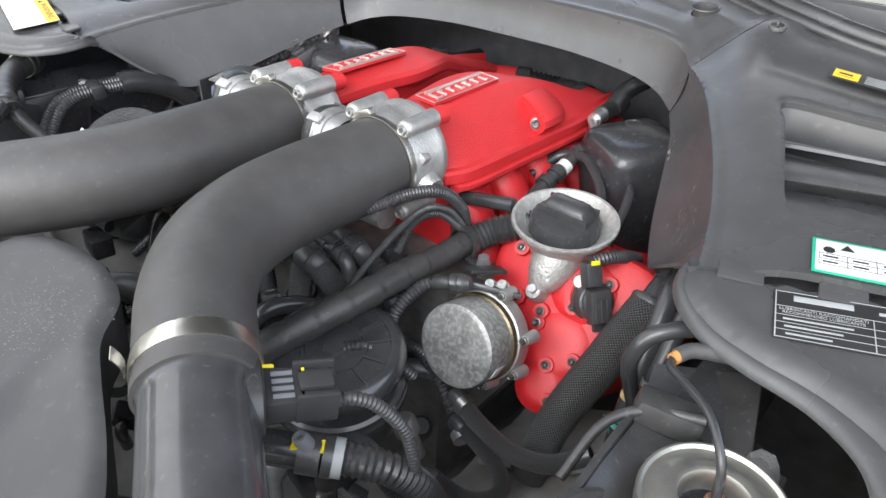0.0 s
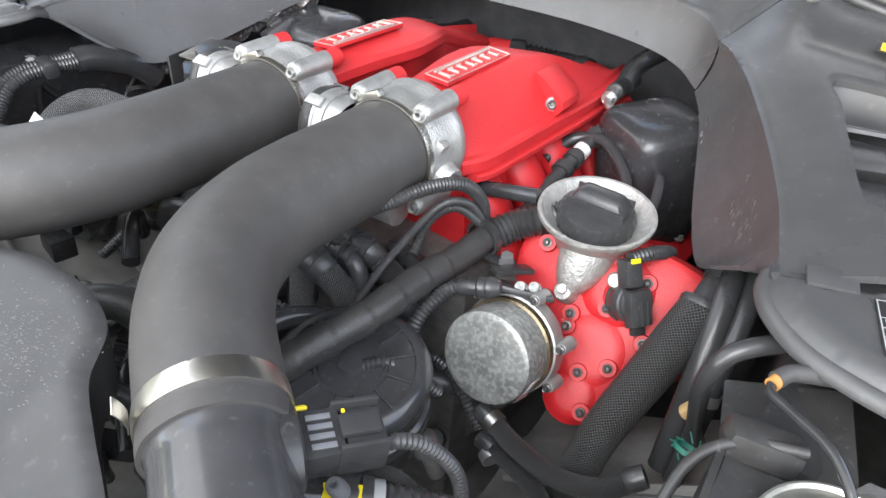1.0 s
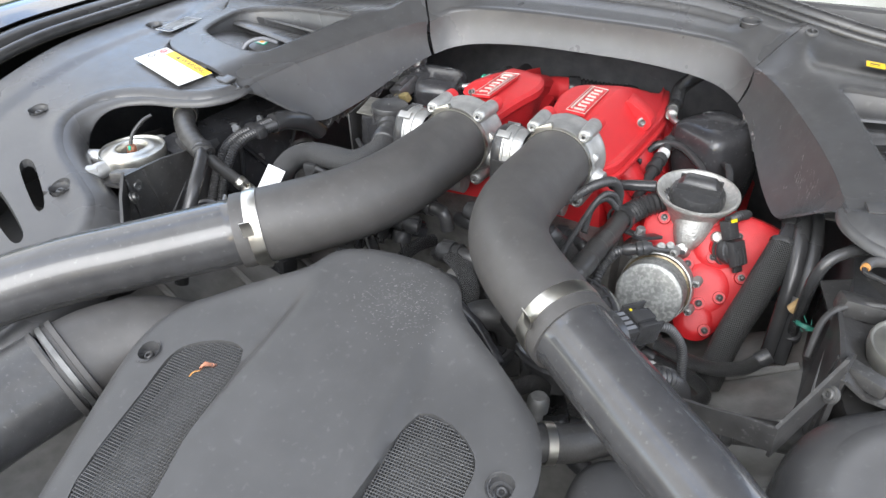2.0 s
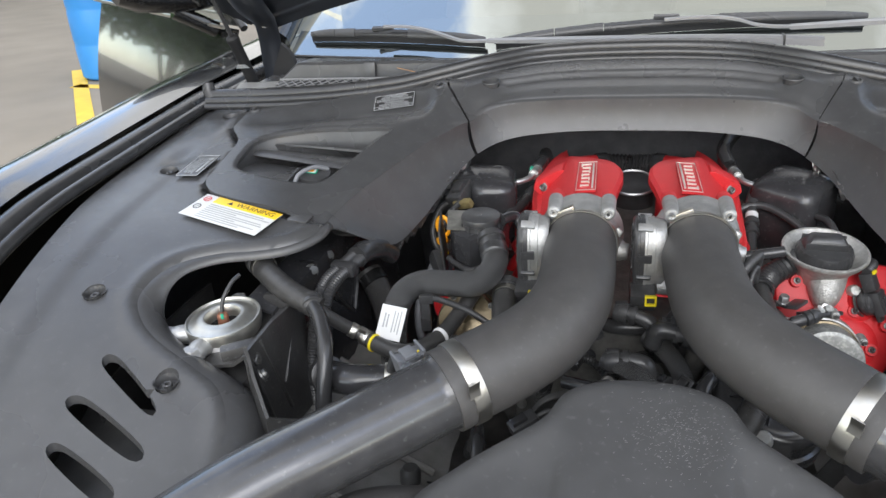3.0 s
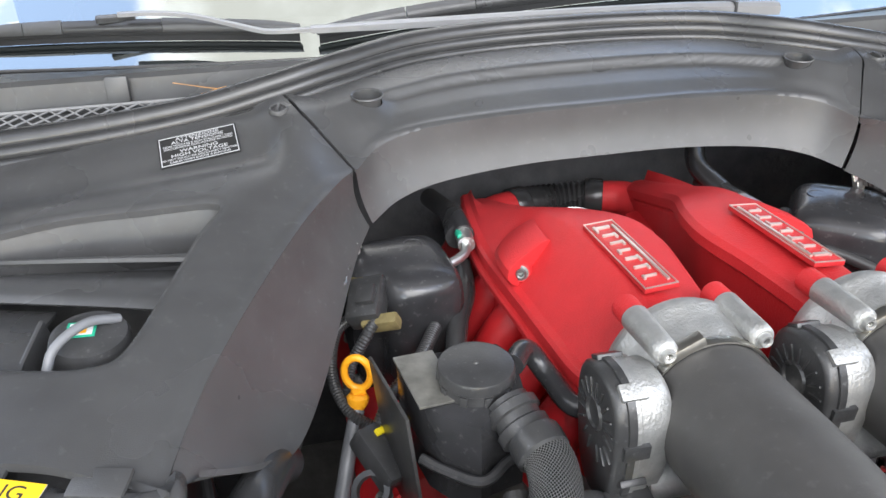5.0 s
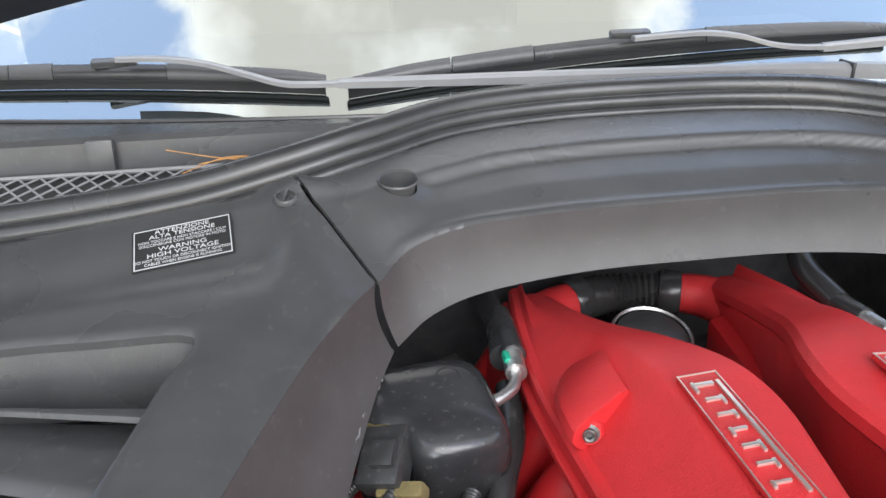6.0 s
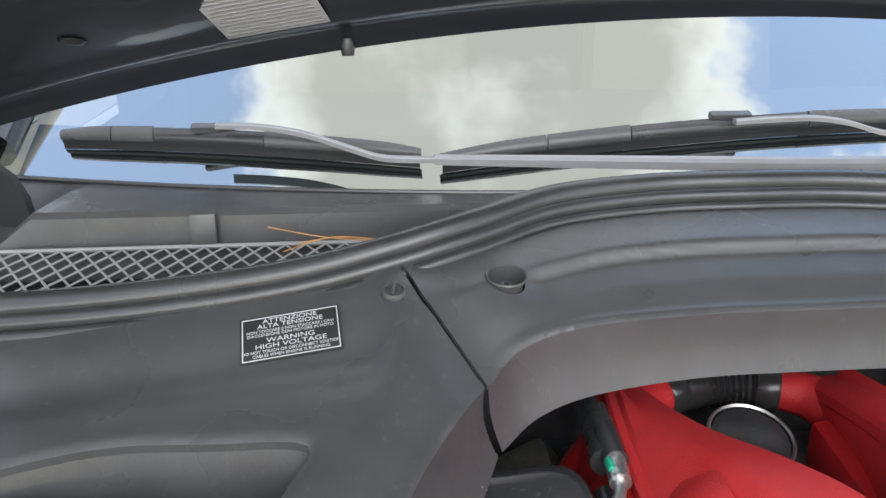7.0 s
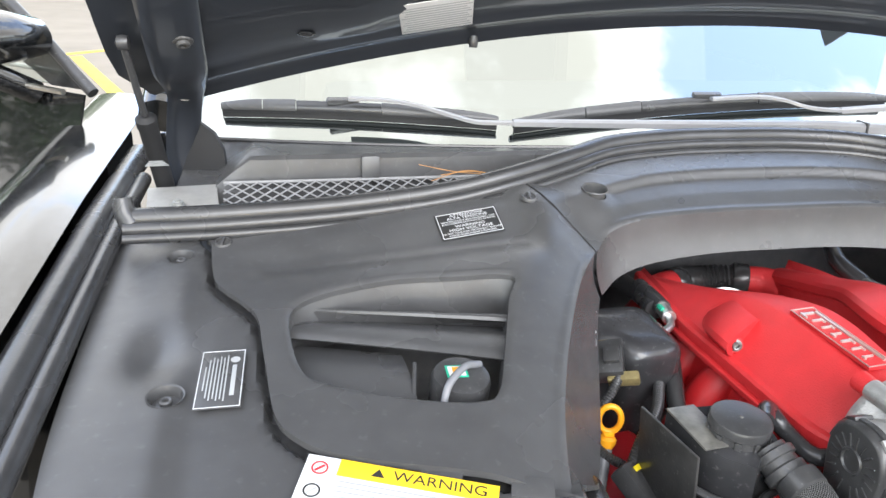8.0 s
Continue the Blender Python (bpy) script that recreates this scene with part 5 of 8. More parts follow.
# engine block in the dark under the plenums
engine = thing("engine_block", (0, 0.2, 0.45), "dark oily cast engine block under the plenums", "engine")
boxed("casting", (0, 0.22, 0.62), (0.36, 0.52, 0.34), CASTING, engine, bevel=0.03)
for s in (-1, 1):
    boxed("cylinder_head", (s * 0.18, 0.24, 0.66), (0.12, 0.50, 0.24), CASTING, engine, (0, s * 30, 0), 0.02)
for s in (-1, 1):
    bm = bmesh.new()
    block(bm, at_turn((s * 0.272, 0.25, 0.735), 0, s * 32, 0), (0.105, 0.44, 0.07), 0.016, 0.85)
    cam_cover = part("cam_cover", bm, RED_DARK, engine, "red crackle-painted cam cover")
    for k in range(5):
        bolt(cam_cover, (s * 0.305, 0.06 + 0.09 * k, 0.766), (s * 0.5, 0, 0.85), 0.006, ZINC)
# silver-rimmed round tank lid between the plenums
drum = thing("round_damper", (0.011, 0.40, 0.80), "black round can with silver rim between plenums", "can")
turned("can", [(0, 0.004), (0.030, 0.004), (0.038, 0.0), (0.040, -0.05), (0, -0.05)], BLACK, drum, (0.006, 0.40, 0.835), (0, -0.25, 1), 40)
turned("rim", [(0.040, 0.001), (0.042, 0.003), (0.044, 0.001), (0.042, -0.004), (0.040, 0.001)], ALU_BRIGHT, drum, (0.006, 0.40, 0.835), (0, -0.25, 1), 40)


# ---- front of the engine, passenger side: oil filler, pump, filter, hoses ----
filler = thing("oil_filler", (0.268, 0.03, 0.76), "cast aluminium oil filler funnel with black cap", "oil filler")
fa = Vector((0.04, -0.15, 1)).normalized()
fc = Vector((0.263, 0.049, 0.861))
turned("funnel", [(0.030, -0.055), (0.032, -0.045), (0.042, -0.020), (0.055, -0.004), (0.0585, 0.002), (0.0580, 0.005), (0.0545, 0.005), (0.050, -0.001), (0.040, -0.010), (0.036, -0.012), (0.0, -0.012)], CAST_ROUGH, filler, fc, fa, 56)
bm = bmesh.new()
sweep(bm, [tuple(fc - fa * 0.026), (0.266, 0.036, 0.826), (0.264, 0.020, 0.804), (0.262, 0.012, 0.792)], lambda f: 0.037 - 0.024 * f, 24, 6)
neck = part("neck", bm, CAST_ROUGH, filler)
part("web", block(bmesh.new(), at_turn((0.268, 0.012, 0.818), 62, 0, 6), (0.020, 0.030, 0.010), 0.003, 0.8), CAST_ROUGH, neck)
turned("lug", [(0, 0.006), (0.0085, 0.006), (0.0105, 0.002), (0.0115, -0.014), (0, -0.014)], CAST_ROUGH, neck, (0.261, 0.006, 0.791), (-0.05, -0.80, 0.58), 20)
turned("lug", [(0, 0.006), (0.0065, 0.006), (0.0085, 0.002), (0.0095, -0.02), (0, -0.02)], CAST_ROUGH, neck, (0.303, 0.026, 0.812), (0.1, -0.80, 0.55), 20)
turned("bolt", [(0, 0.005), (0.0048, 0.005), (0.0054, 0.004), (0.0054, 0.0), (0.0075, -0.0005), (0.0075, -0.002), (0, -0.002)], ALU_BRIGHT, neck, (0.261, 0.002, 0.796), (-0.05, -0.80, 0.58), 6)
cap = turned("cap", [(0, 0.009), (0.031, 0.009), (0.0360, 0.007), (0.0385, 0.001), (0.0385, -0.010), (0, -0.010)], BLACK, filler, fc, fa, 96, "black plastic oil filler cap", lambda a: 1 + 0.010 * math.cos(24 * a))
m = Matrix.Translation(fc + fa * 0.014) @ axes(fa, (1, 0, 0))
bm = bmesh.new()
block(bm, m @ Matrix.Translation((-0.004, 0, 0.002)), (0.034, 0.066, 0.018), 0.006, 0.62)
for k in (-1, 1):
    block(bm, m @ Matrix.Translation((-0.004 + 0.014 * k, 0, -0.002)), (0.003, 0.060, 0.010), 0.001)
part("grip", bm, BLACK, cap)

timing = thing("timing_cover", (0.28, 0.02, 0.70), "red crackle-painted timing cover with steel bolts", "timing cover")
bm = bmesh.new()
shape = [(-0.085, 0.035), (-0.075, 0.075), (-0.03, 0.095), (0.03, 0.085), (0.095, 0.070), (0.130, 0.045), (0.128, 0.0), (0.092, -0.045), (0.050, -0.085), (0.015, -0.105), (-0.02, -0.085), (-0.05, -0.04), (-0.075, -0.005)]
ring = spline([(x, y, 0) for x, y in shape], 4, True)
to_front = Matrix.Translation((0.283, 0.02, 0.768)) @ axes((0.12, -0.83, 0.55), (0, 0, 1))
vs = loft(bm, [[to_front @ Vector((p.x * k, p.y * k, h)) for p in ring] for h, k in ((-0.08, 1.06), (0.0, 1.0), (0.008, 0.96), (0.011, 0.88))], closed=True)
bm.faces.new(vs[-1])
part("casting", bm, RED_DARK, timing)
for x, y, r, h in ((0.025, 0.030, 0.034, 0.014), (0.015, -0.035, 0.036, 0.012), (0.012, -0.082, 0.024, 0.012)):
    turned("swelling", [(r * 1.25, 0.004), (r * 1.1, h * 0.55), (r * 0.9, h * 0.9), (r * 0.6, h), (0, h * 1.02)], RED_DARK, timing, to_front @ Vector((x, y, 0.002)), (0.12, -0.83, 0.55), 24)
for k, (x, y) in enumerate(((-0.055, 0.055), (-0.042, 0.002), (-0.012, -0.005), (-0.012, -0.018), (0.012, 0.062), (0.05, 0.045), (0.062, -0.012), (0.038, -0.045), (0.012, -0.058), (-0.022, -0.066), (0.026, -0.094), (0.020, 0.010), (0.105, 0.030), (0.095, -0.02))):
    turned("bolt_pad", [(0.010, 0.0), (0.0085, 0.010), (0, 0.010)], RED_DARK, timing, to_front @ Vector((x, y, 0.008)), (0.12, -0.83, 0.55), 16)
    bolt(timing, to_front @ Vector((x, y, 0.0205)), (0.12, -0.83, 0.55), 0.0033, DARK if k % 3 else BOLT)
tube("sensor_boss", [(0.300, 0.055, 0.775), (0.318, 0.030, 0.795)], 0.024, RED_DARK, timing, sides=22)

actuator = thing("cam_sensor", (0.325, 0.05, 0.77), "black plastic cam sensor with moulded plug", "sensor")
sa = Vector((0.70, -0.52, 0.42)).normalized()
sc = Vector((0.326, 0.020, 0.800))
turned("body", [(0, 0.008), (0.015, 0.008), (0.0175, 0.007), (0.0185, 0.004), (0.0205, 0.003), (0.0210, 0.000), (0.0195, -0.001), (0.0205, -0.003), (0.0205, -0.008), (0.018, -0.012), (0, -0.012)], BLACK, actuator, sc, sa, 32)
turned("seal_ring", [(0.0195, -0.012), (0.0218, -0.012), (0.0218, -0.015), (0.0195, -0.015)], BOLT, actuator, sc, sa, 32)
m = Matrix.Translation(sc + sa * 0.008) @ axes(sa, (0, 0, 1)) @ Matrix.Scale(0.78, 4)
part("housing", block(bmesh.new(), m @ Matrix.Translation((-0.002, -0.004, 0.004)), (0.034, 0.050, 0.016), 0.004, 0.88), BLACK, actuator)
for k in range(3):
    part("housing_rib", block(bmesh.new(), m @ Matrix.Translation((-0.010 + 0.008 * k, -0.010, 0.012)), (0.003, 0.030, 0.003), 0.0008), BLACK, actuator)
part("ear", block(bmesh.new(), m @ Matrix.Translation((0.0, -0.030, -0.004)), (0.020, 0.020, 0.008), 0.003), BLACK, actuator)
part("plug", block(bmesh.new(), m @ Matrix.Translation((-0.010, 0.040, 0.002)), (0.024, 0.036, 0.022), 0.003, 0.9), BLACK, actuator)
part("lock", block(bmesh.new(), m @ Matrix.Translation((-0.010, 0.056, 0.015)), (0.012, 0.006, 0.004), 0.001), YPLASTIC, actuator, "yellow locking tab")
p0 = m @ Vector((-0.010, 0.056, 0.002))
tube("lead", [tuple(p0), tuple(p0 + Vector((0.012, 0.020, 0.002))), tuple(p0 + Vector((0.020, 0.050, -0.008))), tuple(p0 + Vector((0.016, 0.09, -0.03)))], 0.006, BLACK, actuator, ribs=0.0012, pitch=0.004, sides=12)

pump = thing("vacuum_pump", (0.25, -0.09, 0.74), "mottled zinc-plated round pump cover with bolts", "pump")
pa = Vector((-0.03, -0.95, 0.22)).normalized()
pc = Vector((0.243, -0.112, 0.775))
turned("can", [(0, 0.003), (0.038, 0.003), (0.0405, 0.0025), (0.0435, 0.001), (0.0445, -0.003), (0.0445, -0.034)], ZINC, pump, pc, pa, 56)
turned("rim", [(0.0445, -0.033), (0.047, -0.034), (0.0475, -0.040), (0.045, -0.042)], BRONZE, pump, pc, pa, 56)
turned("body", [(0.045, -0.040), (0.049, -0.042), (0.050, -0.058), (0.042, -0.070), (0, -0.070)], ALU, pump, pc, pa, 40)
for a in (20, 75, 140, 215, 290, 335):
    m = Matrix.Translation(pc) @ axes(pa)
    p = m @ Vector((0.054 * math.cos(radians(a)), 0.054 * math.sin(radians(a)), -0.050))
    turned("ear", [(0, 0.008), (0.0050, 0.008), (0.0060, 0.004), (0.0070, -0.012), (0, -0.012)], ALU, pump, p, pa, 18)
    bolt(pump, p + pa * 0.011, pa, 0.0028)
m = Matrix.Translation(pc) @ axes(pa) @ Matrix.Rotation(radians(-20), 4, "Z") @ Matrix.Translation((0.0447, 0, -0.018)) @ Matrix.Rotation(radians(90), 4, "Y")
card("sticker", m, 0.014, 0.016, WHITE, pump, 0.0006)

filt = thing("oil_filter_housing", (0.176, -0.20, 0.70), "black ribbed plastic oil filter housing", "filter housing")
fl = Vector((0.12, -0.22, 1)).normalized()
fo = Vector((0.160, -0.200, 0.779))
turned("canister", [(0, 0.008), (0.010, 0.008), (0.012, 0.004), (0.028, 0.004), (0.029, 0.006), (0.032, 0.006), (0.033, 0.004), (0.055, 0.004), (0.056, 0.007), (0.060, 0.007), (0.068, 0.001), (0.0705, -0.004), (0.0705, -0.010), (0.0665, -0.012), (0.0660, -0.036), (0.070, -0.038), (0.071, -0.043), (0.067, -0.046), (0.071, -0.050), (0.071, -0.056), (0.064, -0.060), (0.062, -0.10), (0, -0.10)], AIRPIPE, filt, fo, fl, 64)
for k in range(12):
    m = Matrix.Translation(fo + fl * 0.0055) @ axes(fl) @ Matrix.Rotation(k * math.pi / 6 + 0.3, 4, "Z") @ Matrix.Translation((0.044, 0, 0))
    part("rib", block(bmesh.new(), m, (0.024, 0.0022, 0.004), 0.0007), AIRPIPE, filt)

wrapped = thing("wrapped_hose", (0.17, -0.12, 0.80), "tape-wrapped black hose with corrugated end", "hose")
tube("sleeve", [(0.112, -0.285, 0.786), (0.138, -0.240, 0.807), (0.160, -0.180, 0.822), (0.167, -0.110, 0.826), (0.170, -0.05, 0.821), (0.172, 0.004, 0.822)], lambda f: 0.0146 - 0.0018 * f + 0.0018 * ((f * 10) % 1), RUBBER, wrapped, sides=20, n=26)
tube("corrugated_end", [(0.176, 0.006, 0.823), (0.19, 0.025, 0.831), (0.212, 0.040, 0.840), (0.228, 0.062, 0.842)], 0.0145, BLACK, wrapped, ribs=0.0025, pitch=0.006, sides=18)
turned("hose_bracket", [(0.0165, -0.004), (0.020, -0.004), (0.020, 0.004), (0.0165, 0.004), (0.0165, -0.004)], BLACK, wrapped, (0.171, -0.004, 0.822), (0.15, 1, 0.08), 30)
boxed("foot", (0.193, -0.010, 0.806), (0.030, 0.014, 0.004), BLACK, wrapped, (0, 10, 0))
turned("nut", [(0, 0.010), (0.006, 0.010), (0.007, 0.008), (0.007, 0.0), (0.009, 0.0), (0.009, -0.002), (0, -0.002)], ALU_BRIGHT, wrapped, (0.203, -0.012, 0.810), (0, -0.1, 1), 6)

tagged(tube("coolant_pipe", [(0.100, 0.045, 0.845), (0.122, 0.033, 0.849), (0.165, 0.030, 0.860), (0.206, 0.034, 0.866)], 0.0082, GLOSSY, sides=16), "smooth dark grey coolant pipe under the plenum", "pipe")

# corrugated wiring conduits
conduits = [
    ([(0.085, -0.125, 0.865), (0.118, -0.101, 0.882), (0.142, -0.068, 0.894), (0.158, -0.035, 0.890), (0.163, -0.005, 0.862), (0.160, 0.012, 0.832)], 0.0060),
    ([(0.118, -0.150, 0.790), (0.132, -0.110, 0.835), (0.148, -0.060, 0.872), (0.160, -0.028, 0.868), (0.166, 0.000, 0.838)], 0.0036),
    ([(0.140, -0.085, 0.830), (0.140, -0.060, 0.856), (0.152, -0.032, 0.862), (0.165, -0.002, 0.835)], 0.0044),
    ([(0.30, -0.40, 0.83), (0.315, -0.375, 0.80), (0.315, -0.35, 0.75), (0.30, -0.32, 0.70)], 0.0060),
    ([(-0.395, -0.050, 0.874), (-0.404, -0.085, 0.872), (-0.415, -0.115, 0.866), (-0.424, -0.138, 0.846), (-0.429, -0.158, 0.80), (-0.431, -0.172, 0.74), (-0.432, -0.18, 0.62)], 0.0072),
    ([(-0.408, -0.045, 0.877), (-0.420, -0.085, 0.873), (-0.431, -0.115, 0.866), (-0.436, -0.142, 0.848), (-0.440, -0.166, 0.80), (-0.4415, -0.184, 0.74), (-0.4425, -0.19, 0.62)], 0.0072),
    ([(-0.300, 0.205, 0.868), (-0.325, 0.185, 0.862), (-0.334, 0.150, 0.838), (-0.322, 0.120, 0.815), (-0.29, 0.10, 0.80)], 0.0050),
    ([(-0.284, -0.118, 0.848), (-0.262, -0.121, 0.846), (-0.228, -0.114, 0.828), (-0.201, -0.104, 0.803)], 0.0042),
    ([(-0.23, 0.18, 0.855), (-0.255, 0.135, 0.850), (-0.285, 0.105, 0.838), (-0.30, 0.09, 0.82)], 0.0060),
]
for pts, r in conduits:
    tagged(tube("conduit", pts, r, BLACK, ribs=r * 0.16, pitch=r * 0.55, sides=12), "black corrugated wiring conduit", "conduit", "wiring conduits")

# smooth and sleeved hoses; material, radius, course
hoses = [
    ("fuel_hose", "black mesh-sleeved lower hose with crimped end", BRAID_GREY, 0.0095, [(0.250, -0.112, 0.712), (0.290, -0.125, 0.705), (0.335, -0.135, 0.705), (0.375, -0.135, 0.718), (0.400, -0.120, 0.735)]),
    ("fuel_hose", "black mesh-sleeved lower hose with crimped end", BRAID_GREY, 0.0085, [(0.258, -0.120, 0.686), (0.298, -0.132, 0.686), (0.332, -0.150, 0.686), (0.342, -0.172, 0.684), (0.322, -0.190, 0.680), (0.275, -0.188, 0.676)]),
    ("rubber_hose", "plain black rubber hose along the tower", SEAL, 0.0070, [(0.425, -0.060, 0.74), (0.424, -0.115, 0.83), (0.426, -0.135, 0.872), (0.440, -0.128, 0.898), (0.480, -0.100, 0.905), (0.53, -0.09, 0.90)]),
    ("rubber_hose", "plain black rubber hose beside the rail", SEAL, 0.0110, [(0.395, 0.07, 0.87), (0.405, 0.01, 0.86), (0.408, -0.04, 0.80), (0.405, -0.06, 0.70)]),
    ("rubber_hose", "plain black rubber hose beside the rail", SEAL, 0.0090, [(0.415, 0.06, 0.88), (0.425, 0.0, 0.85), (0.424, -0.05, 0.79), (0.42, -0.07, 0.70)]),
    ("injector_hose", "woven-sleeved hose with angled black coupling", BRAID, 0.0135, [(0.072, -0.142, 0.818), (0.086, -0.140, 0.808), (0.100, -0.136, 0.793), (0.113, -0.131, 0.776), (0.122, -0.128, 0.735)]),
    ("injector_hose", "woven-sleeved hose with angled black coupling", BRAID, 0.0115, [(0.097, -0.096, 0.820), (0.112, -0.092, 0.808), (0.125, -0.088, 0.794), (0.136, -0.085, 0.762)]),
    ("breather_pipe", "ribbed black breather hose under intake hose", RUBBER, 0.0200, [(0.030, -0.252, 0.715), (0.040, -0.254, 0.745), (0.062, -0.251, 0.768), (0.088, -0.238, 0.762), (0.098, -0.228, 0.730), (0.098, -0.22, 0.68)]),
    ("braided_hose", "thick woven-sleeved hose from the fluid tank", BRAID, 0.0185, [(-0.200, -0.036, 0.882), (-0.196, -0.056, 0.876), (-0.203, -0.082, 0.868), (-0.222, -0.098, 0.862), (-0.255, -0.100, 0.862), (-0.292, -0.104, 0.862), (-0.313, -0.120, 0.856), (-0.322, -0.142, 0.840), (-0.324, -0.160, 0.81), (-0.325, -0.168, 0.74)]),
    ("branch_hose", "black rubber branch hose bending down", SEAL, 0.0100, [(-0.418, -0.205, 0.880), (-0.395, -0.235, 0.872), (-0.378, -0.272, 0.850), (-0.376, -0.300, 0.80), (-0.380, -0.32, 0.72)]),
    ("radiator_hose", "glossy black coolant hose with steel clamp", GLOSSY, 0.0200, [(-0.395, -0.235, 0.790), (-0.372, -0.262, 0.806), (-0.340, -0.268, 0.808), (-0.300, -0.258, 0.805), (-0.265, -0.250, 0.80)]),
    ("vent_hose", "matt black hose beside the throttle motor", RUBBER, 0.0165, [(-0.176, -0.075, 0.842), (-0.178, -0.105, 0.838), (-0.172, -0.150, 0.832), (-0.160, -0.195, 0.826), (-0.150, -0.24, 0.815)]),
    ("braided_hose", "woven-sleeved hose crossing behind the pump", BRAID, 0.0150, [(-0.270, -0.165, 0.800), (-0.235, -0.160, 0.798), (-0.200, -0.150, 0.802), (-0.172, -0.130, 0.808), (-0.15, -0.10, 0.81)]),
    ("fluid_pipe", "black pipe from tank round the plenum", GLOSSY, 0.0090, [(-0.198, 0.030, 0.905), (-0.180, 0.052, 0.902), (-0.166, 0.040, 0.884), (-0.158, 0.005, 0.878), (-0.140, -0.005, 0.880)]),
    ("fluid_pipe", "black pipe beside the heat shield", SEAL, 0.0110, [(-0.175, 0.30, 0.86), (-0.185, 0.24, 0.855), (-0.205, 0.19, 0.850), (-0.215, 0.15, 0.83), (-0.20, 0.11, 0.81)]),
    ("front_hose", "black hose below the air pipe", RUBBER, 0.0205, [(0.17, -0.447, 0.765), (0.205, -0.425, 0.762), (0.235, -0.402, 0.756), (0.268, -0.368, 0.755), (0.300, -0.350, 0.772)]),
    ("injector_hose", "woven-sleeved hose in the valley between intakes", BRAID, 0.0120, [(-0.035, -0.16, 0.79), (0.0, -0.18, 0.785), (0.03, -0.21, 0.765), (0.04, -0.25, 0.72)]),
    ("injector_hose", "woven-sleeved hose in the valley between intakes", BRAID, 0.0130, [(0.020, -0.108, 0.796), (0.033, -0.120, 0.792), (0.048, -0.137, 0.782), (0.060, -0.152, 0.766), (0.066, -0.160, 0.73)]),
    ("injector_hose", "woven-sleeved hose with angled black coupling", BRAID, 0.0130, [(-0.108, -0.103, 0.822), (-0.120, -0.108, 0.818), (-0.121, -0.122, 0.804), (-0.118, -0.134, 0.775)]),
    ("injector_hose", "woven-sleeved hose with angled black coupling", BRAID, 0.0130, [(-0.148, -0.072, 0.826), (-0.147, -0.086, 0.822), (-0.150, -0.102, 0.808), (-0.152, -0.115, 0.775)]),
    ("valley_hose", "black rubber hose in the valley between intakes", SEAL, 0.0110, [(-0.06, -0.06, 0.79), (-0.02, -0.08, 0.795), (0.04, -0.08, 0.795), (0.09, -0.10, 0.785), (0.13, -0.13, 0.76)]),
    ("valley_hose", "black rubber hose in the valley between intakes", GLOSSY, 0.0085, [(-0.09, -0.20, 0.78), (-0.05, -0.22, 0.785), (0.0, -0.24, 0.78), (0.06, -0.27, 0.77), (0.11, -0.30, 0.74)]),
    ("valley_hose", "black rubber hose in the valley between intakes", RUBBER, 0.0160, [(-0.095, -0.285, 0.735), (-0.080, -0.290, 0.775), (-0.055, -0.288, 0.798), (-0.03, -0.27, 0.79), (0.0, -0.26, 0.75), (0.0, -0.26, 0.68)]),
    ("underhood_pipe", "thin black pipe in front of the firewall", SEAL, 0.0130, [(0.26, 0.50, 0.93), (0.20, 0.46, 0.925), (0.165, 0.40, 0.905), (0.168, 0.34, 0.89)]),
    ("underhood_pipe", "thin black pipe in front of the firewall", SEAL, 0.0130, [(-0.17, 0.50, 0.86), (-0.162, 0.43, 0.868), (-0.168, 0.36, 0.880), (-0.176, 0.31, 0.886)]),
]
for name, label, material, r, pts in hoses:
    if material in (BRAID, BRAID_GREY):
        # woven hoses end in moulded cuffs
        hose_thing = thing(name, pts[0], label, "hose")
        tube("sleeve", pts, r, material, hose_thing, sides=20, n=10)
        for a, b in ((pts[0], pts[1]), (pts[-1], pts[-2])):
            d = Vector(b) - Vector(a)
            turned("cuff", [(r * 0.7, -0.006), (r * 1.08, -0.006), (r * 1.12, 0.0), (r * 1.10, 0.010), (r * 0.98, 0.012)], BLACK, hose_thing, a, d, 20)
    elif name in ("vent_hose", "branch_hose", "radiator_hose", "rubber_hose", "breather_pipe"):
        # plain hoses with a moulded end
        hose_thing = thing(name, pts[0], label, "hose")
        tube("sleeve", pts, r, material, hose_thing, sides=20, n=10)
        d = Vector(pts[1]) - Vector(pts[0])
        turned("end_collar", [(r, -0.008), (r + 0.004, -0.008), (r + 0.0045, -0.004), (r + 0.003, 0.0), (r + 0.0045, 0.003), (r + 0.004, 0.007), (r, 0.008)], BLACK, hose_thing, pts[0], d, 24)
    else:
        tagged(tube(name, pts, r, material, sides=20, n=10), label, "hose")

# big sleeved coolant hose ending in a bare pipe with a clip
cool = thing("coolant_hose", (0.36, -0.06, 0.75), "thick woven-sleeved coolant hose ending in a bare pipe", "hose")
tube("sleeve", [(0.390, 0.000, 0.838), (0.386, -0.014, 0.824), (0.372, -0.045, 0.785), (0.352, -0.085, 0.728), (0.340, -0.11, 0.66)], lambda f: 0.0195 + 0.0012 * math.sin(f * 5), BRAID_GREY, cool, sides=24, n=12)
turned("frayed_edge", [(0.0165, -0.004), (0.0202, -0.003), (0.0206, 0.002), (0.0190, 0.0045), (0.0150, 0.004)], SEAL, cool, (0.3895, -0.001, 0.8375), (0.1, 0.70, 0.70), 26)
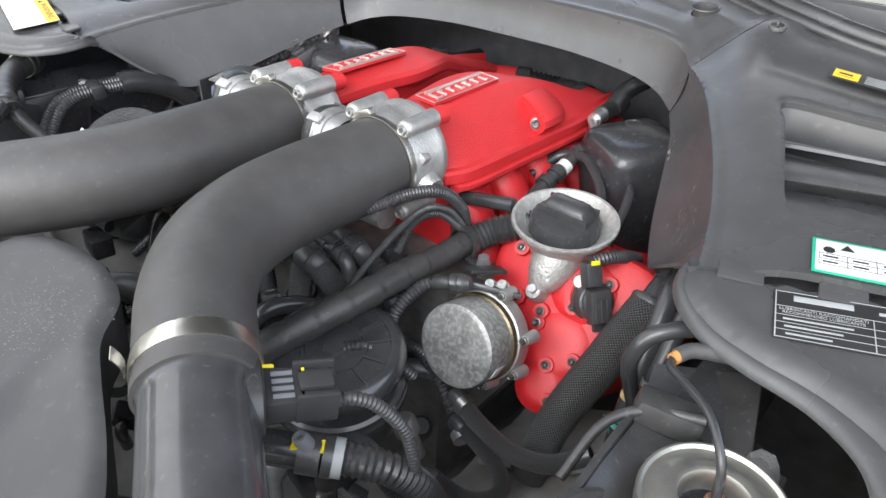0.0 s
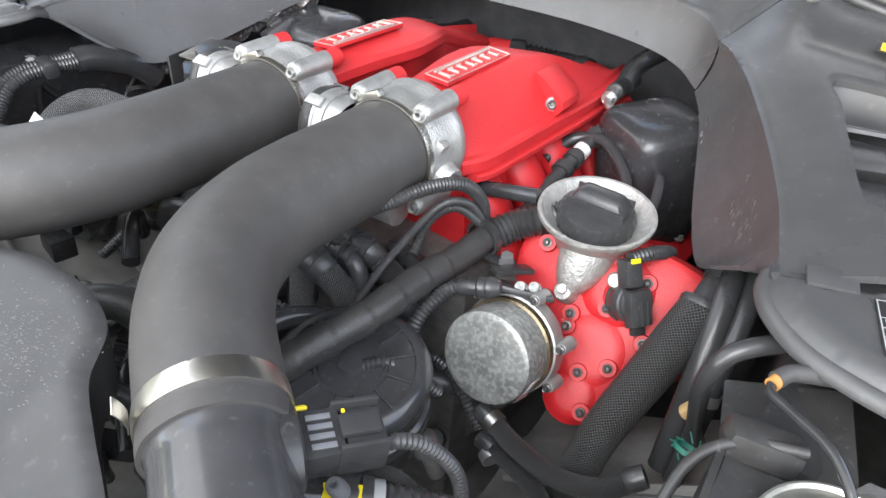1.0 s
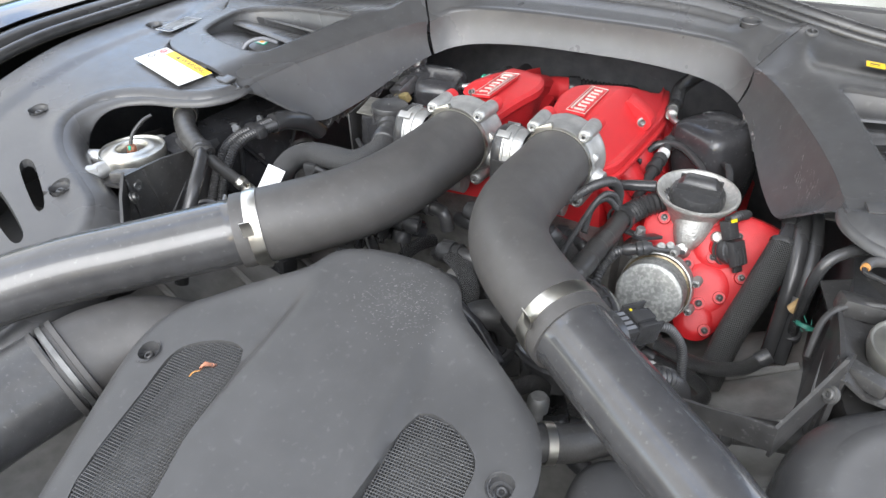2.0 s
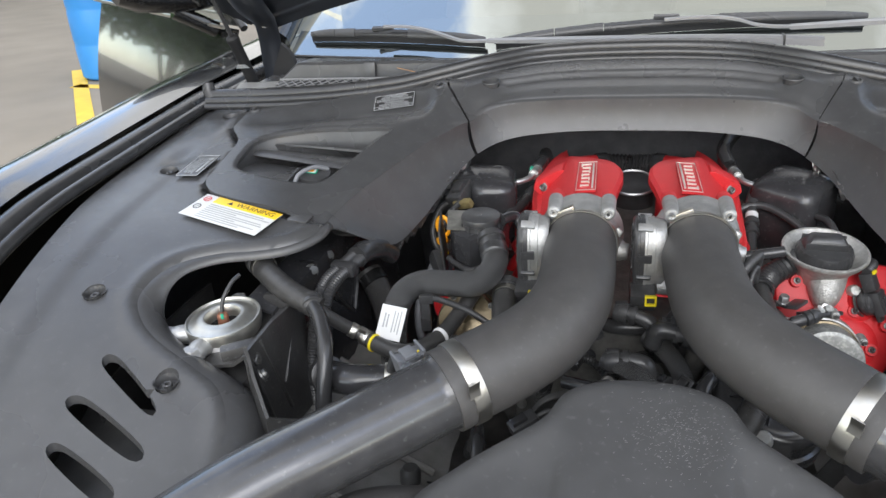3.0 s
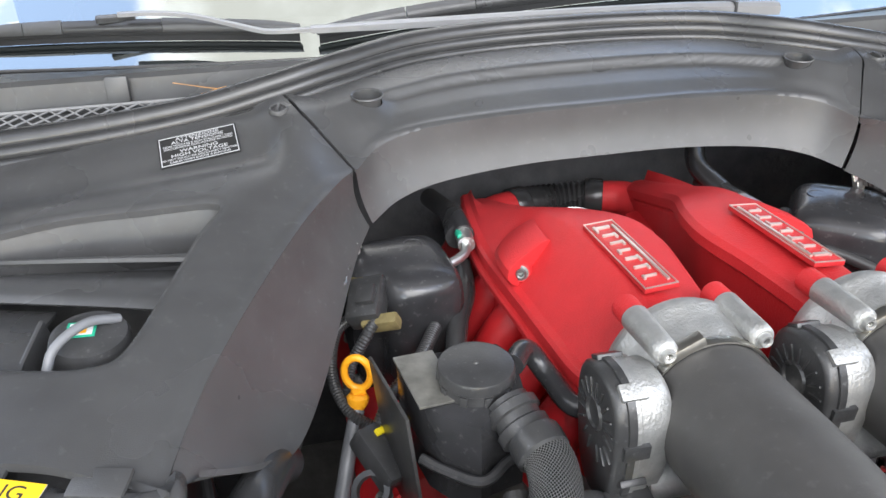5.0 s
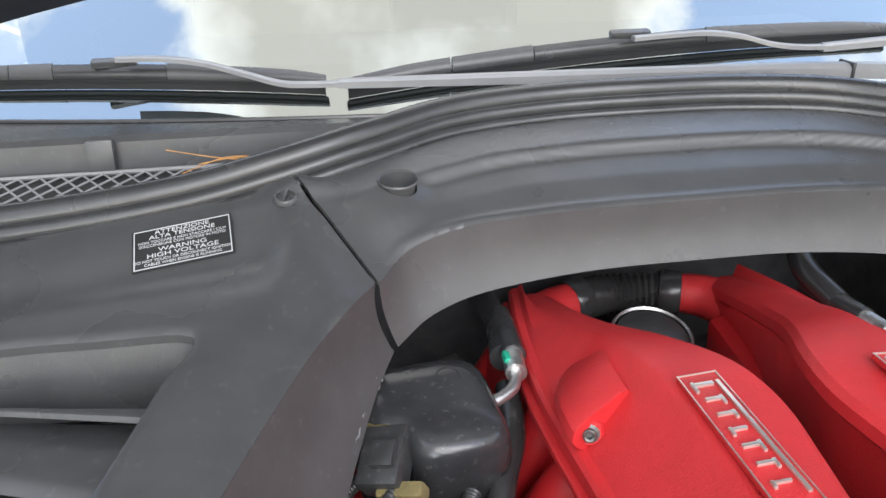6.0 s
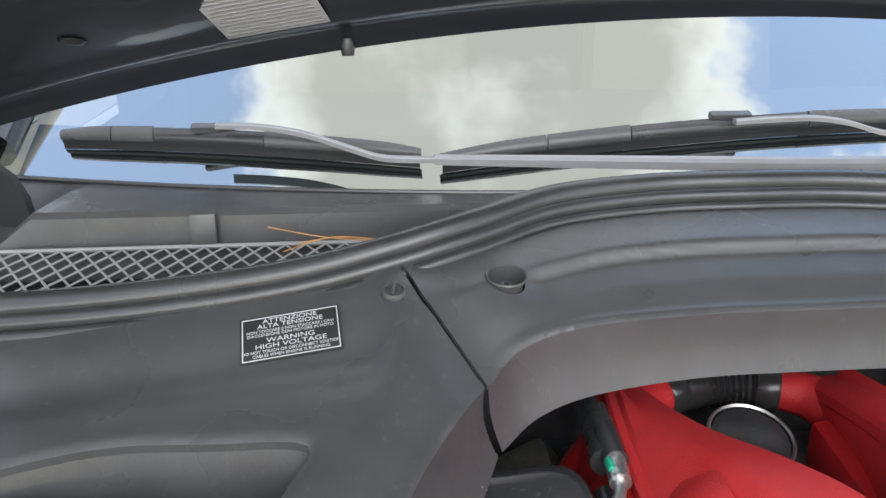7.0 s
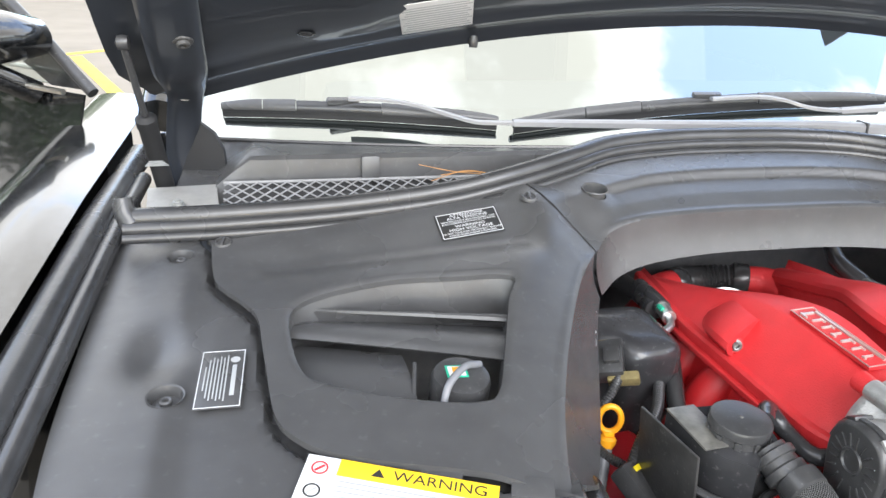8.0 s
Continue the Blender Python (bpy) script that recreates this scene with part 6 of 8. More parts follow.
tube("pipe", [(0.388, -0.008, 0.832), (0.392, 0.014, 0.848), (0.396, 0.034, 0.862), (0.398, 0.06, 0.872)], 0.0130, GLOSSY, cool, sides=18)
turned("clip", [(0.0130, -0.004), (0.0146, -0.004), (0.0150, 0.0), (0.0146, 0.004), (0.0130, 0.004)], BLACK, cool, (0.394, 0.024, 0.8555), (0.1, 0.80, 0.6), 22)

# steel bands and crimped ends on hoses
for (x, y, z), axis, r in (((0.262, -0.116, 0.710), (1, -0.3, -0.15), 0.0103), ((0.268, -0.126, 0.679), (1, -0.6, -0.25), 0.0093), ((-0.302, -0.258, 0.805), (1, 0.2, 0), 0.0205), ((-0.177, -0.090, 0.840), (0, -1, -0.1), 0.0185), ((0.424, -0.052, 0.788), (0, 0.25, 1), 0.0092), ((0.212, -0.4205, 0.761), (1, 0.7, -0.15), 0.0212)):
    tagged(turned("hose_clip", [(r, -0.005), (r + 0.0012, -0.005), (r + 0.0012, 0.005), (r, 0.005), (r, -0.005)], STEEL if r > 0.0095 else ALU_BRIGHT, None, (x, y, z), axis, 32), "narrow steel clip round a hose", "hose clip", "hose clips")
# bypass hose: thick taped stretch, thin crimped stretch, thicker bend up behind the pump
bypass = thing("bypass_hose", (-0.42, -0.20, 0.87), "matt black taped hose thinning to a crimped branch with yellow mark", "hose")
tube("wrap", [(-0.526, -0.118, 0.893), (-0.500, -0.150, 0.892), (-0.460, -0.185, 0.887), (-0.425, -0.203, 0.880), (-0.408, -0.206, 0.872)], lambda f: 0.0165 - 0.0012 * f + 0.0003 * math.sin(f * 70), RUBBER, bypass, sides=22, n=10)
turned("end_collar", [(0.0150, -0.008), (0.0195, -0.008), (0.0200, -0.004), (0.0180, 0.0), (0.0200, 0.003), (0.0195, 0.007), (0.0150, 0.008)], BLACK, bypass, (-0.526, -0.118, 0.893), (0.026, -0.032, 0), 26)
turned("band", [(0.0170, -0.004), (0.0182, -0.004), (0.0182, 0.004), (0.0170, 0.004), (0.0170, -0.004)], STEEL, bypass, (-0.514, -0.133, 0.8925), (0.7, -0.8, 0), 30)
tube("thin_sleeve", [(-0.425, -0.203, 0.880), (-0.402, -0.196, 0.856), (-0.380, -0.181, 0.830), (-0.362, -0.178, 0.818), (-0.343, -0.187, 0.813)], 0.0090, RUBBER, bypass, sides=18)
tube("bend", [(-0.350, -0.184, 0.814), (-0.332, -0.193, 0.812), (-0.308, -0.203, 0.811), (-0.284, -0.197, 0.811), (-0.264, -0.173, 0.812), (-0.254, -0.150, 0.813), (-0.240, -0.112, 0.822), (-0.226, -0.080, 0.836), (-0.218, -0.050, 0.850)], 0.0112, RUBBER, bypass, sides=18)
for at, axis, r, h, m_, word in (((-0.374, -0.179, 0.825), (1, -0.05, -0.6), 0.0094, 0.006, STEEL, "crimp"), ((-0.357, -0.181, 0.816), (1, -0.3, -0.3), 0.0100, 0.006, STEEL, "crimp"), ((-0.343, -0.188, 0.813), (1, -0.45, -0.1), 0.0116, 0.002, YPLASTIC, "mark"), ((-0.257, -0.161, 0.813), (0.5, 0.85, 0.12), 0.0118, 0.0028, WHITE, "ring")):
    turned(word, [(r - 0.001, -h), (r, -h), (r + 0.0010, -h * 0.7), (r + 0.0010, h * 0.7), (r, h), (r - 0.001, h)], m_, bypass, at, axis, 26)
part("screw", block(bmesh.new(), at_turn((-0.358, -0.184, 0.829), 0, 15, -15), (0.012, 0.007, 0.007), 0.0015), STEEL, bypass)

# cast valve, coupling and hose in the valley between the intakes
valve = thing("pressure_valve", (0.084, -0.118, 0.74), "cast metal pressure valve with flanged head", "valve")
turned("body", [(0, 0.004), (0.0165, 0.004), (0.0190, 0.001), (0.0190, -0.004), (0.0170, -0.006), (0.0135, -0.012), (0.0150, -0.022), (0.0150, -0.040), (0.0110, -0.046), (0.0110, -0.075), (0, -0.075)], CASTING, valve, (0.083, -0.115, 0.800), (0.08, -0.15, 1), 32)
turned("flange_ring", [(0.0190, 0.0015), (0.0205, 0.001), (0.0205, -0.003), (0.0190, -0.0035)], ALU, valve, (0.083, -0.115, 0.800), (0.08, -0.15, 1), 32)
for a in (30, 150, 270):
    bolt(valve, (0.083 + 0.017 * math.cos(radians(a)), -0.115 + 0.017 * math.sin(radians(a)), 0.806), (0.08, -0.15, 1), 0.0032, BOLT)
bend = thing("valley_coupling", (0.06, -0.115, 0.80), "black quick coupling with ribbed collars between intakes", "coupling")
tube("pipe", [(0.024, -0.111, 0.818), (0.045, -0.113, 0.821), (0.070, -0.116, 0.821), (0.096, -0.118, 0.818), (0.106, -0.120, 0.800), (0.106, -0.12, 0.77)], 0.0085, BLACK, bend, sides=18)
for x in (0.036, 0.047, 0.066, 0.080, 0.092):
    turned("collar", [(0.0085, -0.003), (0.0115, -0.003), (0.0118, 0.0), (0.0115, 0.003), (0.0085, 0.003)], BLACK, bend, (x, -0.1135 - 0.05 * (x - 0.05), 0.821), (1, -0.05, 0), 22)
boxed("clip", (0.072, -0.116, 0.833), (0.018, 0.010, 0.004), BLACK, bend, (0, 0, 5), 0.001)
small = thing("braided_hose", (-0.19, -0.25, 0.82), "thin woven hose with pale yellow-marked sleeve", "hose")
tube("sleeve", [(-0.232, -0.262, 0.826), (-0.205, -0.253, 0.830), (-0.170, -0.247, 0.827), (-0.140, -0.243, 0.82)], 0.0085, BRAID_GREY, small, sides=18)
tube("end_sleeve", [(-0.224, -0.259, 0.828), (-0.207, -0.2535, 0.830)], 0.0092, GALV, small, "pale grey end sleeve", sides=18)
part("mark", block(bmesh.new(), at_turn((-0.217, -0.258, 0.8385), 0, 0, 18), (0.010, 0.006, 0.0015), 0.0005), YPLASTIC, small)

# couplings at the heads of the woven hoses under the intake
for x, y, z, dx, dy, dz, r in ((-0.02, -0.10, 0.83, 1, -0.3, -0.1, 0.013), (-0.10, -0.13, 0.80, -1, -0.2, 0.1, 0.012), (0.10, -0.05, 0.80, 1, -0.4, 0.0, 0.011), (0.068, -0.142, 0.821, -1, 0.1, 0.25, 0.0140), (0.093, -0.097, 0.822, -1, 0.1, 0.2, 0.0120), (-0.100, -0.106, 0.823, 1, -0.2, 0.1, 0.0125), (-0.03, -0.16, 0.79, 1, -0.1, 0.1, 0.015), (-0.04, -0.21, 0.775, 1, 0.1, 0, 0.014)):
    coupling = thing("hose_coupling", (x, y, z - 0.02), "black plastic quick coupling with angled spout", "coupling", "hose couplings")
    d = Vector((dx, dy, dz)).normalized()
    c = Vector((x, y, z))
    tube("spout", [tuple(c), tuple(c + d * 0.020), tuple(c + d * 0.042 - Vector((0, 0, 0.006))), tuple(c + d * 0.050 - Vector((0, 0, 0.030)))], r * 0.8, BLACK, coupling, sides=16)
    turned("collar", [(r * 0.8, -0.008), (r * 1.05, -0.008), (r * 1.1, 0.0), (r * 1.05, 0.010), (r * 0.8, 0.010)], BLACK, coupling, c, d, 24)
    turned("collar", [(r * 0.8, -0.003), (r * 1.0, -0.003), (r * 1.0, 0.004), (r * 0.8, 0.004)], BLACK, coupling, c + d * 0.018, d, 24)
    boxed("release_clip", tuple(c + Vector((0, 0, r * 1.0))), (0.016, 0.010, 0.004), BLACK, coupling, (0, 0, 10), 0.001)

# ---- driver's side: fluid tank, dipstick, pump, heat shields ----
tank = thing("fluid_tank", (-0.245, 0.02, 0.80), "black fluid tank with round lid and grey bracket", "fluid tank")
bm = bmesh.new()
plan = [(-0.284, 0.068), (-0.274, 0.012), (-0.262, -0.006), (-0.238, -0.024), (-0.226, -0.012), (-0.196, -0.004), (-0.190, 0.050), (-0.200, 0.068)]
vs = loft(bm, [[(-0.237 + (x + 0.237) * k, 0.022 + (y - 0.022) * k, z + 0.10 * (y - 0.02) * (z > 0.88)) for x, y in plan] for z, k in ((0.815, 0.92), (0.850, 0.95), (0.854, 1.0), (0.892, 1.0), (0.897, 0.975))], closed=True)
bm.faces.new(vs[0])
bm.faces.new(vs[-1])
part("body", bm, GLOSSY, tank, smooth=30)
tube("rim", [(-0.278, 0.005, 0.851), (-0.262, -0.010, 0.848), (-0.238, -0.028, 0.848), (-0.215, -0.014, 0.850), (-0.196, -0.008, 0.852)], 0.0042, BLACK, tank, sides=8)
part("bracket", block(bmesh.new(), at_turn((-0.2655, 0.036, 0.9008), 6, 4, 10), (0.034, 0.062, 0.0025), 0.001), PLATE, tank, "worn grey bracket plate")
part("bracket_side", block(bmesh.new(), at_turn((-0.290, 0.040, 0.830), 0, -5, 10), (0.003, 0.090, 0.135), 0.001), TOWER, tank)
lid = turned("lid", [(0, 0.006), (0.0265, 0.006), (0.0290, 0.0052), (0.0300, 0.003), (0.0300, -0.004), (0.0290, -0.005), (0.0290, -0.022), (0, -0.022)], BLACK, tank, (-0.2285, 0.0265, 0.909), (0.02, -0.05, 1), 44, label="black round tank lid")
turned("lid_pip", [(0, 0.0015), (0.0016, 0.001), (0.0022, 0)], DARK, lid, (-0.2285, 0.0262, 0.915), (0, 0, 1), 10)
for k in range(10):
    m = Matrix.Translation((-0.2285, 0.0265, 0.909)) @ axes((0.02, -0.05, 1)) @ Matrix.Rotation(k * math.pi / 5, 4, "Z") @ Matrix.Translation((0.0297, 0, -0.012))
    part("lid_rib", block(bmesh.new(), m, (0.0022, 0.006, 0.014), 0.0007), BLACK, lid)
turned("outlet", [(0.0155, 0.030), (0.0180, 0.029), (0.0180, 0.022), (0.0165, 0.021), (0.0165, 0.016), (0.0205, 0.014), (0.0205, 0.006), (0.0180, 0.004), (0.0180, -0.002), (0.0210, -0.003), (0.0210, -0.010), (0.0170, -0.012), (0.0170, -0.016), (0, -0.016)], BLACK, tank, (-0.207, -0.012, 0.886), (0.28, -0.85, -0.45), 32)

dip = thing("dipstick", (-0.315, 0.10, 0.72), "orange ring-handled oil dipstick in grey tube", "dipstick")
bm = bmesh.new()
pts = [Vector((-0.312 + 0.0115 * math.cos(a), 0.132 - 0.004 * math.cos(a), 0.849 + 0.0165 * math.sin(a))) for a in (2 * math.pi * k / 28 for k in range(29))]
sweep(bm, pts, 0.0036, 10, 1, smooth_path=False, cap=False)
block(bm, at_turn((-0.313, 0.130, 0.828), 10, 0, 15), (0.016, 0.010, 0.012), 0.003, 0.8)
lathe(bm, [(0, -0.012), (0.006, -0.012), (0.0095, -0.006), (0.0105, 0.0), (0.008, 0.003), (0, 0.003)], (-0.314, 0.128, 0.826), (0.15, 0.3, 1), 18)
part("handle", bm, ORANGE, dip, "orange ring handle")
tube("tube", [(-0.316, 0.124, 0.815), (-0.332, 0.095, 0.775), (-0.345, 0.06, 0.735), (-0.335, 0.02, 0.70), (-0.31, 0.0, 0.69)], 0.0070, GREYPLUG, dip, sides=12)

gold = thing("coolant_pump", (-0.233, -0.09, 0.76), "tarnished bronze-coloured cast pump housing", "pump")
ga = Vector((-0.15, -0.75, 0.6)).normalized()
turned("housing", [(0, 0.010), (0.020, 0.010), (0.030, 0.006), (0.042, 0.004), (0.046, -0.002), (0.048, -0.014), (0.044, -0.03), (0.04, -0.07), (0, -0.07)], BRONZE, gold, (-0.233, -0.092, 0.797), ga, 40, wobble=lambda a: 1 + 0.04 * math.cos(4 * a))
turned("band", [(0.0465, -0.004), (0.049, -0.005), (0.049, -0.011), (0.0465, -0.012)], BRONZE, gold, (-0.233, -0.092, 0.797), ga, 40)
for a in (40, 130, 220, 310):
    m = Matrix.Translation((-0.233, -0.092, 0.797)) @ axes(ga)
    bolt(gold, m @ Vector((0.042 * math.cos(radians(a)), 0.042 * math.sin(radians(a)), 0.006)), ga, 0.0035)

for s in (-1, 1):
    shield = thing("heat_shield", (s * 0.252, 0.235, 0.80), "black moulded heat-shield can with dimpled top", "heat shield", "heat shields")
    bm = bmesh.new()
    lathe(bm, [(0, 0.001), (0.020, 0.001), (0.040, 0.0), (0.052, -0.003), (0.058, -0.008), (0.0615, -0.017), (0.063, -0.030), (0.064, -0.060), (0.060, -0.10), (0.05, -0.15), (0, -0.15)], (s * 0.253, 0.232, 0.908), (-s * 0.04, -0.10, 1), 40, wobble=lambda a: 0.90 / (abs(math.cos(a + 0.25)) ** 5 + abs(math.sin(a + 0.25)) ** 5) ** (1 / 5) * (1 - (0.42 * math.exp(-((a - 3.65) / 0.40) ** 2) if s < 0 else 0)))
    part("shell", bm, GLOSSY, shield)
    for dx, dy in ((-0.018, 0.026), (0.022, -0.006)):
        turned("dimple", [(0.0075, 0.0), (0.0085, 0.0025), (0.0100, 0.0025), (0.0110, 0.0)], GLOSSY, shield, (s * (0.253 + dx), 0.232 + dy, 0.9055 + 0.1 * dy), (-s * 0.04, -0.10, 1), 24)
    boxed("ear", (s * 0.318, 0.245, 0.868), (0.030, 0.024, 0.006), BLACK, shield, (0, s * 20, 10), 0.002)
    bolt(shield, (s * 0.320, 0.245, 0.873), (s * 0.3, 0, 1), 0.005, ZINC)
    # insulated pipe with bent silver end
    pipe = thing("bent_pipe", (s * 0.17, 0.3, 0.86), "silver bent pipe with taped foam sleeve", "pipe", "bent pipes")
    tube("elbow", [(s * 0.207, 0.243, 0.888), (s * 0.193, 0.248, 0.889), (s * 0.180, 0.259, 0.891), (s * 0.173, 0.279, 0.892)], 0.0052, ALU_BRIGHT, pipe, sides=14)
    tube("wrap", [(s * 0.1735, 0.276, 0.892), (s * 0.170, 0.304, 0.892)], 0.0095, FOIL, pipe, "crumpled foil tape", sides=14)
    tube("sleeve", [(s * 0.170, 0.302, 0.892), (s * 0.167, 0.34, 0.890), (s * 0.164, 0.385, 0.886)], 0.0115, SEAL, pipe, sides=16)
    if s < 0:
        part("tape", block(bmesh.new(), at_turn((s * 0.1775, 0.292, 0.898), 0, 20, 0), (0.008, 0.014, 0.006), 0.002), GREEN, pipe, "green tape")

# torn felt and foil lining hanging inside the arches
rnd = random.Random(31)
for s in (-1, 1):
    lining = thing("heat_lining", (s * 0.30, 0.15, 0.89), "torn black felt heat lining with crumpled silver foil", "insulation", "heat linings")
    run = spline([(s * x, y, z) for x, y, z in arch_low[:5]], 14)
    patches = ((0.10, 0.26, 0.012), (0.36, 0.50, 0.016)) if s < 0 else ((0.0, 0.13, 0.030), (0.42, 0.52, 0.022))
    for word, f0, f1, deep, m_ in [("felt", 0.0, 1.0, 0.028 if s < 0 else 0.012, FOILFELT)] + [("foil", *p, FOIL) for p in patches]:
        i0, i1 = int(f0 * (len(run) - 1)), int(f1 * (len(run) - 1))
        lift = 0.0 if word == "felt" else 0.002
        rows = []
        for i in range(i0, i1 + 1):
            edge = 1.0 if word == "felt" else 0.35 + 0.65 * math.sin(math.pi * (i - i0 + 0.5) / (i1 - i0 + 1))
            d = deep * edge * rnd.uniform(0.65, 1.15)
            rows.append([run[i] + Vector((s * (0.007 + 0.15 * d * g + rnd.uniform(-0.0015, 0.0015) - lift), rnd.uniform(-0.002, 0.002), 0.003 - 0.95 * d * g + rnd.uniform(-0.002, 0.002))) for g in (-0.10, 0.25, 0.5, 0.75, 1.0)])
        bm = bmesh.new()
        loft(bm, rows)
        part(word, thicken(bm, 0.0015), m_, lining, "crumpled silver foil" if word == "foil" else "", smooth=25)

plug = thing("harness_plug", (-0.288, 0.19, 0.84), "black wiring plug with yellow inner seal", "plug")
part("shell", block(bmesh.new(), at_turn((-0.292, 0.192, 0.886), 28, -14, -25), (0.034, 0.046, 0.024), 0.004), BLACK, plug)
for at in ((-0.283, 0.168, 0.876), (-0.300, 0.217, 0.892)):
    part("seal", block(bmesh.new(), at_turn(at, 28, -14, -25), (0.036, 0.012, 0.016), 0.003), FOAM, plug, "dull yellow foam seal")
boxed("latch", (-0.294, 0.184, 0.899), (0.018, 0.020, 0.008), BLACK, plug, (28, -14, -25), 0.002)
boxed("latch", (-0.284, 0.203, 0.902), (0.022, 0.010, 0.008), BLACK, plug, (28, -14, -25), 0.002)
tube("lead", [(-0.286, 0.172, 0.880), (-0.300, 0.158, 0.868), (-0.318, 0.150, 0.840), (-0.322, 0.135, 0.81)], 0.005, BLACK, plug, ribs=0.0009, pitch=0.003, sides=12)
sensor = thing("knock_sensor", (-0.30, 0.06, 0.78), "black sensor plug with yellow tab", "sensor")
part("body", block(bmesh.new(), at_turn((-0.304, 0.066, 0.806), 30, 10, 35), (0.026, 0.055, 0.024), 0.006), BLACK, sensor)
boxed("tab", (-0.300, 0.078, 0.824), (0.012, 0.006, 0.005), YPLASTIC, sensor, (30, 10, 35), 0.001)
turned("ring", [(0.012, -0.004), (0.017, -0.004), (0.017, 0.004), (0.012, 0.004), (0.012, -0.004)], BLACK, sensor, (-0.315, 0.045, 0.79), (-0.3, -0.5, 0.7), 20)

grey_plug = thing("grey_plug", (-0.15, -0.2, 0.83), "grey plastic inline connector on a sleeve", "plug")
part("half", block(bmesh.new(), at_turn((-0.149, -0.196, 0.852), 0, 25, -60), (0.030, 0.018, 0.016), 0.003), GREYPLUG, grey_plug)
part("half", block(bmesh.new(), at_turn((-0.132, -0.222, 0.846), 0, 25, -60), (0.026, 0.020, 0.018), 0.003), GREYPLUG, grey_plug)

# tag round the woven hose: print shown as bars
tag = thing("paper_tag", (-0.322, -0.162, 0.82), "white paper tag wrapped round a woven hose", "tag")
mt = Matrix.Translation((-0.322, -0.1715, 0.836)) @ axes((-0.10, -0.80, 0.60), (0, 0, 1)) @ Matrix.Rotation(radians(-5), 4, "Z")
card("paper", mt, 0.036, 0.046, WHITE, tag, 0.0012)
for k in range(5):
    card("print_bar", mt, 0.0016 if k < 3 else 0.0022, (0.032, 0.027, 0.030, 0.018, 0.020)[k], GREY_INK, tag, 0.0004, dx=0.012 - 0.0045 * k - (0.004 if k > 2 else 0), dy=0.002, dz=0.0008)

# ribbed plug bracket behind the tag
boxes = thing("fuse_link", (-0.295, -0.15, 0.80), "black narrow connector beside white paper tag", "connector")
part("body", block(bmesh.new(), at_turn((-0.287, -0.118, 0.822), 0, 0, 10), (0.014, 0.016, 0.050), 0.003), BLACK, boxes)
part("head", block(bmesh.new(), at_turn((-0.285, -0.117, 0.848), 0, 0, 10), (0.020, 0.020, 0.014), 0.003), BLACK, boxes)

# cable to the passenger-side damper with an orange-sealed end, and driver's side stub
cable = thing("damper_cable", (0.53, -0.23, 0.86), "grey damper cable with orange-sealed joint", "cable")
tube("wire", [(0.531, -0.236, 0.872), (0.527, -0.232, 0.900), (0.508, -0.212, 0.915), (0.482, -0.188, 0.912), (0.468, -0.176, 0.910), (0.466, -0.168, 0.911)], 0.0032, SEAL, cable, sides=10)
tube("joint", [(0.466, -0.169, 0.911), (0.468, -0.163, 0.912)], 0.0048, STRAW, cable, sides=14)
tube("sleeve", [(0.467, -0.164, 0.912), (0.474, -0.152, 0.913), (0.492, -0.138, 0.910), (0.52, -0.12, 0.905)], 0.0058, HOSE, cable, sides=14)
stub = thing("damper_lead", (-0.531, -0.23, 0.86), "short black cut lead on the damper stud", "cable")
tube("wire", [(-0.531, -0.234, 0.876), (-0.529, -0.228, 0.892), (-0.522, -0.212, 0.908), (-0.515, -0.200, 0.914)], 0.0028, SEAL, stub, sides=10)
part("mark", block(bmesh.new(), at_turn((-0.5280, -0.2402, 0.8725), 0, 0, 25), (0.004, 0.003, 0.007), 0.001), GREEN, stub, "green paint mark")

# front air intake elbow on the driver's side
duct = thing("air_intake_duct", (-0.3, -0.6, 0.7), "matt grey-black air duct with ribbed cuff", "air duct")
tube("elbow", [(-0.215, -0.470, 0.760), (-0.262, -0.490, 0.768), (-0.298, -0.530, 0.766), (-0.318, -0.575, 0.758)], 0.056, HOSE, duct, sides=32)
tube("pipe", [(-0.318, -0.575, 0.758), (-0.345, -0.65, 0.740), (-0.375, -0.75, 0.715), (-0.40, -0.83, 0.69)], 0.056, BLACK, duct, sides=32)
for k in range(3):
    turned("cuff_rib", [(0.056, -0.004), (0.0605, -0.003), (0.0605, 0.003), (0.056, 0.004)], (HOSE, BOLT, HOSE)[k], duct, Vector((-0.309, -0.553, 0.762)) + Vector((-0.35, -0.86, -0.30)) * 0.012 * k, (-0.35, -0.86, -0.30), 48)

tagged(turned("round_canister", [(0, 0.0), (0.024, -0.001), (0.041, -0.005), (0.050, -0.014), (0.053, -0.030), (0.053, -0.12), (0, -0.12)], COVER_DUSTY, None, (0.298, -0.446, 0.752), (0.05, -0.2, 1), 48), "dusty dark grey round-topped coolant canister", "canister")

# passenger-side bracket beside the damper tower
br = thing("tower_bracket", (0.45, -0.2, 0.75), "black pressed bracket beside damper tower", "bracket")
part("plate", block(bmesh.new(), at_turn((0.485, -0.130, 0.850), 8, -14, 12), (0.085, 0.085, 0.006), 0.002), TOWER, br)
bm = bmesh.new()
loft(bm, [[(0.300, -0.338, z - 0.026), (0.350, -0.352, z - 0.016), (0.383, -0.362, z - 0.006), (0.416, -0.372, z)] for z in (0.829, 0.824, 0.800)])
part("front_web", thicken(bm, 0.004), TOWER, br)
bm = bmesh.new()
loft(bm, [[(0.416, -0.372, 0.829 - h), (0.438, -0.345, 0.858 - h), (0.461, -0.317, 0.889 - h)] for h in (0, 0.006, 0.036)])
part("side_web", thicken(bm, 0.004), TOWER, br)
bm = bmesh.new()
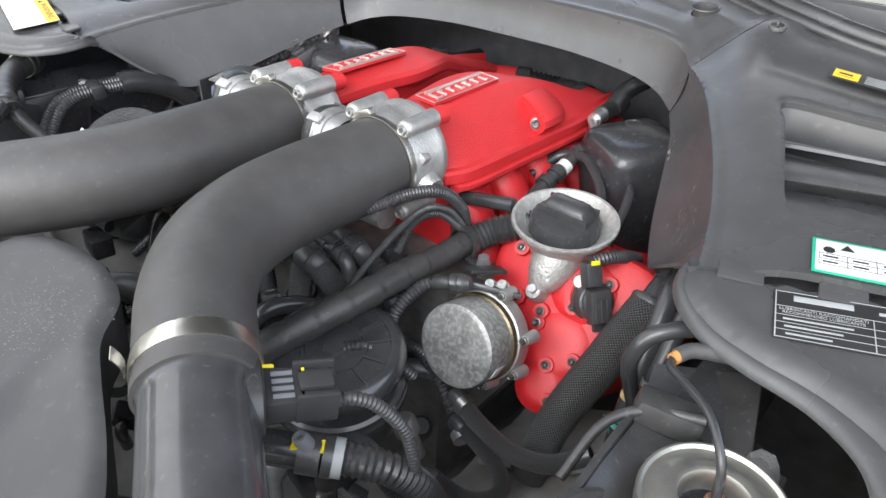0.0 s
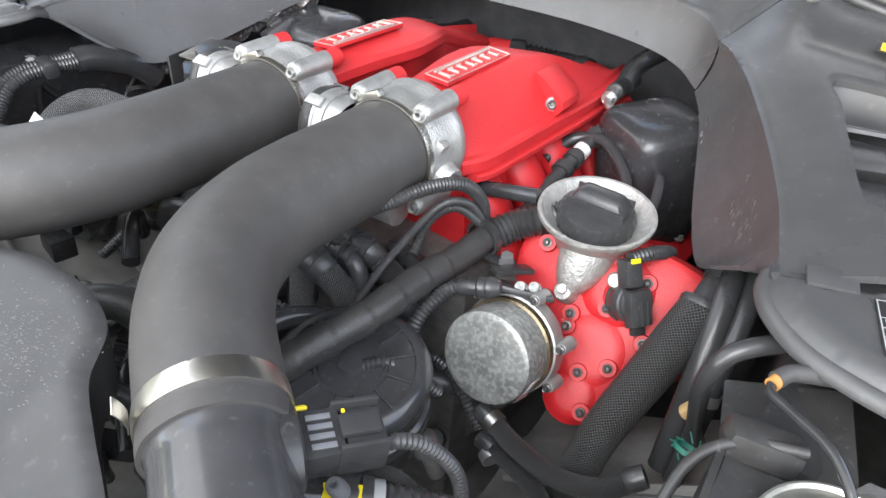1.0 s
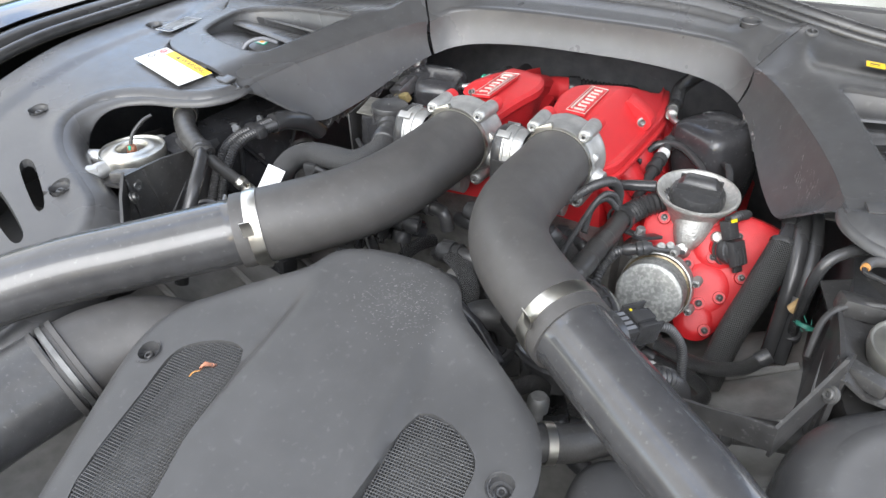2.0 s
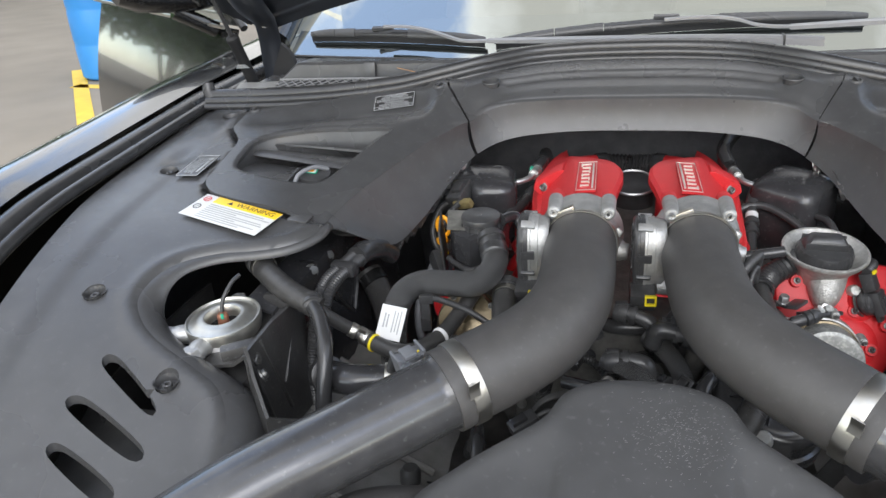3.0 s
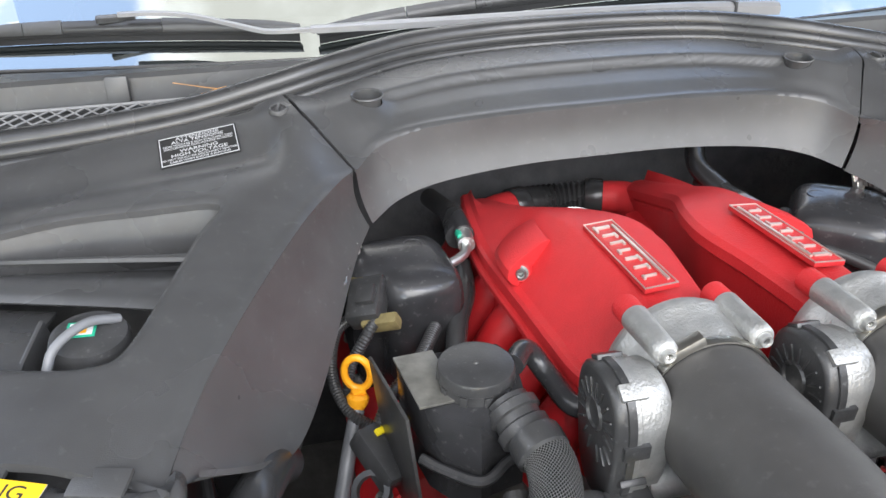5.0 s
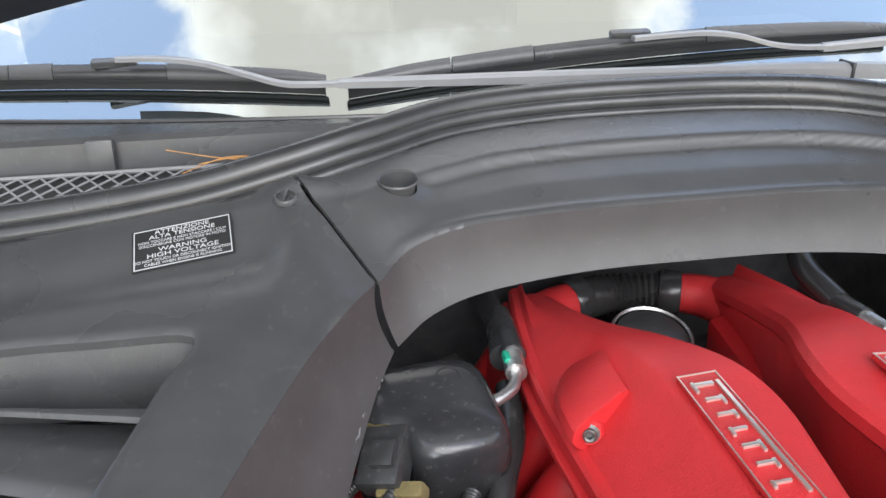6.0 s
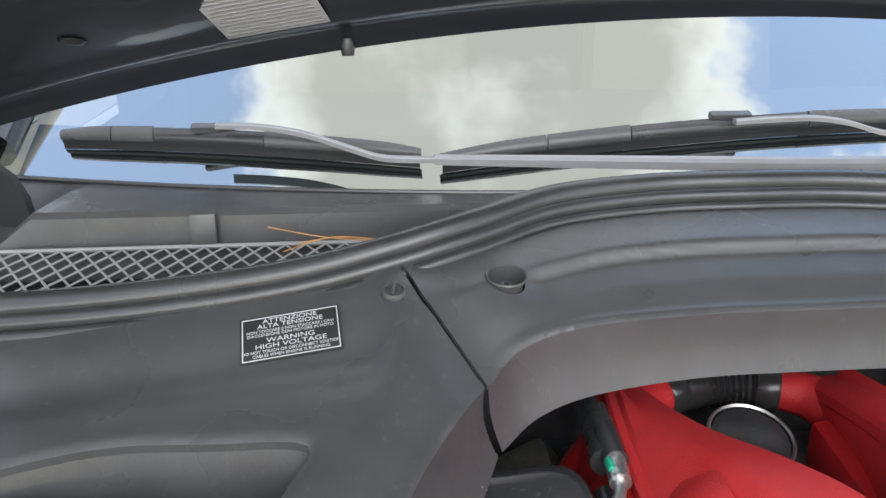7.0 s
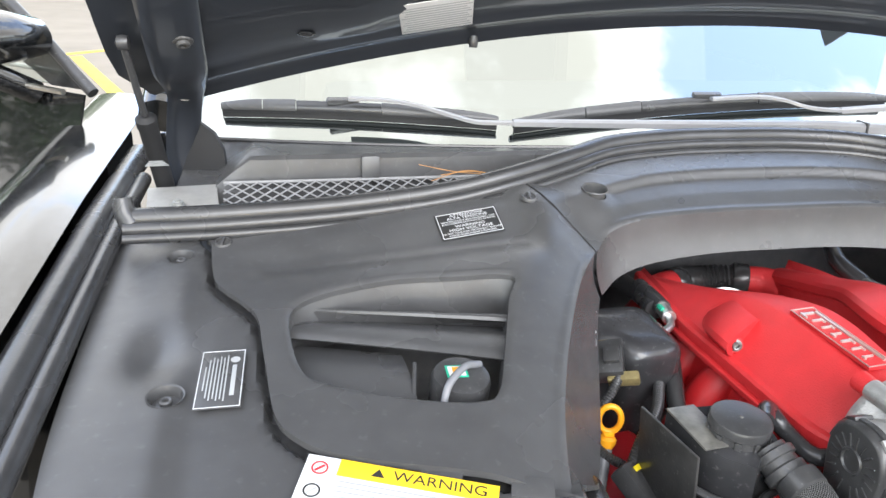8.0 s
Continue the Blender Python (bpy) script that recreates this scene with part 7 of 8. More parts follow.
loft(bm, [[(0.461, -0.317, 0.889 - h), (0.466, -0.295, 0.884 - h), (0.472, -0.27, 0.868 - h)] for h in (0, 0.008, 0.055)])
part("end_web", thicken(bm, 0.004), TOWER, br)
bolt(br, (0.452, -0.335, 0.858), (-0.7, -0.6, 0.4), 0.006, DARK)
low = thing("coolant_pipe", (0.40, -0.285, 0.73), "black rubber pipe below the tower bracket", "pipe")
tube("sleeve", [(0.325, -0.315, 0.735), (0.37, -0.293, 0.745), (0.436, -0.278, 0.746), (0.52, -0.262, 0.735)], 0.0165, RUBBER, low, sides=20)
turned("collar", [(0.016, -0.007), (0.019, -0.006), (0.019, 0.006), (0.016, 0.007)], BLACK, low, (0.372, -0.2925, 0.7452), (1, 0.3, 0.05), 24)
near = thing("tower_bracket", (-0.44, -0.34, 0.75), "black folded bracket in front of damper tower", "bracket")
bm = bmesh.new()
loft(bm, [[(-0.458, -0.322, 0.880 - h), (-0.438, -0.350, 0.856 - h), (-0.416, -0.375, 0.822 - h)] for h in (0, 0.006, 0.060)])
part("side_web", thicken(bm, 0.004), TOWER, near)
bm = bmesh.new()
loft(bm, [[(-0.416, -0.375, 0.822 - h), (-0.385, -0.362, 0.812 - h), (-0.352, -0.350, 0.800 - h)] for h in (0, 0.006, 0.050)])
part("front_web", thicken(bm, 0.004), TOWER, near)
bolt(near, (-0.436, -0.326, 0.848), (0.75, 0.5, 0.4), 0.006, BOLT)
tube("rib", [(0.432, -0.25, 0.835), (0.440, -0.21, 0.862), (0.462, -0.185, 0.872), (0.50, -0.170, 0.874)], 0.004, TOWER, br, sides=12)
part("putty", block(bmesh.new(), at_turn((0.418, -0.088, 0.80), 0, 40, 20), (0.010, 0.012, 0.020), 0.004), PUTTY, br, "dab of dried brown putty")
tie = thing("cable_tie", (0.40, -0.17, 0.78), "frayed green plastic tie round a hose", "cable tie")
turned("band", [(0.009, -0.002), (0.0105, -0.002), (0.0105, 0.002), (0.009, 0.002), (0.009, -0.002)], TEAL, tie, (0.430, -0.143, 0.808), (0.2, 0.5, 1), 20)
for k in range(9):
    a = 2 * math.pi * k / 9
    tube("bristle", [(0.430 + 0.009 * math.cos(a), -0.143 + 0.009 * math.sin(a), 0.808), (0.430 + 0.0135 * math.cos(a + 0.4), -0.143 + 0.0135 * math.sin(a + 0.4), 0.811 + 0.003 * (k % 3 - 1))], 0.0006, TEAL, tie, sides=5)

# dark clutter: brackets, plugs and pipes low in the bay
rnd = random.Random(7)
for k in range(46):
    s = -1 if k % 2 else 1
    x, y, z = s * rnd.uniform(0.02, 0.40), rnd.uniform(-0.33, -0.06), rnd.uniform(0.58, 0.72)
    if k % 3 == 0:
        tagged(tube("loom", [(x, y, z), (x + rnd.uniform(-0.07, 0.07), y + rnd.uniform(-0.05, 0.05), z + rnd.uniform(-0.01, 0.05)), (x + rnd.uniform(-0.14, 0.14), y + rnd.uniform(-0.1, 0.1), z + rnd.uniform(-0.05, 0.03))], rnd.uniform(0.006, 0.014), (BLACK, SEAL, BRAID)[k // 3 % 3], sides=12), "dark wiring loom low in the bay", "wiring loom", "wiring looms")
    elif k % 3 == 1:
        tagged(boxed("relay", (x, y, z), (rnd.uniform(0.02, 0.05), rnd.uniform(0.02, 0.05), rnd.uniform(0.015, 0.04)), (BLACK, GLOSSY)[k % 2], turn=(rnd.uniform(-30, 30), rnd.uniform(-30, 30), rnd.uniform(0, 90)), bevel=0.004), "black plastic relay block on the engine front", "relay", "relay blocks")
    else:
        tagged(turned("valve", [(0, 0.012), (0.010, 0.012), (0.014, 0.006), (0.014, -0.01), (0.009, -0.012), (0.009, -0.05), (0, -0.05)], (DARK, ALU)[k % 4 == 0], None, (x, y, z), (rnd.uniform(-0.6, 0.6), rnd.uniform(-0.8, 0.2), 1), 18), "small dark metal valve on the engine front", "valve", "valves")
for x, y, z, r in ((0.06, -0.18, 0.70, 0.07), (-0.08, -0.19, 0.69, 0.06)):
    tagged(turned("pulley", [(0, 0.012), (r * 0.4, 0.012), (r * 0.5, 0.004), (r * 0.85, 0.004), (r, 0.010), (r, 0.006), (r * 0.94, 0.002), (r, -0.002), (r * 0.94, -0.006), (r, -0.012), (0, -0.012)], DARK, None, (x, y, z), (0, -1, 0.1), 40), "dark grooved drive pulley on engine front", "pulley", "pulleys")


# bracket with two bolts, round connector, and pipe joints by the oil filler
hb = thing("pipe_bracket", (0.235, -0.045, 0.80), "black steel pipe bracket with two zinc bolts", "bracket")
part("plate", block(bmesh.new(), at_turn((0.242, -0.046, 0.812), -22, 8, 28), (0.052, 0.030, 0.006), 0.002), BLACK, hb)
part("arm", block(bmesh.new(), at_turn((0.216, -0.026, 0.814), -10, -10, -30), (0.018, 0.044, 0.005), 0.002), BLACK, hb)
for x, y, z in ((0.240, -0.053, 0.818), (0.251, -0.047, 0.819)):
    turned("bolt", [(0, 0.006), (0.0048, 0.006), (0.0054, 0.005), (0.0054, 0.0), (0.0068, -0.0005), (0.0068, -0.002), (0, -0.002)], ZINC, hb, (x, y, z), (0.1, -0.65, 0.75), 12)
cn = thing("round_connector", (0.212, -0.088, 0.80), "black round wiring connector with ribbed collar", "connector")
ca = Vector((0.80, 0.30, 0.18)).normalized()
turned("collar", [(0, 0.020), (0.007, 0.020), (0.0085, 0.015), (0.010, 0.013), (0.010, 0.008), (0.009, 0.007), (0.010, 0.005), (0.010, 0.0), (0.008, -0.002), (0.008, -0.016), (0.006, -0.020), (0, -0.020)], BLACK, cn, (0.214, -0.086, 0.825), ca, 24)
tube("lead", [tuple(Vector((0.214, -0.086, 0.825)) - ca * 0.022), (0.186, -0.106, 0.815), (0.176, -0.130, 0.79), (0.18, -0.15, 0.74)], 0.006, BLACK, cn, ribs=0.0012, pitch=0.004, sides=12)
vp = thing("vent_pipe", (0.186, 0.19, 0.84), "black vent pipe with white ring and couplings", "pipe")
tube("pipe", [(0.172, 0.075, 0.812), (0.176, 0.110, 0.828), (0.182, 0.160, 0.848), (0.190, 0.225, 0.872), (0.205, 0.270, 0.885)], 0.0085, BLACK, vp, sides=16)
for (x, y, z), r, m_ in (((0.1855, 0.184, 0.857), 0.0100, WHITE), ((0.1835, 0.170, 0.852), 0.0118, BLACK), ((0.1805, 0.150, 0.844), 0.0125, BLACK), ((0.1885, 0.210, 0.867), 0.0120, BLACK)):
    turned("ring", [(r * 0.7, -0.005), (r, -0.005), (r, 0.005), (r * 0.7, 0.005)], m_, vp, (x, y, z), (0.1, 0.85, 0.36), 20)
tagged(tube("vacuum_hose", [(0.150, 0.165, 0.842), (0.168, 0.200, 0.862), (0.205, 0.200, 0.870), (0.245, 0.165, 0.858), (0.268, 0.130, 0.842)], 0.0070, SEAL, sides=14), "black bent vacuum hose behind the oil filler", "hose")
tagged(tube("vacuum_hose", [(0.275, 0.185, 0.862), (0.290, 0.150, 0.866), (0.298, 0.115, 0.850), (0.296, 0.090, 0.82)], 0.0060, SEAL, sides=14), "grey bent hose end by the heat shield", "hose")

# holder for the pair of conduits, thick hose below it
hold = thing("conduit_holder", (-0.41, -0.08, 0.85), "black plastic holder clasping two conduits", "holder")
part("clasp", block(bmesh.new(), at_turn((-0.412, -0.087, 0.872), 8, 0, -14), (0.040, 0.018, 0.020), 0.006), BLACK, hold)
tube("sleeve", [(-0.382, 0.045, 0.835), (-0.388, 0.015, 0.858), (-0.398, -0.030, 0.874), (-0.403, -0.055, 0.875)], 0.0165, SEAL, hold, sides=18)
fat = thing("thick_hose", (-0.37, -0.02, 0.70), "thick matt black hose with woven lower end", "hose")
tube("sleeve", [(-0.425, 0.050, 0.800), (-0.412, 0.040, 0.785), (-0.392, 0.015, 0.765), (-0.365, -0.035, 0.742), (-0.345, -0.075, 0.72)], 0.021, RUBBER, fat, sides=22)
tube("woven_end", [(-0.345, -0.075, 0.720), (-0.332, -0.100, 0.705), (-0.320, -0.12, 0.68)], 0.0205, BRAID_GREY, fat, sides=22)
turned("collar", [(0.019, -0.010), (0.023, -0.009), (0.0235, 0.009), (0.019, 0.010)], BRAID, fat, (-0.414, 0.042, 0.788), (0.6, -0.5, -0.6), 24)
for x, y, z, r in ((-0.462, -0.020, 0.86, 0.010), (-0.468, -0.075, 0.86, 0.011)):
    tagged(turned("rail_bolt", [(0, 0.006), (r * 0.6, 0.006), (r * 0.65, 0.001), (r, 0.0), (r, -0.003), (0, -0.003)], BOLT, None, (x, y, z), (0.7, -0.5, 0.5), 12), "dull bolt on the inner rail", "bolt", "rail bolts")

leaf = thing("dead_leaf", (-0.129, -0.53, 0.80), "small curled rust-brown dead leaf on the inlet mesh", "leaf")
bm = bmesh.new()
rows = []
for f in np.linspace(0, 1, 9):
    w = 0.0030 * math.sin(f * math.pi) ** 0.7 * (1 + 0.35 * math.sin(f * 19)) + 0.0006
    c = Vector((-0.137 + 0.013 * f, -0.537 + 0.012 * f, 0.806 + 0.005 * f + 0.003 * math.sin(f * 5)))
    rows.append([c + Vector((-0.7 * w, 0.7 * w, 0.003)), c, c + Vector((0.7 * w, -0.7 * w, 0.0035))])
loft(bm, rows)
part("blade", thicken(bm, 0.0004), COPPER, leaf)
tube("stalk", [tuple(rows[0][1]), (-0.141, -0.542, 0.806), (-0.143, -0.547, 0.803)], 0.0006, STRAW, leaf, sides=6)

# black inner rail beside the conduits, with pressed ribs
rail_sheet = thing("inner_rail", (-0.47, -0.09, 0.62), "glossy black inner body rail with pressed ribs", "body rail")
bm = bmesh.new()
loft(bm, [[(-0.505, 0.10, 0.885), (-0.505, -0.02, 0.880), (-0.520, -0.20, 0.870)], [(-0.458, 0.09, 0.872), (-0.462, -0.03, 0.868), (-0.478, -0.20, 0.858)], [(-0.448, 0.085, 0.850), (-0.454, -0.03, 0.846), (-0.470, -0.20, 0.838)], [(-0.435, 0.07, 0.74), (-0.440, -0.04, 0.74), (-0.458, -0.20, 0.73)], [(-0.43, 0.06, 0.60), (-0.435, -0.05, 0.60), (-0.455, -0.20, 0.60)]])
part("rail_sheet", thicken(bm, 0.003), GLOSSY, rail_sheet)
for a, b in (((-0.446, 0.075, 0.838), (-0.437, 0.000, 0.755)), ((-0.453, -0.075, 0.835), (-0.437, -0.005, 0.755)), ((-0.464, -0.17, 0.83), (-0.445, -0.10, 0.745)), ((-0.453, -0.080, 0.835), (-0.445, -0.095, 0.745))):
    tube("rib", [a, tuple((Vector(a) + Vector(b)) / 2 + Vector((0.001, 0, 0))), b], 0.0042, GLOSSY, rail_sheet, sides=8)
for y, z in ((0.045, 0.80), (-0.04, 0.80), (-0.135, 0.80)):
    turned("rail_stud", [(0, 0.007), (0.004, 0.007), (0.0044, 0.002), (0.0078, 0.001), (0.0078, -0.002), (0, -0.002)], BOLT, rail_sheet, (-0.445 + 0.09 * min(0, y), y, z), (1, 0, 0.1), 12)

# scuffs on the passenger-side arch
rnd = random.Random(11)
bm = bmesh.new()
for k in range(46):
    f = rnd.gauss(0.42, 0.10)
    y = 0.03 + rnd.gauss(0, 0.035)
    x_top, z_top = np.interp(-y, [-p[1] for p in arch_top], [p[0] for p in arch_top]), np.interp(-y, [-p[1] for p in arch_top], [p[2] for p in arch_top])
    x_low, z_low = np.interp(-y, [-p[1] for p in arch_low], [p[0] for p in arch_low]), np.interp(-y, [-p[1] for p in arch_low], [p[2] for p in arch_low])
    g = min(0.9, max(0.0, f))
    c = Vector((x_top + (x_low - x_top) * g + 0.0005, y, z_top + (z_low - z_top) * g)) + Vector((-0.001, -0.0006, 0.0006))
    u = (Vector((x_low - x_top, 0.01, z_low - z_top)).normalized() * 0.6 + Vector((0.3, -0.75, -0.12)) * rnd.uniform(0.6, 1.2)).normalized()
    v = Vector((-0.82, -0.37, 0.43)).cross(u).normalized()
    ln, w = rnd.uniform(0.0008, 0.004), rnd.uniform(0.0001, 0.0003)
    bm.faces.new([bm.verts.new(c + u * a + v * b) for a, b in ((-ln, -w), (ln, -w * 0.3), (ln, w * 0.3), (-ln, w))])
tagged(part("scuff_marks", bm, FLECK), "pale scuffs on the side engine cover", "scuffs", kind="stuff")

# parts nearer the surface between and beside the intake hoses
rnd = random.Random(23)
for k in range(40):
    s = 1 if k % 5 < 3 else -1
    x, y, z = s * rnd.uniform(0.015, 0.165 if s > 0 else 0.20), rnd.uniform(-0.29, -0.03), rnd.uniform(0.70, 0.785)
    d = Vector((rnd.uniform(-1, 1), rnd.uniform(-1, 1), rnd.uniform(-0.25, 0.25))).normalized()
    c = Vector((x, y, z))
    if k % 4 == 0:
        tagged(tube("conduit", [tuple(c), tuple(c + d * 0.045 + Vector((0, 0, 0.012))), tuple(c + d * 0.09 - Vector((0, 0, 0.02)))], 0.0055, BLACK, ribs=0.0013, pitch=0.0042, sides=12), "black corrugated wiring conduit", "conduit", "wiring conduits")
    elif k % 4 == 1:
        item = thing("wiring_plug", c, "black wiring plug with ribbed latch on engine front", "plug", "wiring plugs")
        m = Matrix.Translation(c) @ axes(d, (0, 0, 1))
        part("shell", block(bmesh.new(), m, (0.022, 0.018, 0.036), 0.003), BLACK, item)
        part("latch", block(bmesh.new(), m @ Matrix.Translation((0, 0.011, 0.004)), (0.012, 0.006, 0.020), 0.0015), GLOSSY, item)
        tube("lead", [tuple(m @ Vector((0, 0, -0.018))), tuple(m @ Vector((0.004, 0, -0.035))), tuple(m @ Vector((0.01, 0, -0.05)) - Vector((0, 0, 0.03)))], 0.004, BLACK, item, sides=10)
    elif k % 4 == 2:
        tagged(turned("valve", [(0, 0.012), (0.008, 0.012), (0.0105, 0.008), (0.0105, 0.0), (0.007, -0.002), (0.007, -0.03), (0, -0.03)], (ALU, DARK, CAST_ROUGH)[k % 3], None, c, (d.x * 0.5, -0.5, 0.8), 18), "small cast metal valve on the engine front", "valve", "valves")
    else:
        tagged(tube("small_hose", [tuple(c), tuple(c + d * 0.04 + Vector((0, 0, 0.010))), tuple(c + d * 0.075), tuple(c + d * 0.10 - Vector((0, 0, 0.04)))], rnd.uniform(0.007, 0.011), (BRAID, SEAL, GLOSSY)[k % 3], sides=16), "short black hose on the engine front", "hose", "short hoses")


# ---- cowl tray, windscreen, wipers ----
def screen_base(x):
    return 0.575 + 0.18 * x * x


tray = thing("cowl_tray", (0, 0.5, 0.95), "dark grey plastic cowl tray below the windscreen", "cowl tray")
bm = bmesh.new()
rows = []
for x in np.linspace(-0.80, 0.80, 65):
    ramp = float(smoothstep(0.752, 0.700, abs(x)))
    yr = float(np.interp(x, [p.x for p in rubber_pts], [p.y for p in rubber_pts]))
    yw = max(yr + 0.012, 0.507 + 0.008 * x * x)
    yb = screen_base(x)
    rows.append([(x, yy, 1.010 + (zz - 1.010) * ramp if zz > 1.010 and i < 5 else zz) for i, (yy, zz) in enumerate(((yw - 0.002, 0.985), (yw, 1.020), (yw + 0.004, 1.048), (yw + 0.010, 1.0530), (yw + 0.6 * (yb + 0.02 - yw), 1.0440), (yb + 0.024, 1.0315)))])
loft(bm, rows)
part("shelf", bm, COVER, tray)
for s in (-1, 1):
    boxed("rib", (s * 0.535, 0.505, 1.035), (0.026, 0.012, 0.036), COVER, tray, (-8, 0, 0), 0.003)
    # diamond mesh over the air inlet; the well's shade is painted as near-black floor
    frame_pts = [(0.345, 0.500), (0.36, 0.436), (0.45, 0.412), (0.58, 0.404), (0.73, 0.402), (0.735, 0.500)]
    area = np.array(frame_pts)
    bm = bmesh.new()
    for sign in (-1, 1):
        for k in range(-30, 45):
            t = np.linspace(0, 0.30, 160)
            line = np.stack([0.30 + 0.0195 * k + t * 0.60 * sign, 0.395 + t * 0.78], -1)
            ins = line[within(line, area)]
            if len(ins) > 2:
                za, zb = (1.009 + 0.13 * (p[1] - 0.40) for p in (ins[0], ins[-1]))
                sweep(bm, [(s * ins[0][0], ins[0][1], za), (s * ins[-1][0], ins[-1][1], zb)], 0.0013, 4, 1, cap=False)
    sweep(bm, [(s * x, 0.4985, 1.0218) for x in np.linspace(0.35, 0.735, 9)], 0.0025, 6, 1, cap=False)
    part("inlet_mesh", bm, MESHGREY, tray, "diamond-pattern plastic inlet mesh")
    boxed("inlet_floor", (s * 0.55, 0.455, 0.935), (0.42, 0.12, 0.006), DASH, tray)
    # end bracket by the hinge
    part("end_plate", block(bmesh.new(), at_turn((s * 0.785, 0.462, 1.003), 8, 0, -s * 6), (0.090, 0.115, 0.006), 0.003), GALV if s < 0 else COVER, tray, "light grey bracket plate")
    bolt(tray, (s * 0.790, 0.455, 1.009), (0, -0.1, 1), 0.0065, ZINC, "screw")

# dry pine needles on the tray
needles = thing("dry_twig", (-0.36, 0.478, 1.02), "dry brown pine needles lying on the cowl mesh", "twig")
for k, (x, y, z) in enumerate(((-0.47, 0.485, 1.045), (-0.44, 0.475, 1.032), (-0.455, 0.468, 1.026))):
    tube("needle", [(-0.365, 0.478 + 0.003 * k, 1.030), ((-0.365 + x) / 2, y - 0.002, 1.034 + 0.003 * k), (x, y, z)], 0.00055, STRAW, needles, sides=6)

screen = thing("windscreen", (0, 0.7, 1.04), "raked solar-glass windscreen reflecting clouds", "windscreen")
bm = bmesh.new()
rows = []
for v in np.linspace(0, 0.95, 16):
    row = []
    for x in np.linspace(-0.83, 0.83, 41):
        xx = x * (1 - 0.06 * v)
        row.append((xx, screen_base(xx) + 0.025 + v * math.cos(radians(27)), 1.035 + v * math.sin(radians(27)) - 0.03 * v * v))
    rows.append(row)
loft(bm, rows)
pane = part("pane", bm, GLASS, screen)
pane.visible_shadow = False
bm = bmesh.new()
sweep(bm, [(x, screen_base(x) + 0.022, 1.034) for x in np.linspace(-0.80, 0.80, 25)], 0.0030, 8, 2)
part("edge_trim", bm, SEAL, screen)
bm = bmesh.new()
rows = []
for v in np.linspace(0.0, 0.10, 4):
    rows.append([(x, screen_base(x) + 0.028 + v * math.cos(radians(27)), 1.031 + v * math.sin(radians(27))) for x in np.linspace(-0.80, 0.80, 31)])
loft(bm, rows)
part("frit_band", bm, DASH, screen)
cabin = thing("cabin", (0, 1.5, 1.0), "dark cabin with black dashboard behind windscreen", "car cabin")
boxed("dashboard", (0, 0.90, 1.000), (1.14, 0.40, 0.10), DASHTOP, cabin, (4, 0, 0), bevel=0.03)
boxed("cabin_floor", (0, 1.6, 0.62), (1.55, 1.7, 0.04), DASH, cabin)
boxed("roof", (0, 2.1, 1.53), (1.5, 1.3, 0.05), PAINT, cabin, bevel=0.02)
# unseen rear wall and opaque side panes, added to block sky behind the screen
boxed("rear_blank", (0, 2.72, 1.08), (1.7, 0.05, 1.05), DASH, cabin, bevel=0.02)
boxed("headlining", (0, 2.05, 1.475), (1.52, 1.35, 0.03), DASH, cabin, bevel=0.01)
for s in (-1, 1):
    boxed("door_card", (s * 0.80, 2.10, 0.82), (0.04, 1.15, 0.40), DASH, cabin, (0, 0, 0), 0.02)
    boxed("side_blank", (s * 0.80, 1.85, 1.24), (0.006, 1.45, 0.48), BLANK, cabin, (0, 0, 0), 0.002)
    bm = bmesh.new()
    block(bm, at_turn((s * 0.37, 1.62, 0.98), -14, 0, 0), (0.50, 0.14, 0.62), 0.055, 0.86)
    block(bm, at_turn((s * 0.37, 1.71, 1.345), -10, 0, 0), (0.26, 0.10, 0.16), 0.045)
    part("seat_back", bm, TRIM_BEIGE, cabin, "pale beige leather seat back")
    tube("pillar", [(s * 0.845, 0.75, 1.06), (s * 0.815, 1.15, 1.30), (s * 0.775, 1.52, 1.50)], 0.035, PAINT, cabin, sides=12)
    boxed("side_panel", (s * 0.86, 1.7, 0.75), (0.04, 1.6, 0.5), PAINT, cabin, bevel=0.015)


def on_screen(x, v, lift=0.012):
    return Vector((x, screen_base(x) + 0.025 + v * math.cos(radians(27)), 1.035 + v * math.sin(radians(27)) - 0.03 * v * v + lift))


def on_glass(a, b, f):
    """A point of a blade that runs straight in plan and hugs the curved glass."""
    p = a.lerp(b, f)
    v = (p.y - screen_base(p.x) - 0.025) / math.cos(radians(27))
    return Vector((p.x, p.y, on_screen(p.x, v, 0.0215).z))


BLADE = [(0.0075, -0.007), (0.0085, -0.002), (0.0062, 0.003), (0.0028, 0.0075), (-0.0008, 0.0095), (-0.0035, 0.0085), (-0.0055, 0.003), (-0.007, -0.002), (-0.007, -0.007)]


def blade_stretch(a, b, f0, f1, k0, k1):
    """One moulded stretch of the aero spoiler between two shares of the blade, its height running from k0 to k1."""
    bm = bmesh.new()
    rows = []
    for f in np.linspace(0, 1, 11):
        k = k0 + (k1 - k0) * f
        k *= 0.35 + 0.65 * min(1.0, 10 * (f0 + (f1 - f0) * f) + 0.05, 10 * (1 - f0 - (f1 - f0) * f) + 0.05) ** 0.6
        c = on_glass(a, b, f0 + (f1 - f0) * f)
        rows.append([c + Vector((0, -0.9 * p[0] * (0.6 + 0.4 * k), p[1] * (k if p[1] > 0 else 1))) for p in BLADE])
    vs = loft(bm, rows, closed=True)
    bm.faces.new(vs[0])
    bm.faces.new(vs[-1][::-1])
    return bm


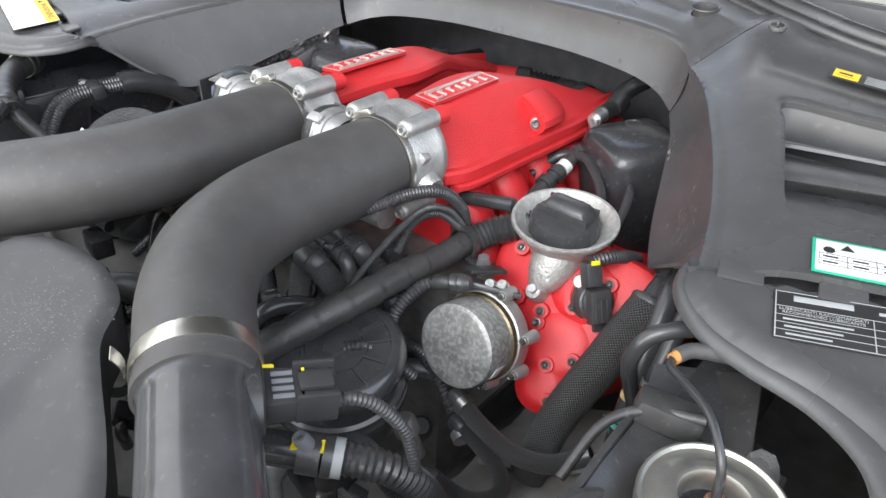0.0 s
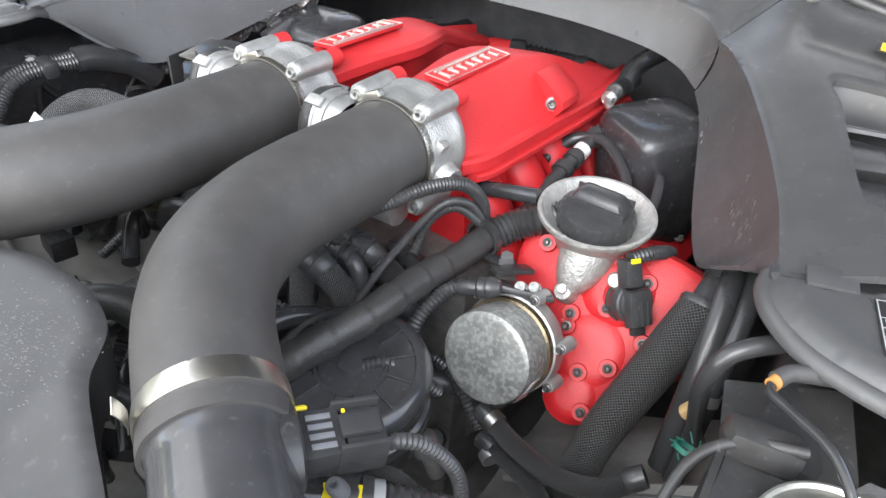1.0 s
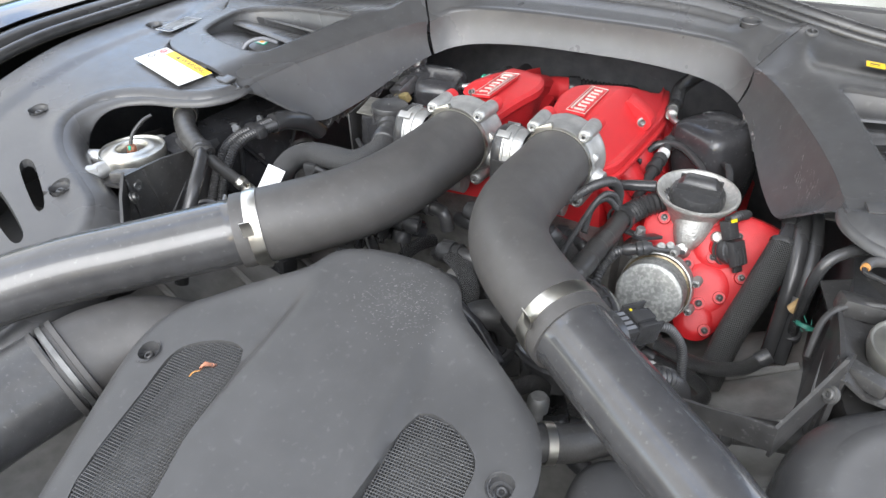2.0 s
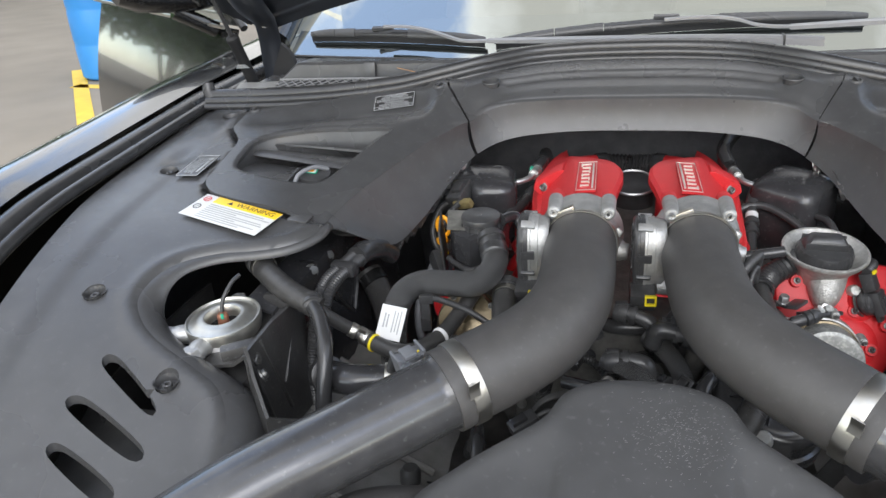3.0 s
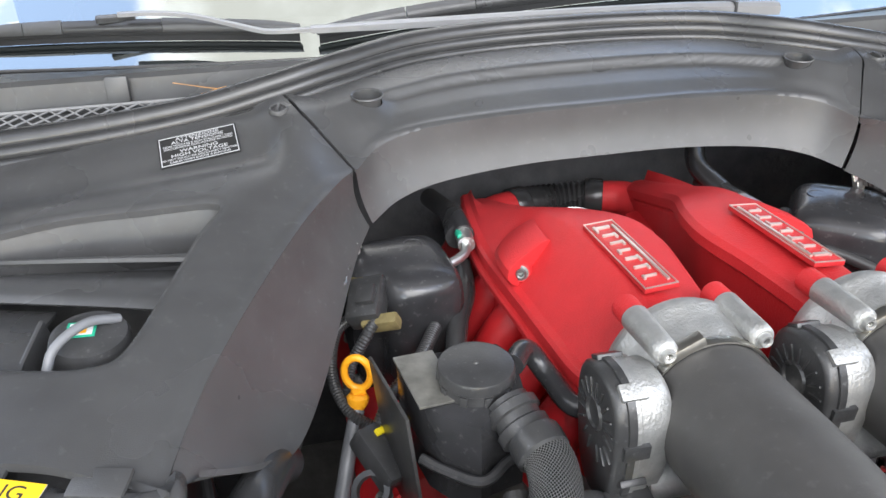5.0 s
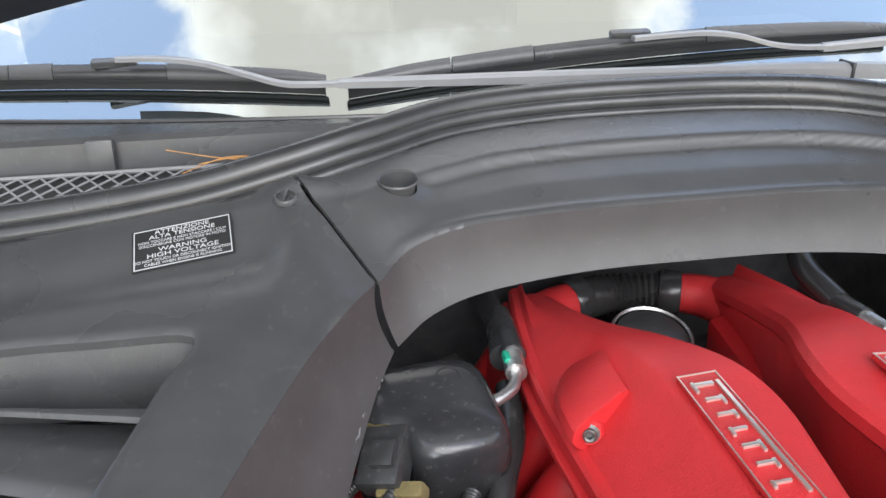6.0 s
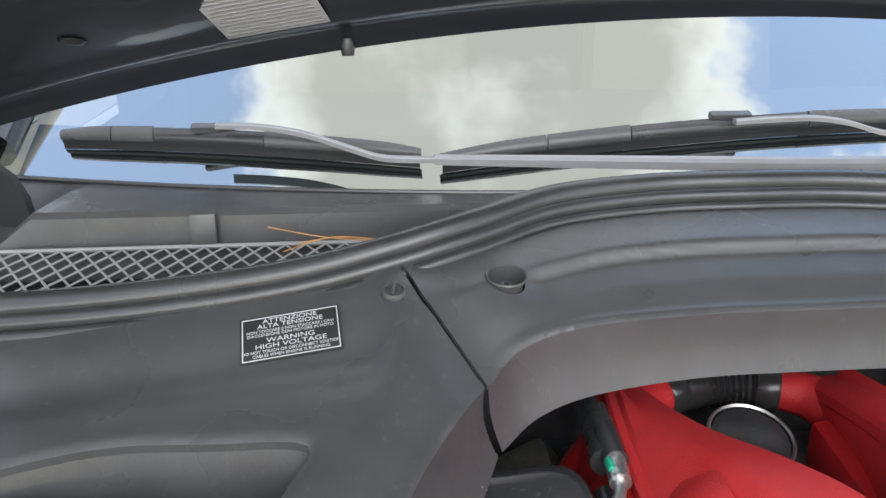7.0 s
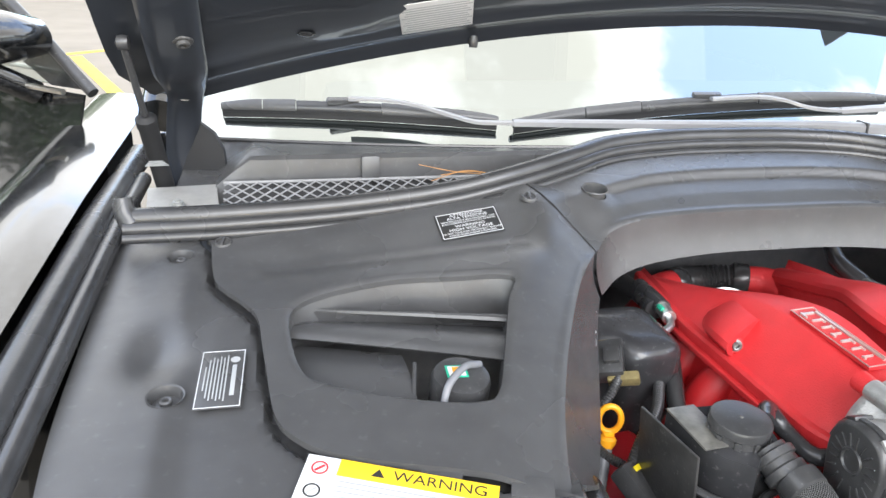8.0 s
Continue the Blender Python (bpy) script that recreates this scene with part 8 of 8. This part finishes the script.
def wiper(cover_run, rod_run, b0, b1, clip_at):
    """Fat arm cover and thin cranked rod through world points, and an aero blade from b0 to b1 with its clip at a share of its length."""
    w = thing("wiper", tuple(cover_run[0]), "black windscreen wiper with satin grey arm", "wiper", "wipers")
    bm = bmesh.new()
    rows = []
    fine = spline(cover_run, 8)
    for i, p in enumerate(fine):
        f = i / (len(fine) - 1)
        half, tall = 0.0125 - 0.006 * f, 0.0085 - 0.0035 * f
        rows.append([p + Vector((0, dy * half, dz * tall)) for dy, dz in ((-1, -1), (-1, 0.35), (-0.6, 0.9), (0.3, 1.0), (0.9, 0.4), (1, -1))])
    vs = loft(bm, rows, closed=True)
    bm.faces.new(vs[0])
    bm.faces.new(vs[-1][::-1])
    arm = part("arm", bm, SATIN, w, "satin grey wiper arm", smooth=30)
    part("joint", block(bmesh.new(), Matrix.Translation(fine[4]), (0.004, 0.027, 0.019), 0.001), BLACK, arm)
    bm = bmesh.new()
    rows = [[p + Vector((0, dy * 0.0058, dz * 0.0030)) for dy, dz in ((-1, -1), (-1, 0.6), (-0.7, 1), (0.7, 1), (1, 0.6), (1, -1))] for p in spline(rod_run, 8)]
    vs = loft(bm, rows, closed=True)
    bm.faces.new(vs[0])
    bm.faces.new(vs[-1][::-1])
    part("rod", bm, SATIN, w, "satin grey wiper rod", smooth=30)
    a, b = on_screen(*b0), on_screen(*b1)
    lo, hi = clip_at - 0.17, clip_at + 0.14
    for f0, f1, k0, k1 in ((0, lo * 0.55, 0.75, 1.0), (lo * 0.55 + 0.003, lo, 1.0, 1.12), (hi, 1, 1.15, 0.7)):
        part("spoiler", blade_stretch(a, b, f0, f1, k0, k1), COVER, w, "dark grey aero spoiler")
    part("bridge", blade_stretch(a, b, lo + 0.002, hi - 0.002, 0.95, 1.0), SEAL, w)
    bm = bmesh.new()
    rows = []
    for f in np.linspace(0.004, 0.996, 41):
        c = on_glass(a, b, f)
        rows.append([c + Vector((0, -0.85 * y, z)) for y, z in ((0.0060, -0.0068), (0.0056, -0.0105), (0.0022, -0.0112), (0.0018, -0.0200), (-0.0012, -0.0205), (-0.0016, -0.0112), (-0.0055, -0.0105), (-0.0058, -0.0068))])
    vs = loft(bm, rows, closed=True)
    bm.faces.new(vs[0])
    bm.faces.new(vs[-1][::-1])
    part("squeegee", bm, DASH, w, "black rubber wiping edge", smooth=30)
    c = on_glass(a, b, clip_at) + Vector((0, 0, 0.011))
    part("blade_clip", block(bmesh.new(), Matrix.Translation(c) @ axes((0, -0.3, 0.95)), (0.052, 0.012, 0.009), 0.003), COVER, w)


wiper([Vector((0.34, 0.535, 1.072)), Vector((0.20, 0.532, 1.080)), Vector((0.056, 0.534, 1.083)), Vector((-0.14, 0.572, 1.079)), Vector((-0.30, 0.606, 1.075))],
      [Vector((-0.28, 0.603, 1.075)), Vector((-0.33, 0.612, 1.074)), Vector((-0.362, 0.620, 1.075)), Vector((-0.40, 0.638, 1.083)), Vector((-0.45, 0.660, 1.094)), Vector((-0.50, 0.674, 1.099)), Vector((-0.55, 0.684, 1.099))],
      (-0.750, 0.050), (-0.312, 0.036), 0.44)
wiper([Vector((0.98, 0.74, 1.065)), Vector((0.80, 0.70, 1.080)), Vector((0.62, 0.66, 1.090)), Vector((0.45, 0.640, 1.088)), Vector((0.30, 0.628, 1.084))],
      [Vector((0.32, 0.629, 1.084)), Vector((0.27, 0.626, 1.086)), Vector((0.235, 0.632, 1.090)), Vector((0.20, 0.645, 1.099)), Vector((0.16, 0.650, 1.104)), Vector((0.11, 0.648, 1.104)), Vector((0.06, 0.646, 1.102))],
      (-0.291, 0.027), (0.46, 0.078), 0.475)


# ---- raised hood with hinge and gas strut ----
def hood_point(x, v, drop=0.0):
    """Underside of the raised hood; v metres forward from its rear edge."""
    ze = 1.246 - 0.20 * x * x
    ye = 0.515 + 0.10 * (x / 0.8) ** 2
    rise = 0.52 * v + 0.45 * float(smoothstep(0.08, 0.5, v)) * v
    return (x * (1 - 0.02 * v), ye - v * 0.94, ze + rise - drop)


def hood_half(v):
    return 0.80 + 0.06 * math.sin(min(1.0, max(0.0, v) / 0.15) * math.pi / 2)


hood = thing("hood", (0, 0.5, 1.2), "raised black car hood seen from underneath", "hood")
bm = bmesh.new()
rows = []
for v in np.concatenate([np.linspace(0, 0.08, 9), np.linspace(0.12, 1.35, 26)]):
    lipz = 0.012 * math.exp(-(v / 0.012) ** 2) + 0.007 * math.exp(-((v - 0.045) / 0.012) ** 2)
    rows.append([hood_point(x, v, lipz + 0.012 * math.exp(-(((abs(x) - 0.55) / 0.05) ** 2)) * smoothstep(0.05, 0.12, v)) for x in np.linspace(-1, 1, 61) * hood_half(v)])
loft(bm, rows)
part("inner_panel", bm, HOODPAINT, hood)
bm = bmesh.new()
rows = []
for v in np.linspace(-0.004, 1.37, 20):
    rows.append([(p[0], p[1], p[2] + 0.035 + 0.02 * (1 - (p[0] / 0.88) ** 2)) for p in (hood_point(x, v) for x in np.linspace(-1.01, 1.01, 41) * hood_half(v))])
loft(bm, rows)
part("outer_skin", bm, PAINT, hood)
bm = bmesh.new()
sweep(bm, [(p[0], p[1] + 0.004, p[2] + 0.008) for p in (hood_point(x, -0.002) for x in np.linspace(-0.80, 0.80, 31))], 0.008, 10, 2)
part("rear_hem", bm, PAINT, hood)
turned("rubber_stop", [(0, 0), (0.006, 0), (0.007, 0.008), (0.005, 0.016), (0, 0.016)], BLACK, hood, hood_point(-0.388, 0.006, 0.020), (0, 0, 1), 14)
for x, v in ((-0.62, 0.10), (-0.48, 0.18), (-0.30, 0.14)):
    turned("plug_hole", [(0.011, -0.0015), (0.012, 0), (0.007, 0.003), (0, 0.003)], SEAL, hood, hood_point(x, v, 0.002), (0, -0.3, -1), 18)
for s in (-1, 1):
    hinge = part("hinge", bmesh.new(), HOODPAINT, hood)
    bm = bmesh.new()
    sweep(bm, [(s * 0.800, 0.622, 0.985), (s * 0.797, 0.612, 1.04), (s * 0.788, 0.590, 1.10), hood_point(s * 0.780, 0.060, 0.018), hood_point(s * 0.778, 0.13, 0.016), hood_point(s * 0.775, 0.24, 0.016), hood_point(s * 0.772, 0.36, 0.016)], lambda f: 0.024 if f < 0.45 else 0.024 + 0.010 * min(1.0, (f - 0.45) * 5), 12, 6, flat=0.30)
    bm.to_mesh(hinge.data)
    bm.free()
    finish(hinge.data, HOODPAINT)
    bm = bmesh.new()
    lobe = [(-0.029, -0.05), (0.020, -0.05), (0.034, -0.038), (0.040, -0.015), (0.038, 0.012), (0.026, 0.036), (0.008, 0.050), (-0.029, 0.052)]
    mh = at_turn((s * 0.776, 0.610, 1.030), 0, 0, s * 12)
    vs = loft(bm, [[mh @ Vector((-s * px, dy, pz)) for px, pz in lobe] for dy in (-0.005, 0.005)], closed=True)
    bm.faces.new(vs[0])
    bm.faces.new(vs[-1][::-1])
    part("hinge_plate", bm, DASH, hinge, "black lobed hinge plate")
    bolt(hinge, (s * 0.782, 0.562, 1.133), (-s * 0.3, -0.9, 0.2), 0.008, BOLT)
    bolt(hinge, hood_point(s * 0.765, 0.19, 0.028), (-s * 0.1, -0.5, -0.8), 0.008, DARK)
    strut = part("gas_strut", lathe(bmesh.new(), [(0, 0.0), (0.0115, 0.0), (0.0125, 0.01), (0.0125, 0.108), (0.0135, 0.110), (0.0135, 0.122), (0.008, 0.127), (0, 0.127)], (s * 0.815, 0.537, 1.004), (s * 0.008, -0.054, 0.114), 24), DASH, hood, "black gas strut holding the hood")
    tube("rod", [(s * 0.823, 0.484, 1.116), (s * 0.829, 0.432, 1.214)], 0.0045, BLACK, strut, sides=12)
    turned("ball_end", [(0, 0.009), (0.008, 0.006), (0.009, 0.0), (0.008, -0.006), (0, -0.009)], BLACK, strut, (s * 0.829, 0.432, 1.214), (1, 0, 0), 16)
    mlab = Matrix.Translation((s * 0.8185, 0.5025, 1.052)) @ axes((-s * 0.05, -0.90, -0.43), (1, 0, 0))
    for k in range(4):
        card("print_bar", mlab, 0.0016, 0.030 - 0.004 * k, GREY_INK, strut, 0.0005, dx=0.0036 - 0.0024 * k, dz=0.003)
# service label on the hood's underside: print shown as bars
q0, q1, q2 = Vector(hood_point(-0.456, 0.088)), Vector(hood_point(-0.456, 0.128)), Vector(hood_point(-0.410, 0.088))
lu = (q2 - q0).normalized()
ln = lu.cross((q0 - q1).normalized())
ln = ln if ln.z < 0 else -ln
ml = Matrix.Translation(q0 + ln * 0.004) @ Matrix((lu, ln.cross(lu), ln)).transposed().to_4x4()
sticker = thing("service_label", (-0.456, 0.446, 1.24), "white printed service label under the raised hood", "label")
card("paper", ml, 0.094, 0.085, WHITE, sticker, 0.001)
for k in range(11):
    for d in (-1, 1):
        card("print_bar", ml, 0.090 - 0.006 * (k % 3), 0.0022, GREY_INK, sticker, 0.0004, dx=0.001 * (k % 2), dy=-0.036 + 0.0065 * k, dz=0.0006 * d)

# ---- open front door with mirror ----
door = thing("front_door", (-1.2, 1.0, 0.3), "open gloss black front door with glossy mirror", "car door")
bm = bmesh.new()
rows = []
hinge_p, along = Vector((-0.956, 0.815, 0)), Vector((-0.787, 0.617, 0)).normalized()
outward = Vector((along.y, -along.x, 0))
if outward.y > 0:
    outward = -outward
for z in np.linspace(0.28, 1.085, 18):
    f = (z - 0.28) / 0.805
    bul = 0.115 * math.sin(f * math.pi * 0.8 + 0.4)
    rows.append([hinge_p + along * (u * 1.05) + outward * (bul - 0.02 * (1 - math.cos((u - 0.5) * 2))) + Vector((0, 0, z + 0.02 * u)) for u in np.linspace(0, 1, 20)])
loft(bm, rows)
part("outer_panel", thicken(bm, 0.003), PAINT, door)
part("inner_panel", block(bmesh.new(), Matrix.Translation(hinge_p + along * 0.52 - outward * 0.05 + Vector((0, 0, 0.66))) @ Matrix((along, along.cross(Vector((0, 0, 1))) * -1, Vector((0, 0, 1)))).transposed().to_4x4(), (1.02, 0.07, 0.72), 0.02), DASH, door)
bm = bmesh.new()
sweep(bm, [tuple(hinge_p + along * 0.0 + Vector((0, 0, 1.085))), tuple(hinge_p + along * 0.20 + Vector((0, 0, 1.235))), tuple(hinge_p + along * 0.50 + Vector((0, 0, 1.38))), tuple(hinge_p + along * 0.95 + Vector((0, 0, 1.44)))], 0.010, 10, 6)
part("window_frame", bm, BLACK, door, "black window frame")
bm = bmesh.new()
loft(bm, [[tuple(hinge_p + along * u - outward * 0.004 + Vector((0, 0, z))) for u, z in ((0.005, 1.088), (0.10, 1.160), (0.20, 1.228))], [tuple(hinge_p + along * u - outward * 0.004 + Vector((0, 0, z))) for u, z in ((0.10, 1.088), (0.16, 1.120), (0.215, 1.150))]])
part("sail_panel", thicken(bm, 0.004), BLACK, door, "black triangular sail panel")
bm = bmesh.new()
loft(bm, [[tuple(hinge_p + along * u + Vector((0, 0, 1.09))) for u in np.linspace(0.04, 1.0, 12)], [tuple(hinge_p + along * u + Vector((0, 0, 1.09 + min(0.40, 1.05 * (u - 0.04) ** 0.7 * 0.55)))) for u in np.linspace(0.04, 1.0, 12)]])
dw = part("window_pane", bm, GLASS, door)
dw.visible_shadow = False
bm = bmesh.new()
sweep(bm, [tuple(hinge_p + along * u + outward * 0.055 + Vector((0, 0, 1.095 + 0.02 * u))) for u in np.linspace(0.0, 1.0, 8)], 0.005, 8, 2)
part("waist_trim", bm, STEEL, door)
mc = hinge_p + along * 0.11 + outward * 0.13 + Vector((0, 0, 1.178))
bm = bmesh.new()
mm = Matrix.Translation(mc) @ Matrix((along, outward, Vector((0, 0, 1)))).transposed().to_4x4()
rows = []
for u, k in ((-0.140, 0.30), (-0.12, 0.70), (-0.06, 0.95), (0.02, 1.0), (0.09, 0.9), (0.135, 0.50)):
    rows.append([mm @ Vector((0.062 * k * math.cos(a), u, 0.045 * k * math.sin(a) + 0.08 * u)) for a in np.linspace(0, 2 * math.pi, 25)[:-1]])
vs = loft(bm, rows, closed=True)
bm.faces.new(vs[0])
bm.faces.new(vs[-1][::-1])
mirror = part("mirror", bm, PAINT, door, "gloss black door mirror")
tube("stalk", [tuple(hinge_p + along * 0.10 + outward * 0.03 + Vector((0, 0, 1.08))), tuple(mc - Vector((0, 0, 0.04)))], 0.02, PAINT, mirror, sides=12)

# ---- labels and plates ----
warn = thing("warning_label", (-0.582, -0.077, 0.94), "white and yellow printed warning label on wing cover", "label")
mw = on_cover(-0.5825, -0.0775, -19.5, 0.0)
W, H = 0.150, 0.061
card("paper", mw, W, H, WHITE, warn, 0.0008)
card("yellow_band", mw, W - 0.026, 0.0165, YELLOW, warn, 0.0005, dx=0.013, dy=H / 2 - 0.0085, dz=0.0006)
words("WARNING", 0.0135, mw @ Matrix.Translation((0.030, H / 2 - 0.0085, 0.0010)), INK, warn, wide=1.12)
bm = bmesh.new()
for dx, dy, r in ((-0.018, H / 2 - 0.0085, 0.0055),):
    vs = [bm.verts.new(mw @ Vector((dx + r * 1.15 * math.sin(a), dy - 0.001 + r * math.cos(a), 0.0011))) for a in (0, 2.094, 4.189)]
    bm.faces.new(vs)
part("triangle", bm, INK, warn, "black warning triangle")
for dy in (H / 2 - 0.012, -0.004):
    bm = bmesh.new()
    lathe(bm, [(0.0052, 0.0006), (0.0066, 0.0006), (0.0066, 0.0009), (0.0052, 0.0009), (0.0052, 0.0006)], mw @ Vector((-W / 2 + 0.012, dy, 0)), mw.to_3x3() @ Vector((0, 0, 1)), 24)
    part("symbol_ring", bm, INK if dy < 0 else RED, warn)
    card("symbol_bar", mw @ Matrix.Translation((-W / 2 + 0.012, dy, 0.0006)) @ Matrix.Rotation(radians(45), 4, "Z"), 0.009, 0.0022, GREY_INK if dy < 0 else RED, warn, 0.0004)
for k in range(8):
    card("print_bar", mw, (0.105, 0.118, 0.060, 0.112, 0.116, 0.070, 0.110, 0.085)[k], 0.0017, GREY_INK, warn, 0.0004, dx=0.012 - (0.118 - (0.105, 0.118, 0.060, 0.112, 0.116, 0.070, 0.110, 0.085)[k]) / 2, dy=0.0085 - 0.0048 * k, dz=0.0006)

volt = thing("voltage_plate", (-0.434, 0.325, 1.01), "black plate with silver high-voltage warning print", "plate")
mv = on_height(side_z[-1], -0.4345, 0.3235, 6.5, 0.0022)
card("plate_body", mv, 0.0785, 0.0430, INK, volt, 0.0008)
for dx, dy, ww, hh in ((0, 0.0198, 0.0755, 0.0008), (0, -0.0198, 0.0755, 0.0008), (0.0374, 0, 0.0008, 0.040), (-0.0374, 0, 0.0008, 0.040)):
    card("border", mv, ww, hh, SILVER_INK, volt, 0.0004, dx=dx, dy=dy, dz=0.0006)
for text, size, dy, wide in (("ATTENZIONE", 0.0056, 0.0160, 1.25), ("ALTA TENSIONE", 0.0056, 0.0112, 1.25), ("NON TOCCARE E NON STACCARE I CAVI", 0.0037, 0.0064, 0.98), ("D'ACCENSIONE CON MOTORE IN MOTO", 0.0037, 0.0028, 0.98), ("WARNING", 0.0060, -0.0028, 1.3), ("HIGH VOLTAGE", 0.0060, -0.0082, 1.3), ("DO NOT TOUCH OR DISCONNECT IGNITION", 0.0037, -0.0130, 0.98), ("CABLES WHEN ENGINE IS RUNNING", 0.0037, -0.0168, 0.98)):
    words(text, size, mv @ Matrix.Translation((0, dy, 0.0008)), SILVER_INK, volt, wide=wide)

cool = thing("coolant_plate", (-0.716, 0.084, 0.96), "black plate with silver coolant print and emblem", "plate")
mk = on_cover(-0.716, 0.084, -92, 0.0)
card("plate_body", mk, 0.084, 0.040, COVER, cool, 0.0008)
for dx, dy, ww, hh in ((0, 0.0188, 0.082, 0.0008), (0, -0.0188, 0.082, 0.0008), (0.0406, 0, 0.0008, 0.038), (-0.0406, 0, 0.0008, 0.038)):
    card("border", mk, ww, hh, SILVER_INK, cool, 0.0004, dx=dx, dy=dy, dz=0.0006)
turned("emblem", [(0, 0.0002), (0.0044, 0.0002), (0.0044, 0)], GREY_INK, cool, mk @ Vector((-0.026, 0.011, 0.0006)), mk.to_3x3() @ Vector((0, 0, 1)), 20)
card("name_bar", mk, 0.044, 0.0040, GREY_INK, cool, 0.0004, dx=0.004, dy=0.011, dz=0.0006)
for k in range(7):
    card("print_bar", mk, (0.066, 0.060, 0.064, 0.058, 0.062, 0.055, 0.034)[k], 0.0012, GREY_INK, cool, 0.0004, dy=0.0045 - 0.0031 * k, dz=0.0006)

lube = thing("lubricant_plate", (0.56, -0.09, 0.94), "black plate with silver lubricant print in table", "plate")
ux = Vector((0.070, 0.022, 0)).normalized()
ml2 = on_cover(0.5645, -0.0885, math.degrees(math.atan2(ux.y, ux.x)), -0.0036)
card("plate_body", ml2, 0.115, 0.052, INK, lube, 0.0008)
for dx, dy, ww, hh in ((0, 0.0250, 0.113, 0.0006), (0, -0.0250, 0.113, 0.0006), (0.0560, 0, 0.0009, 0.051), (-0.0560, 0, 0.0009, 0.051), (0, -0.0010, 0.113, 0.0004), (0, -0.0090, 0.113, 0.0004), (0, -0.0168, 0.113, 0.0004), (0.008, -0.008, 0.0007, 0.033), (0.0, 0.0085, 0.113, 0.0004)):
    card("border", ml2, ww, hh, GREY_INK, lube, 0.0004, dx=dx, dy=dy, dz=0.0006)
card("name_bar", ml2, 0.040, 0.0060, GREY_INK, lube, 0.0004, dx=-0.024, dy=0.0185, dz=0.0006)
card("name_bar", ml2, 0.036, 0.0032, GREY_INK, lube, 0.0004, dx=0.030, dy=0.0165, dz=0.0006)
for text, size, dx, dy in (("LUBRIFICANTI RACCOMANDATI", 0.0040, -0.0245, 0.0055), ("RECOMMENDED LUBRICANTS", 0.0040, -0.0245, 0.0018), ("SPECIFICHE", 0.0040, 0.026, 0.0055), ("SPECIFICATIONS", 0.0040, 0.030, 0.0018)):
    words(text, size, ml2 @ Matrix.Translation((dx, dy, 0.0008)), GREY_INK, lube, wide=1.0)
for k in range(3):
    card("print_bar", ml2, 0.046 - 0.008 * k, 0.0017, GREY_INK, lube, 0.0004, dx=-0.028 - 0.003 * k, dy=-0.0050 - 0.0078 * k, dz=0.0006)
    card("print_bar", ml2, 0.030 - 0.003 * k, 0.0017, GREY_INK, lube, 0.0004, dx=0.030, dy=-0.0050 - 0.0078 * k, dz=0.0006)

gas = thing("refrigerant_label", (0.56, -0.025, 0.96), "white refrigerant label with green border and table", "label")
mg = on_cover(0.566, -0.020, 15.0, 0.0045)
card("paper", mg, 0.110, 0.046, GREEN, gas, 0.0008)
card("white_field", mg, 0.105, 0.041, WHITE, gas, 0.0004, dz=0.0005)
for dx in (-0.030, 0.008):
    bm = bmesh.new()
    bm.faces.new([bm.verts.new(mg @ Vector((dx + 0.0062 * math.sin(a), 0.0125 + 0.0055 * math.cos(a), 0.0010))) for a in (0, 2.094, 4.189)])
    part("triangle", bm, INK, gas)
turned("star", [(0, 0.0003), (0.0045, 0.0003), (0.0045, 0)], INK, gas, mg @ Vector((-0.043, 0.008, 0.0006)), mg.to_3x3() @ Vector((0, 0, 1)), 8)
for k in range(3):
    card("table_rule", mg, 0.100, 0.0005, INK, gas, 0.0003, dy=0.0025 - 0.0072 * k, dz=0.0008)
    for j in range(5):
        if k:
            card("print_bar", mg, 0.011, 0.0020, INK, gas, 0.0003, dx=-0.042 + 0.021 * j, dy=0.0060 - 0.0072 * k, dz=0.0008)
for j in range(6):
    card("table_rule", mg, 0.0005, 0.0150, INK, gas, 0.0003, dx=-0.0500 + 0.020 * j, dy=-0.0050, dz=0.0008)

oil = thing("oil_plate", (0.47, 0.29, 1.0), "black plate with yellow oil-can symbol", "plate")
mo = on_cover(0.482, 0.292, 3, 0.006)
card("plate_body", mo, 0.098, 0.026, INK, oil, 0.0008)
card("yellow_field", mo, 0.026, 0.019, YELLOW, oil, 0.0004, dx=-0.033, dz=0.0006)
card("symbol", mo, 0.014, 0.004, INK, oil, 0.0003, dx=-0.034, dy=0.001, dz=0.0009)
card("symbol", mo, 0.016, 0.0012, INK, oil, 0.0003, dx=-0.034, dy=-0.005, dz=0.0009)
for k in range(5):
    card("print_bar", mo, 0.056, 0.0016, GREY_INK, oil, 0.0003, dx=0.014, dy=0.008 - 0.004 * k, dz=0.0006)

# washer-fluid filler seen through the driver's side louvre
wash = thing("coolant_filler", (-0.50, 0.06, 0.90), "black coolant filler cap with coloured emblem", "filler cap")
turned("cap", [(0, 0.012), (0.020, 0.012), (0.026, 0.010), (0.028, 0.004), (0.028, -0.020), (0.020, -0.022), (0.020, -0.08), (0, -0.08)], BLACK, wash, (-0.502, 0.064, 0.955), (0.05, -0.15, 1), 32)
mq = Matrix.Translation((-0.506, 0.064, 0.9682)) @ axes((0.05, -0.15, 1), (0, 1, 0))
card("emblem", mq, 0.020, 0.017, GREEN, wash, 0.0006)
card("emblem_field", mq, 0.016, 0.013, WHITE, wash, 0.0005, dz=0.0005)
card("emblem_mark", mq, 0.008, 0.010, ORANGE, wash, 0.0004, dz=0.0009)
tube("strap", [(-0.482, 0.074, 0.968), (-0.500, 0.058, 0.976), (-0.518, 0.040, 0.970), (-0.525, 0.030, 0.955)], 0.0035, GREYPLUG, wash, sides=10)
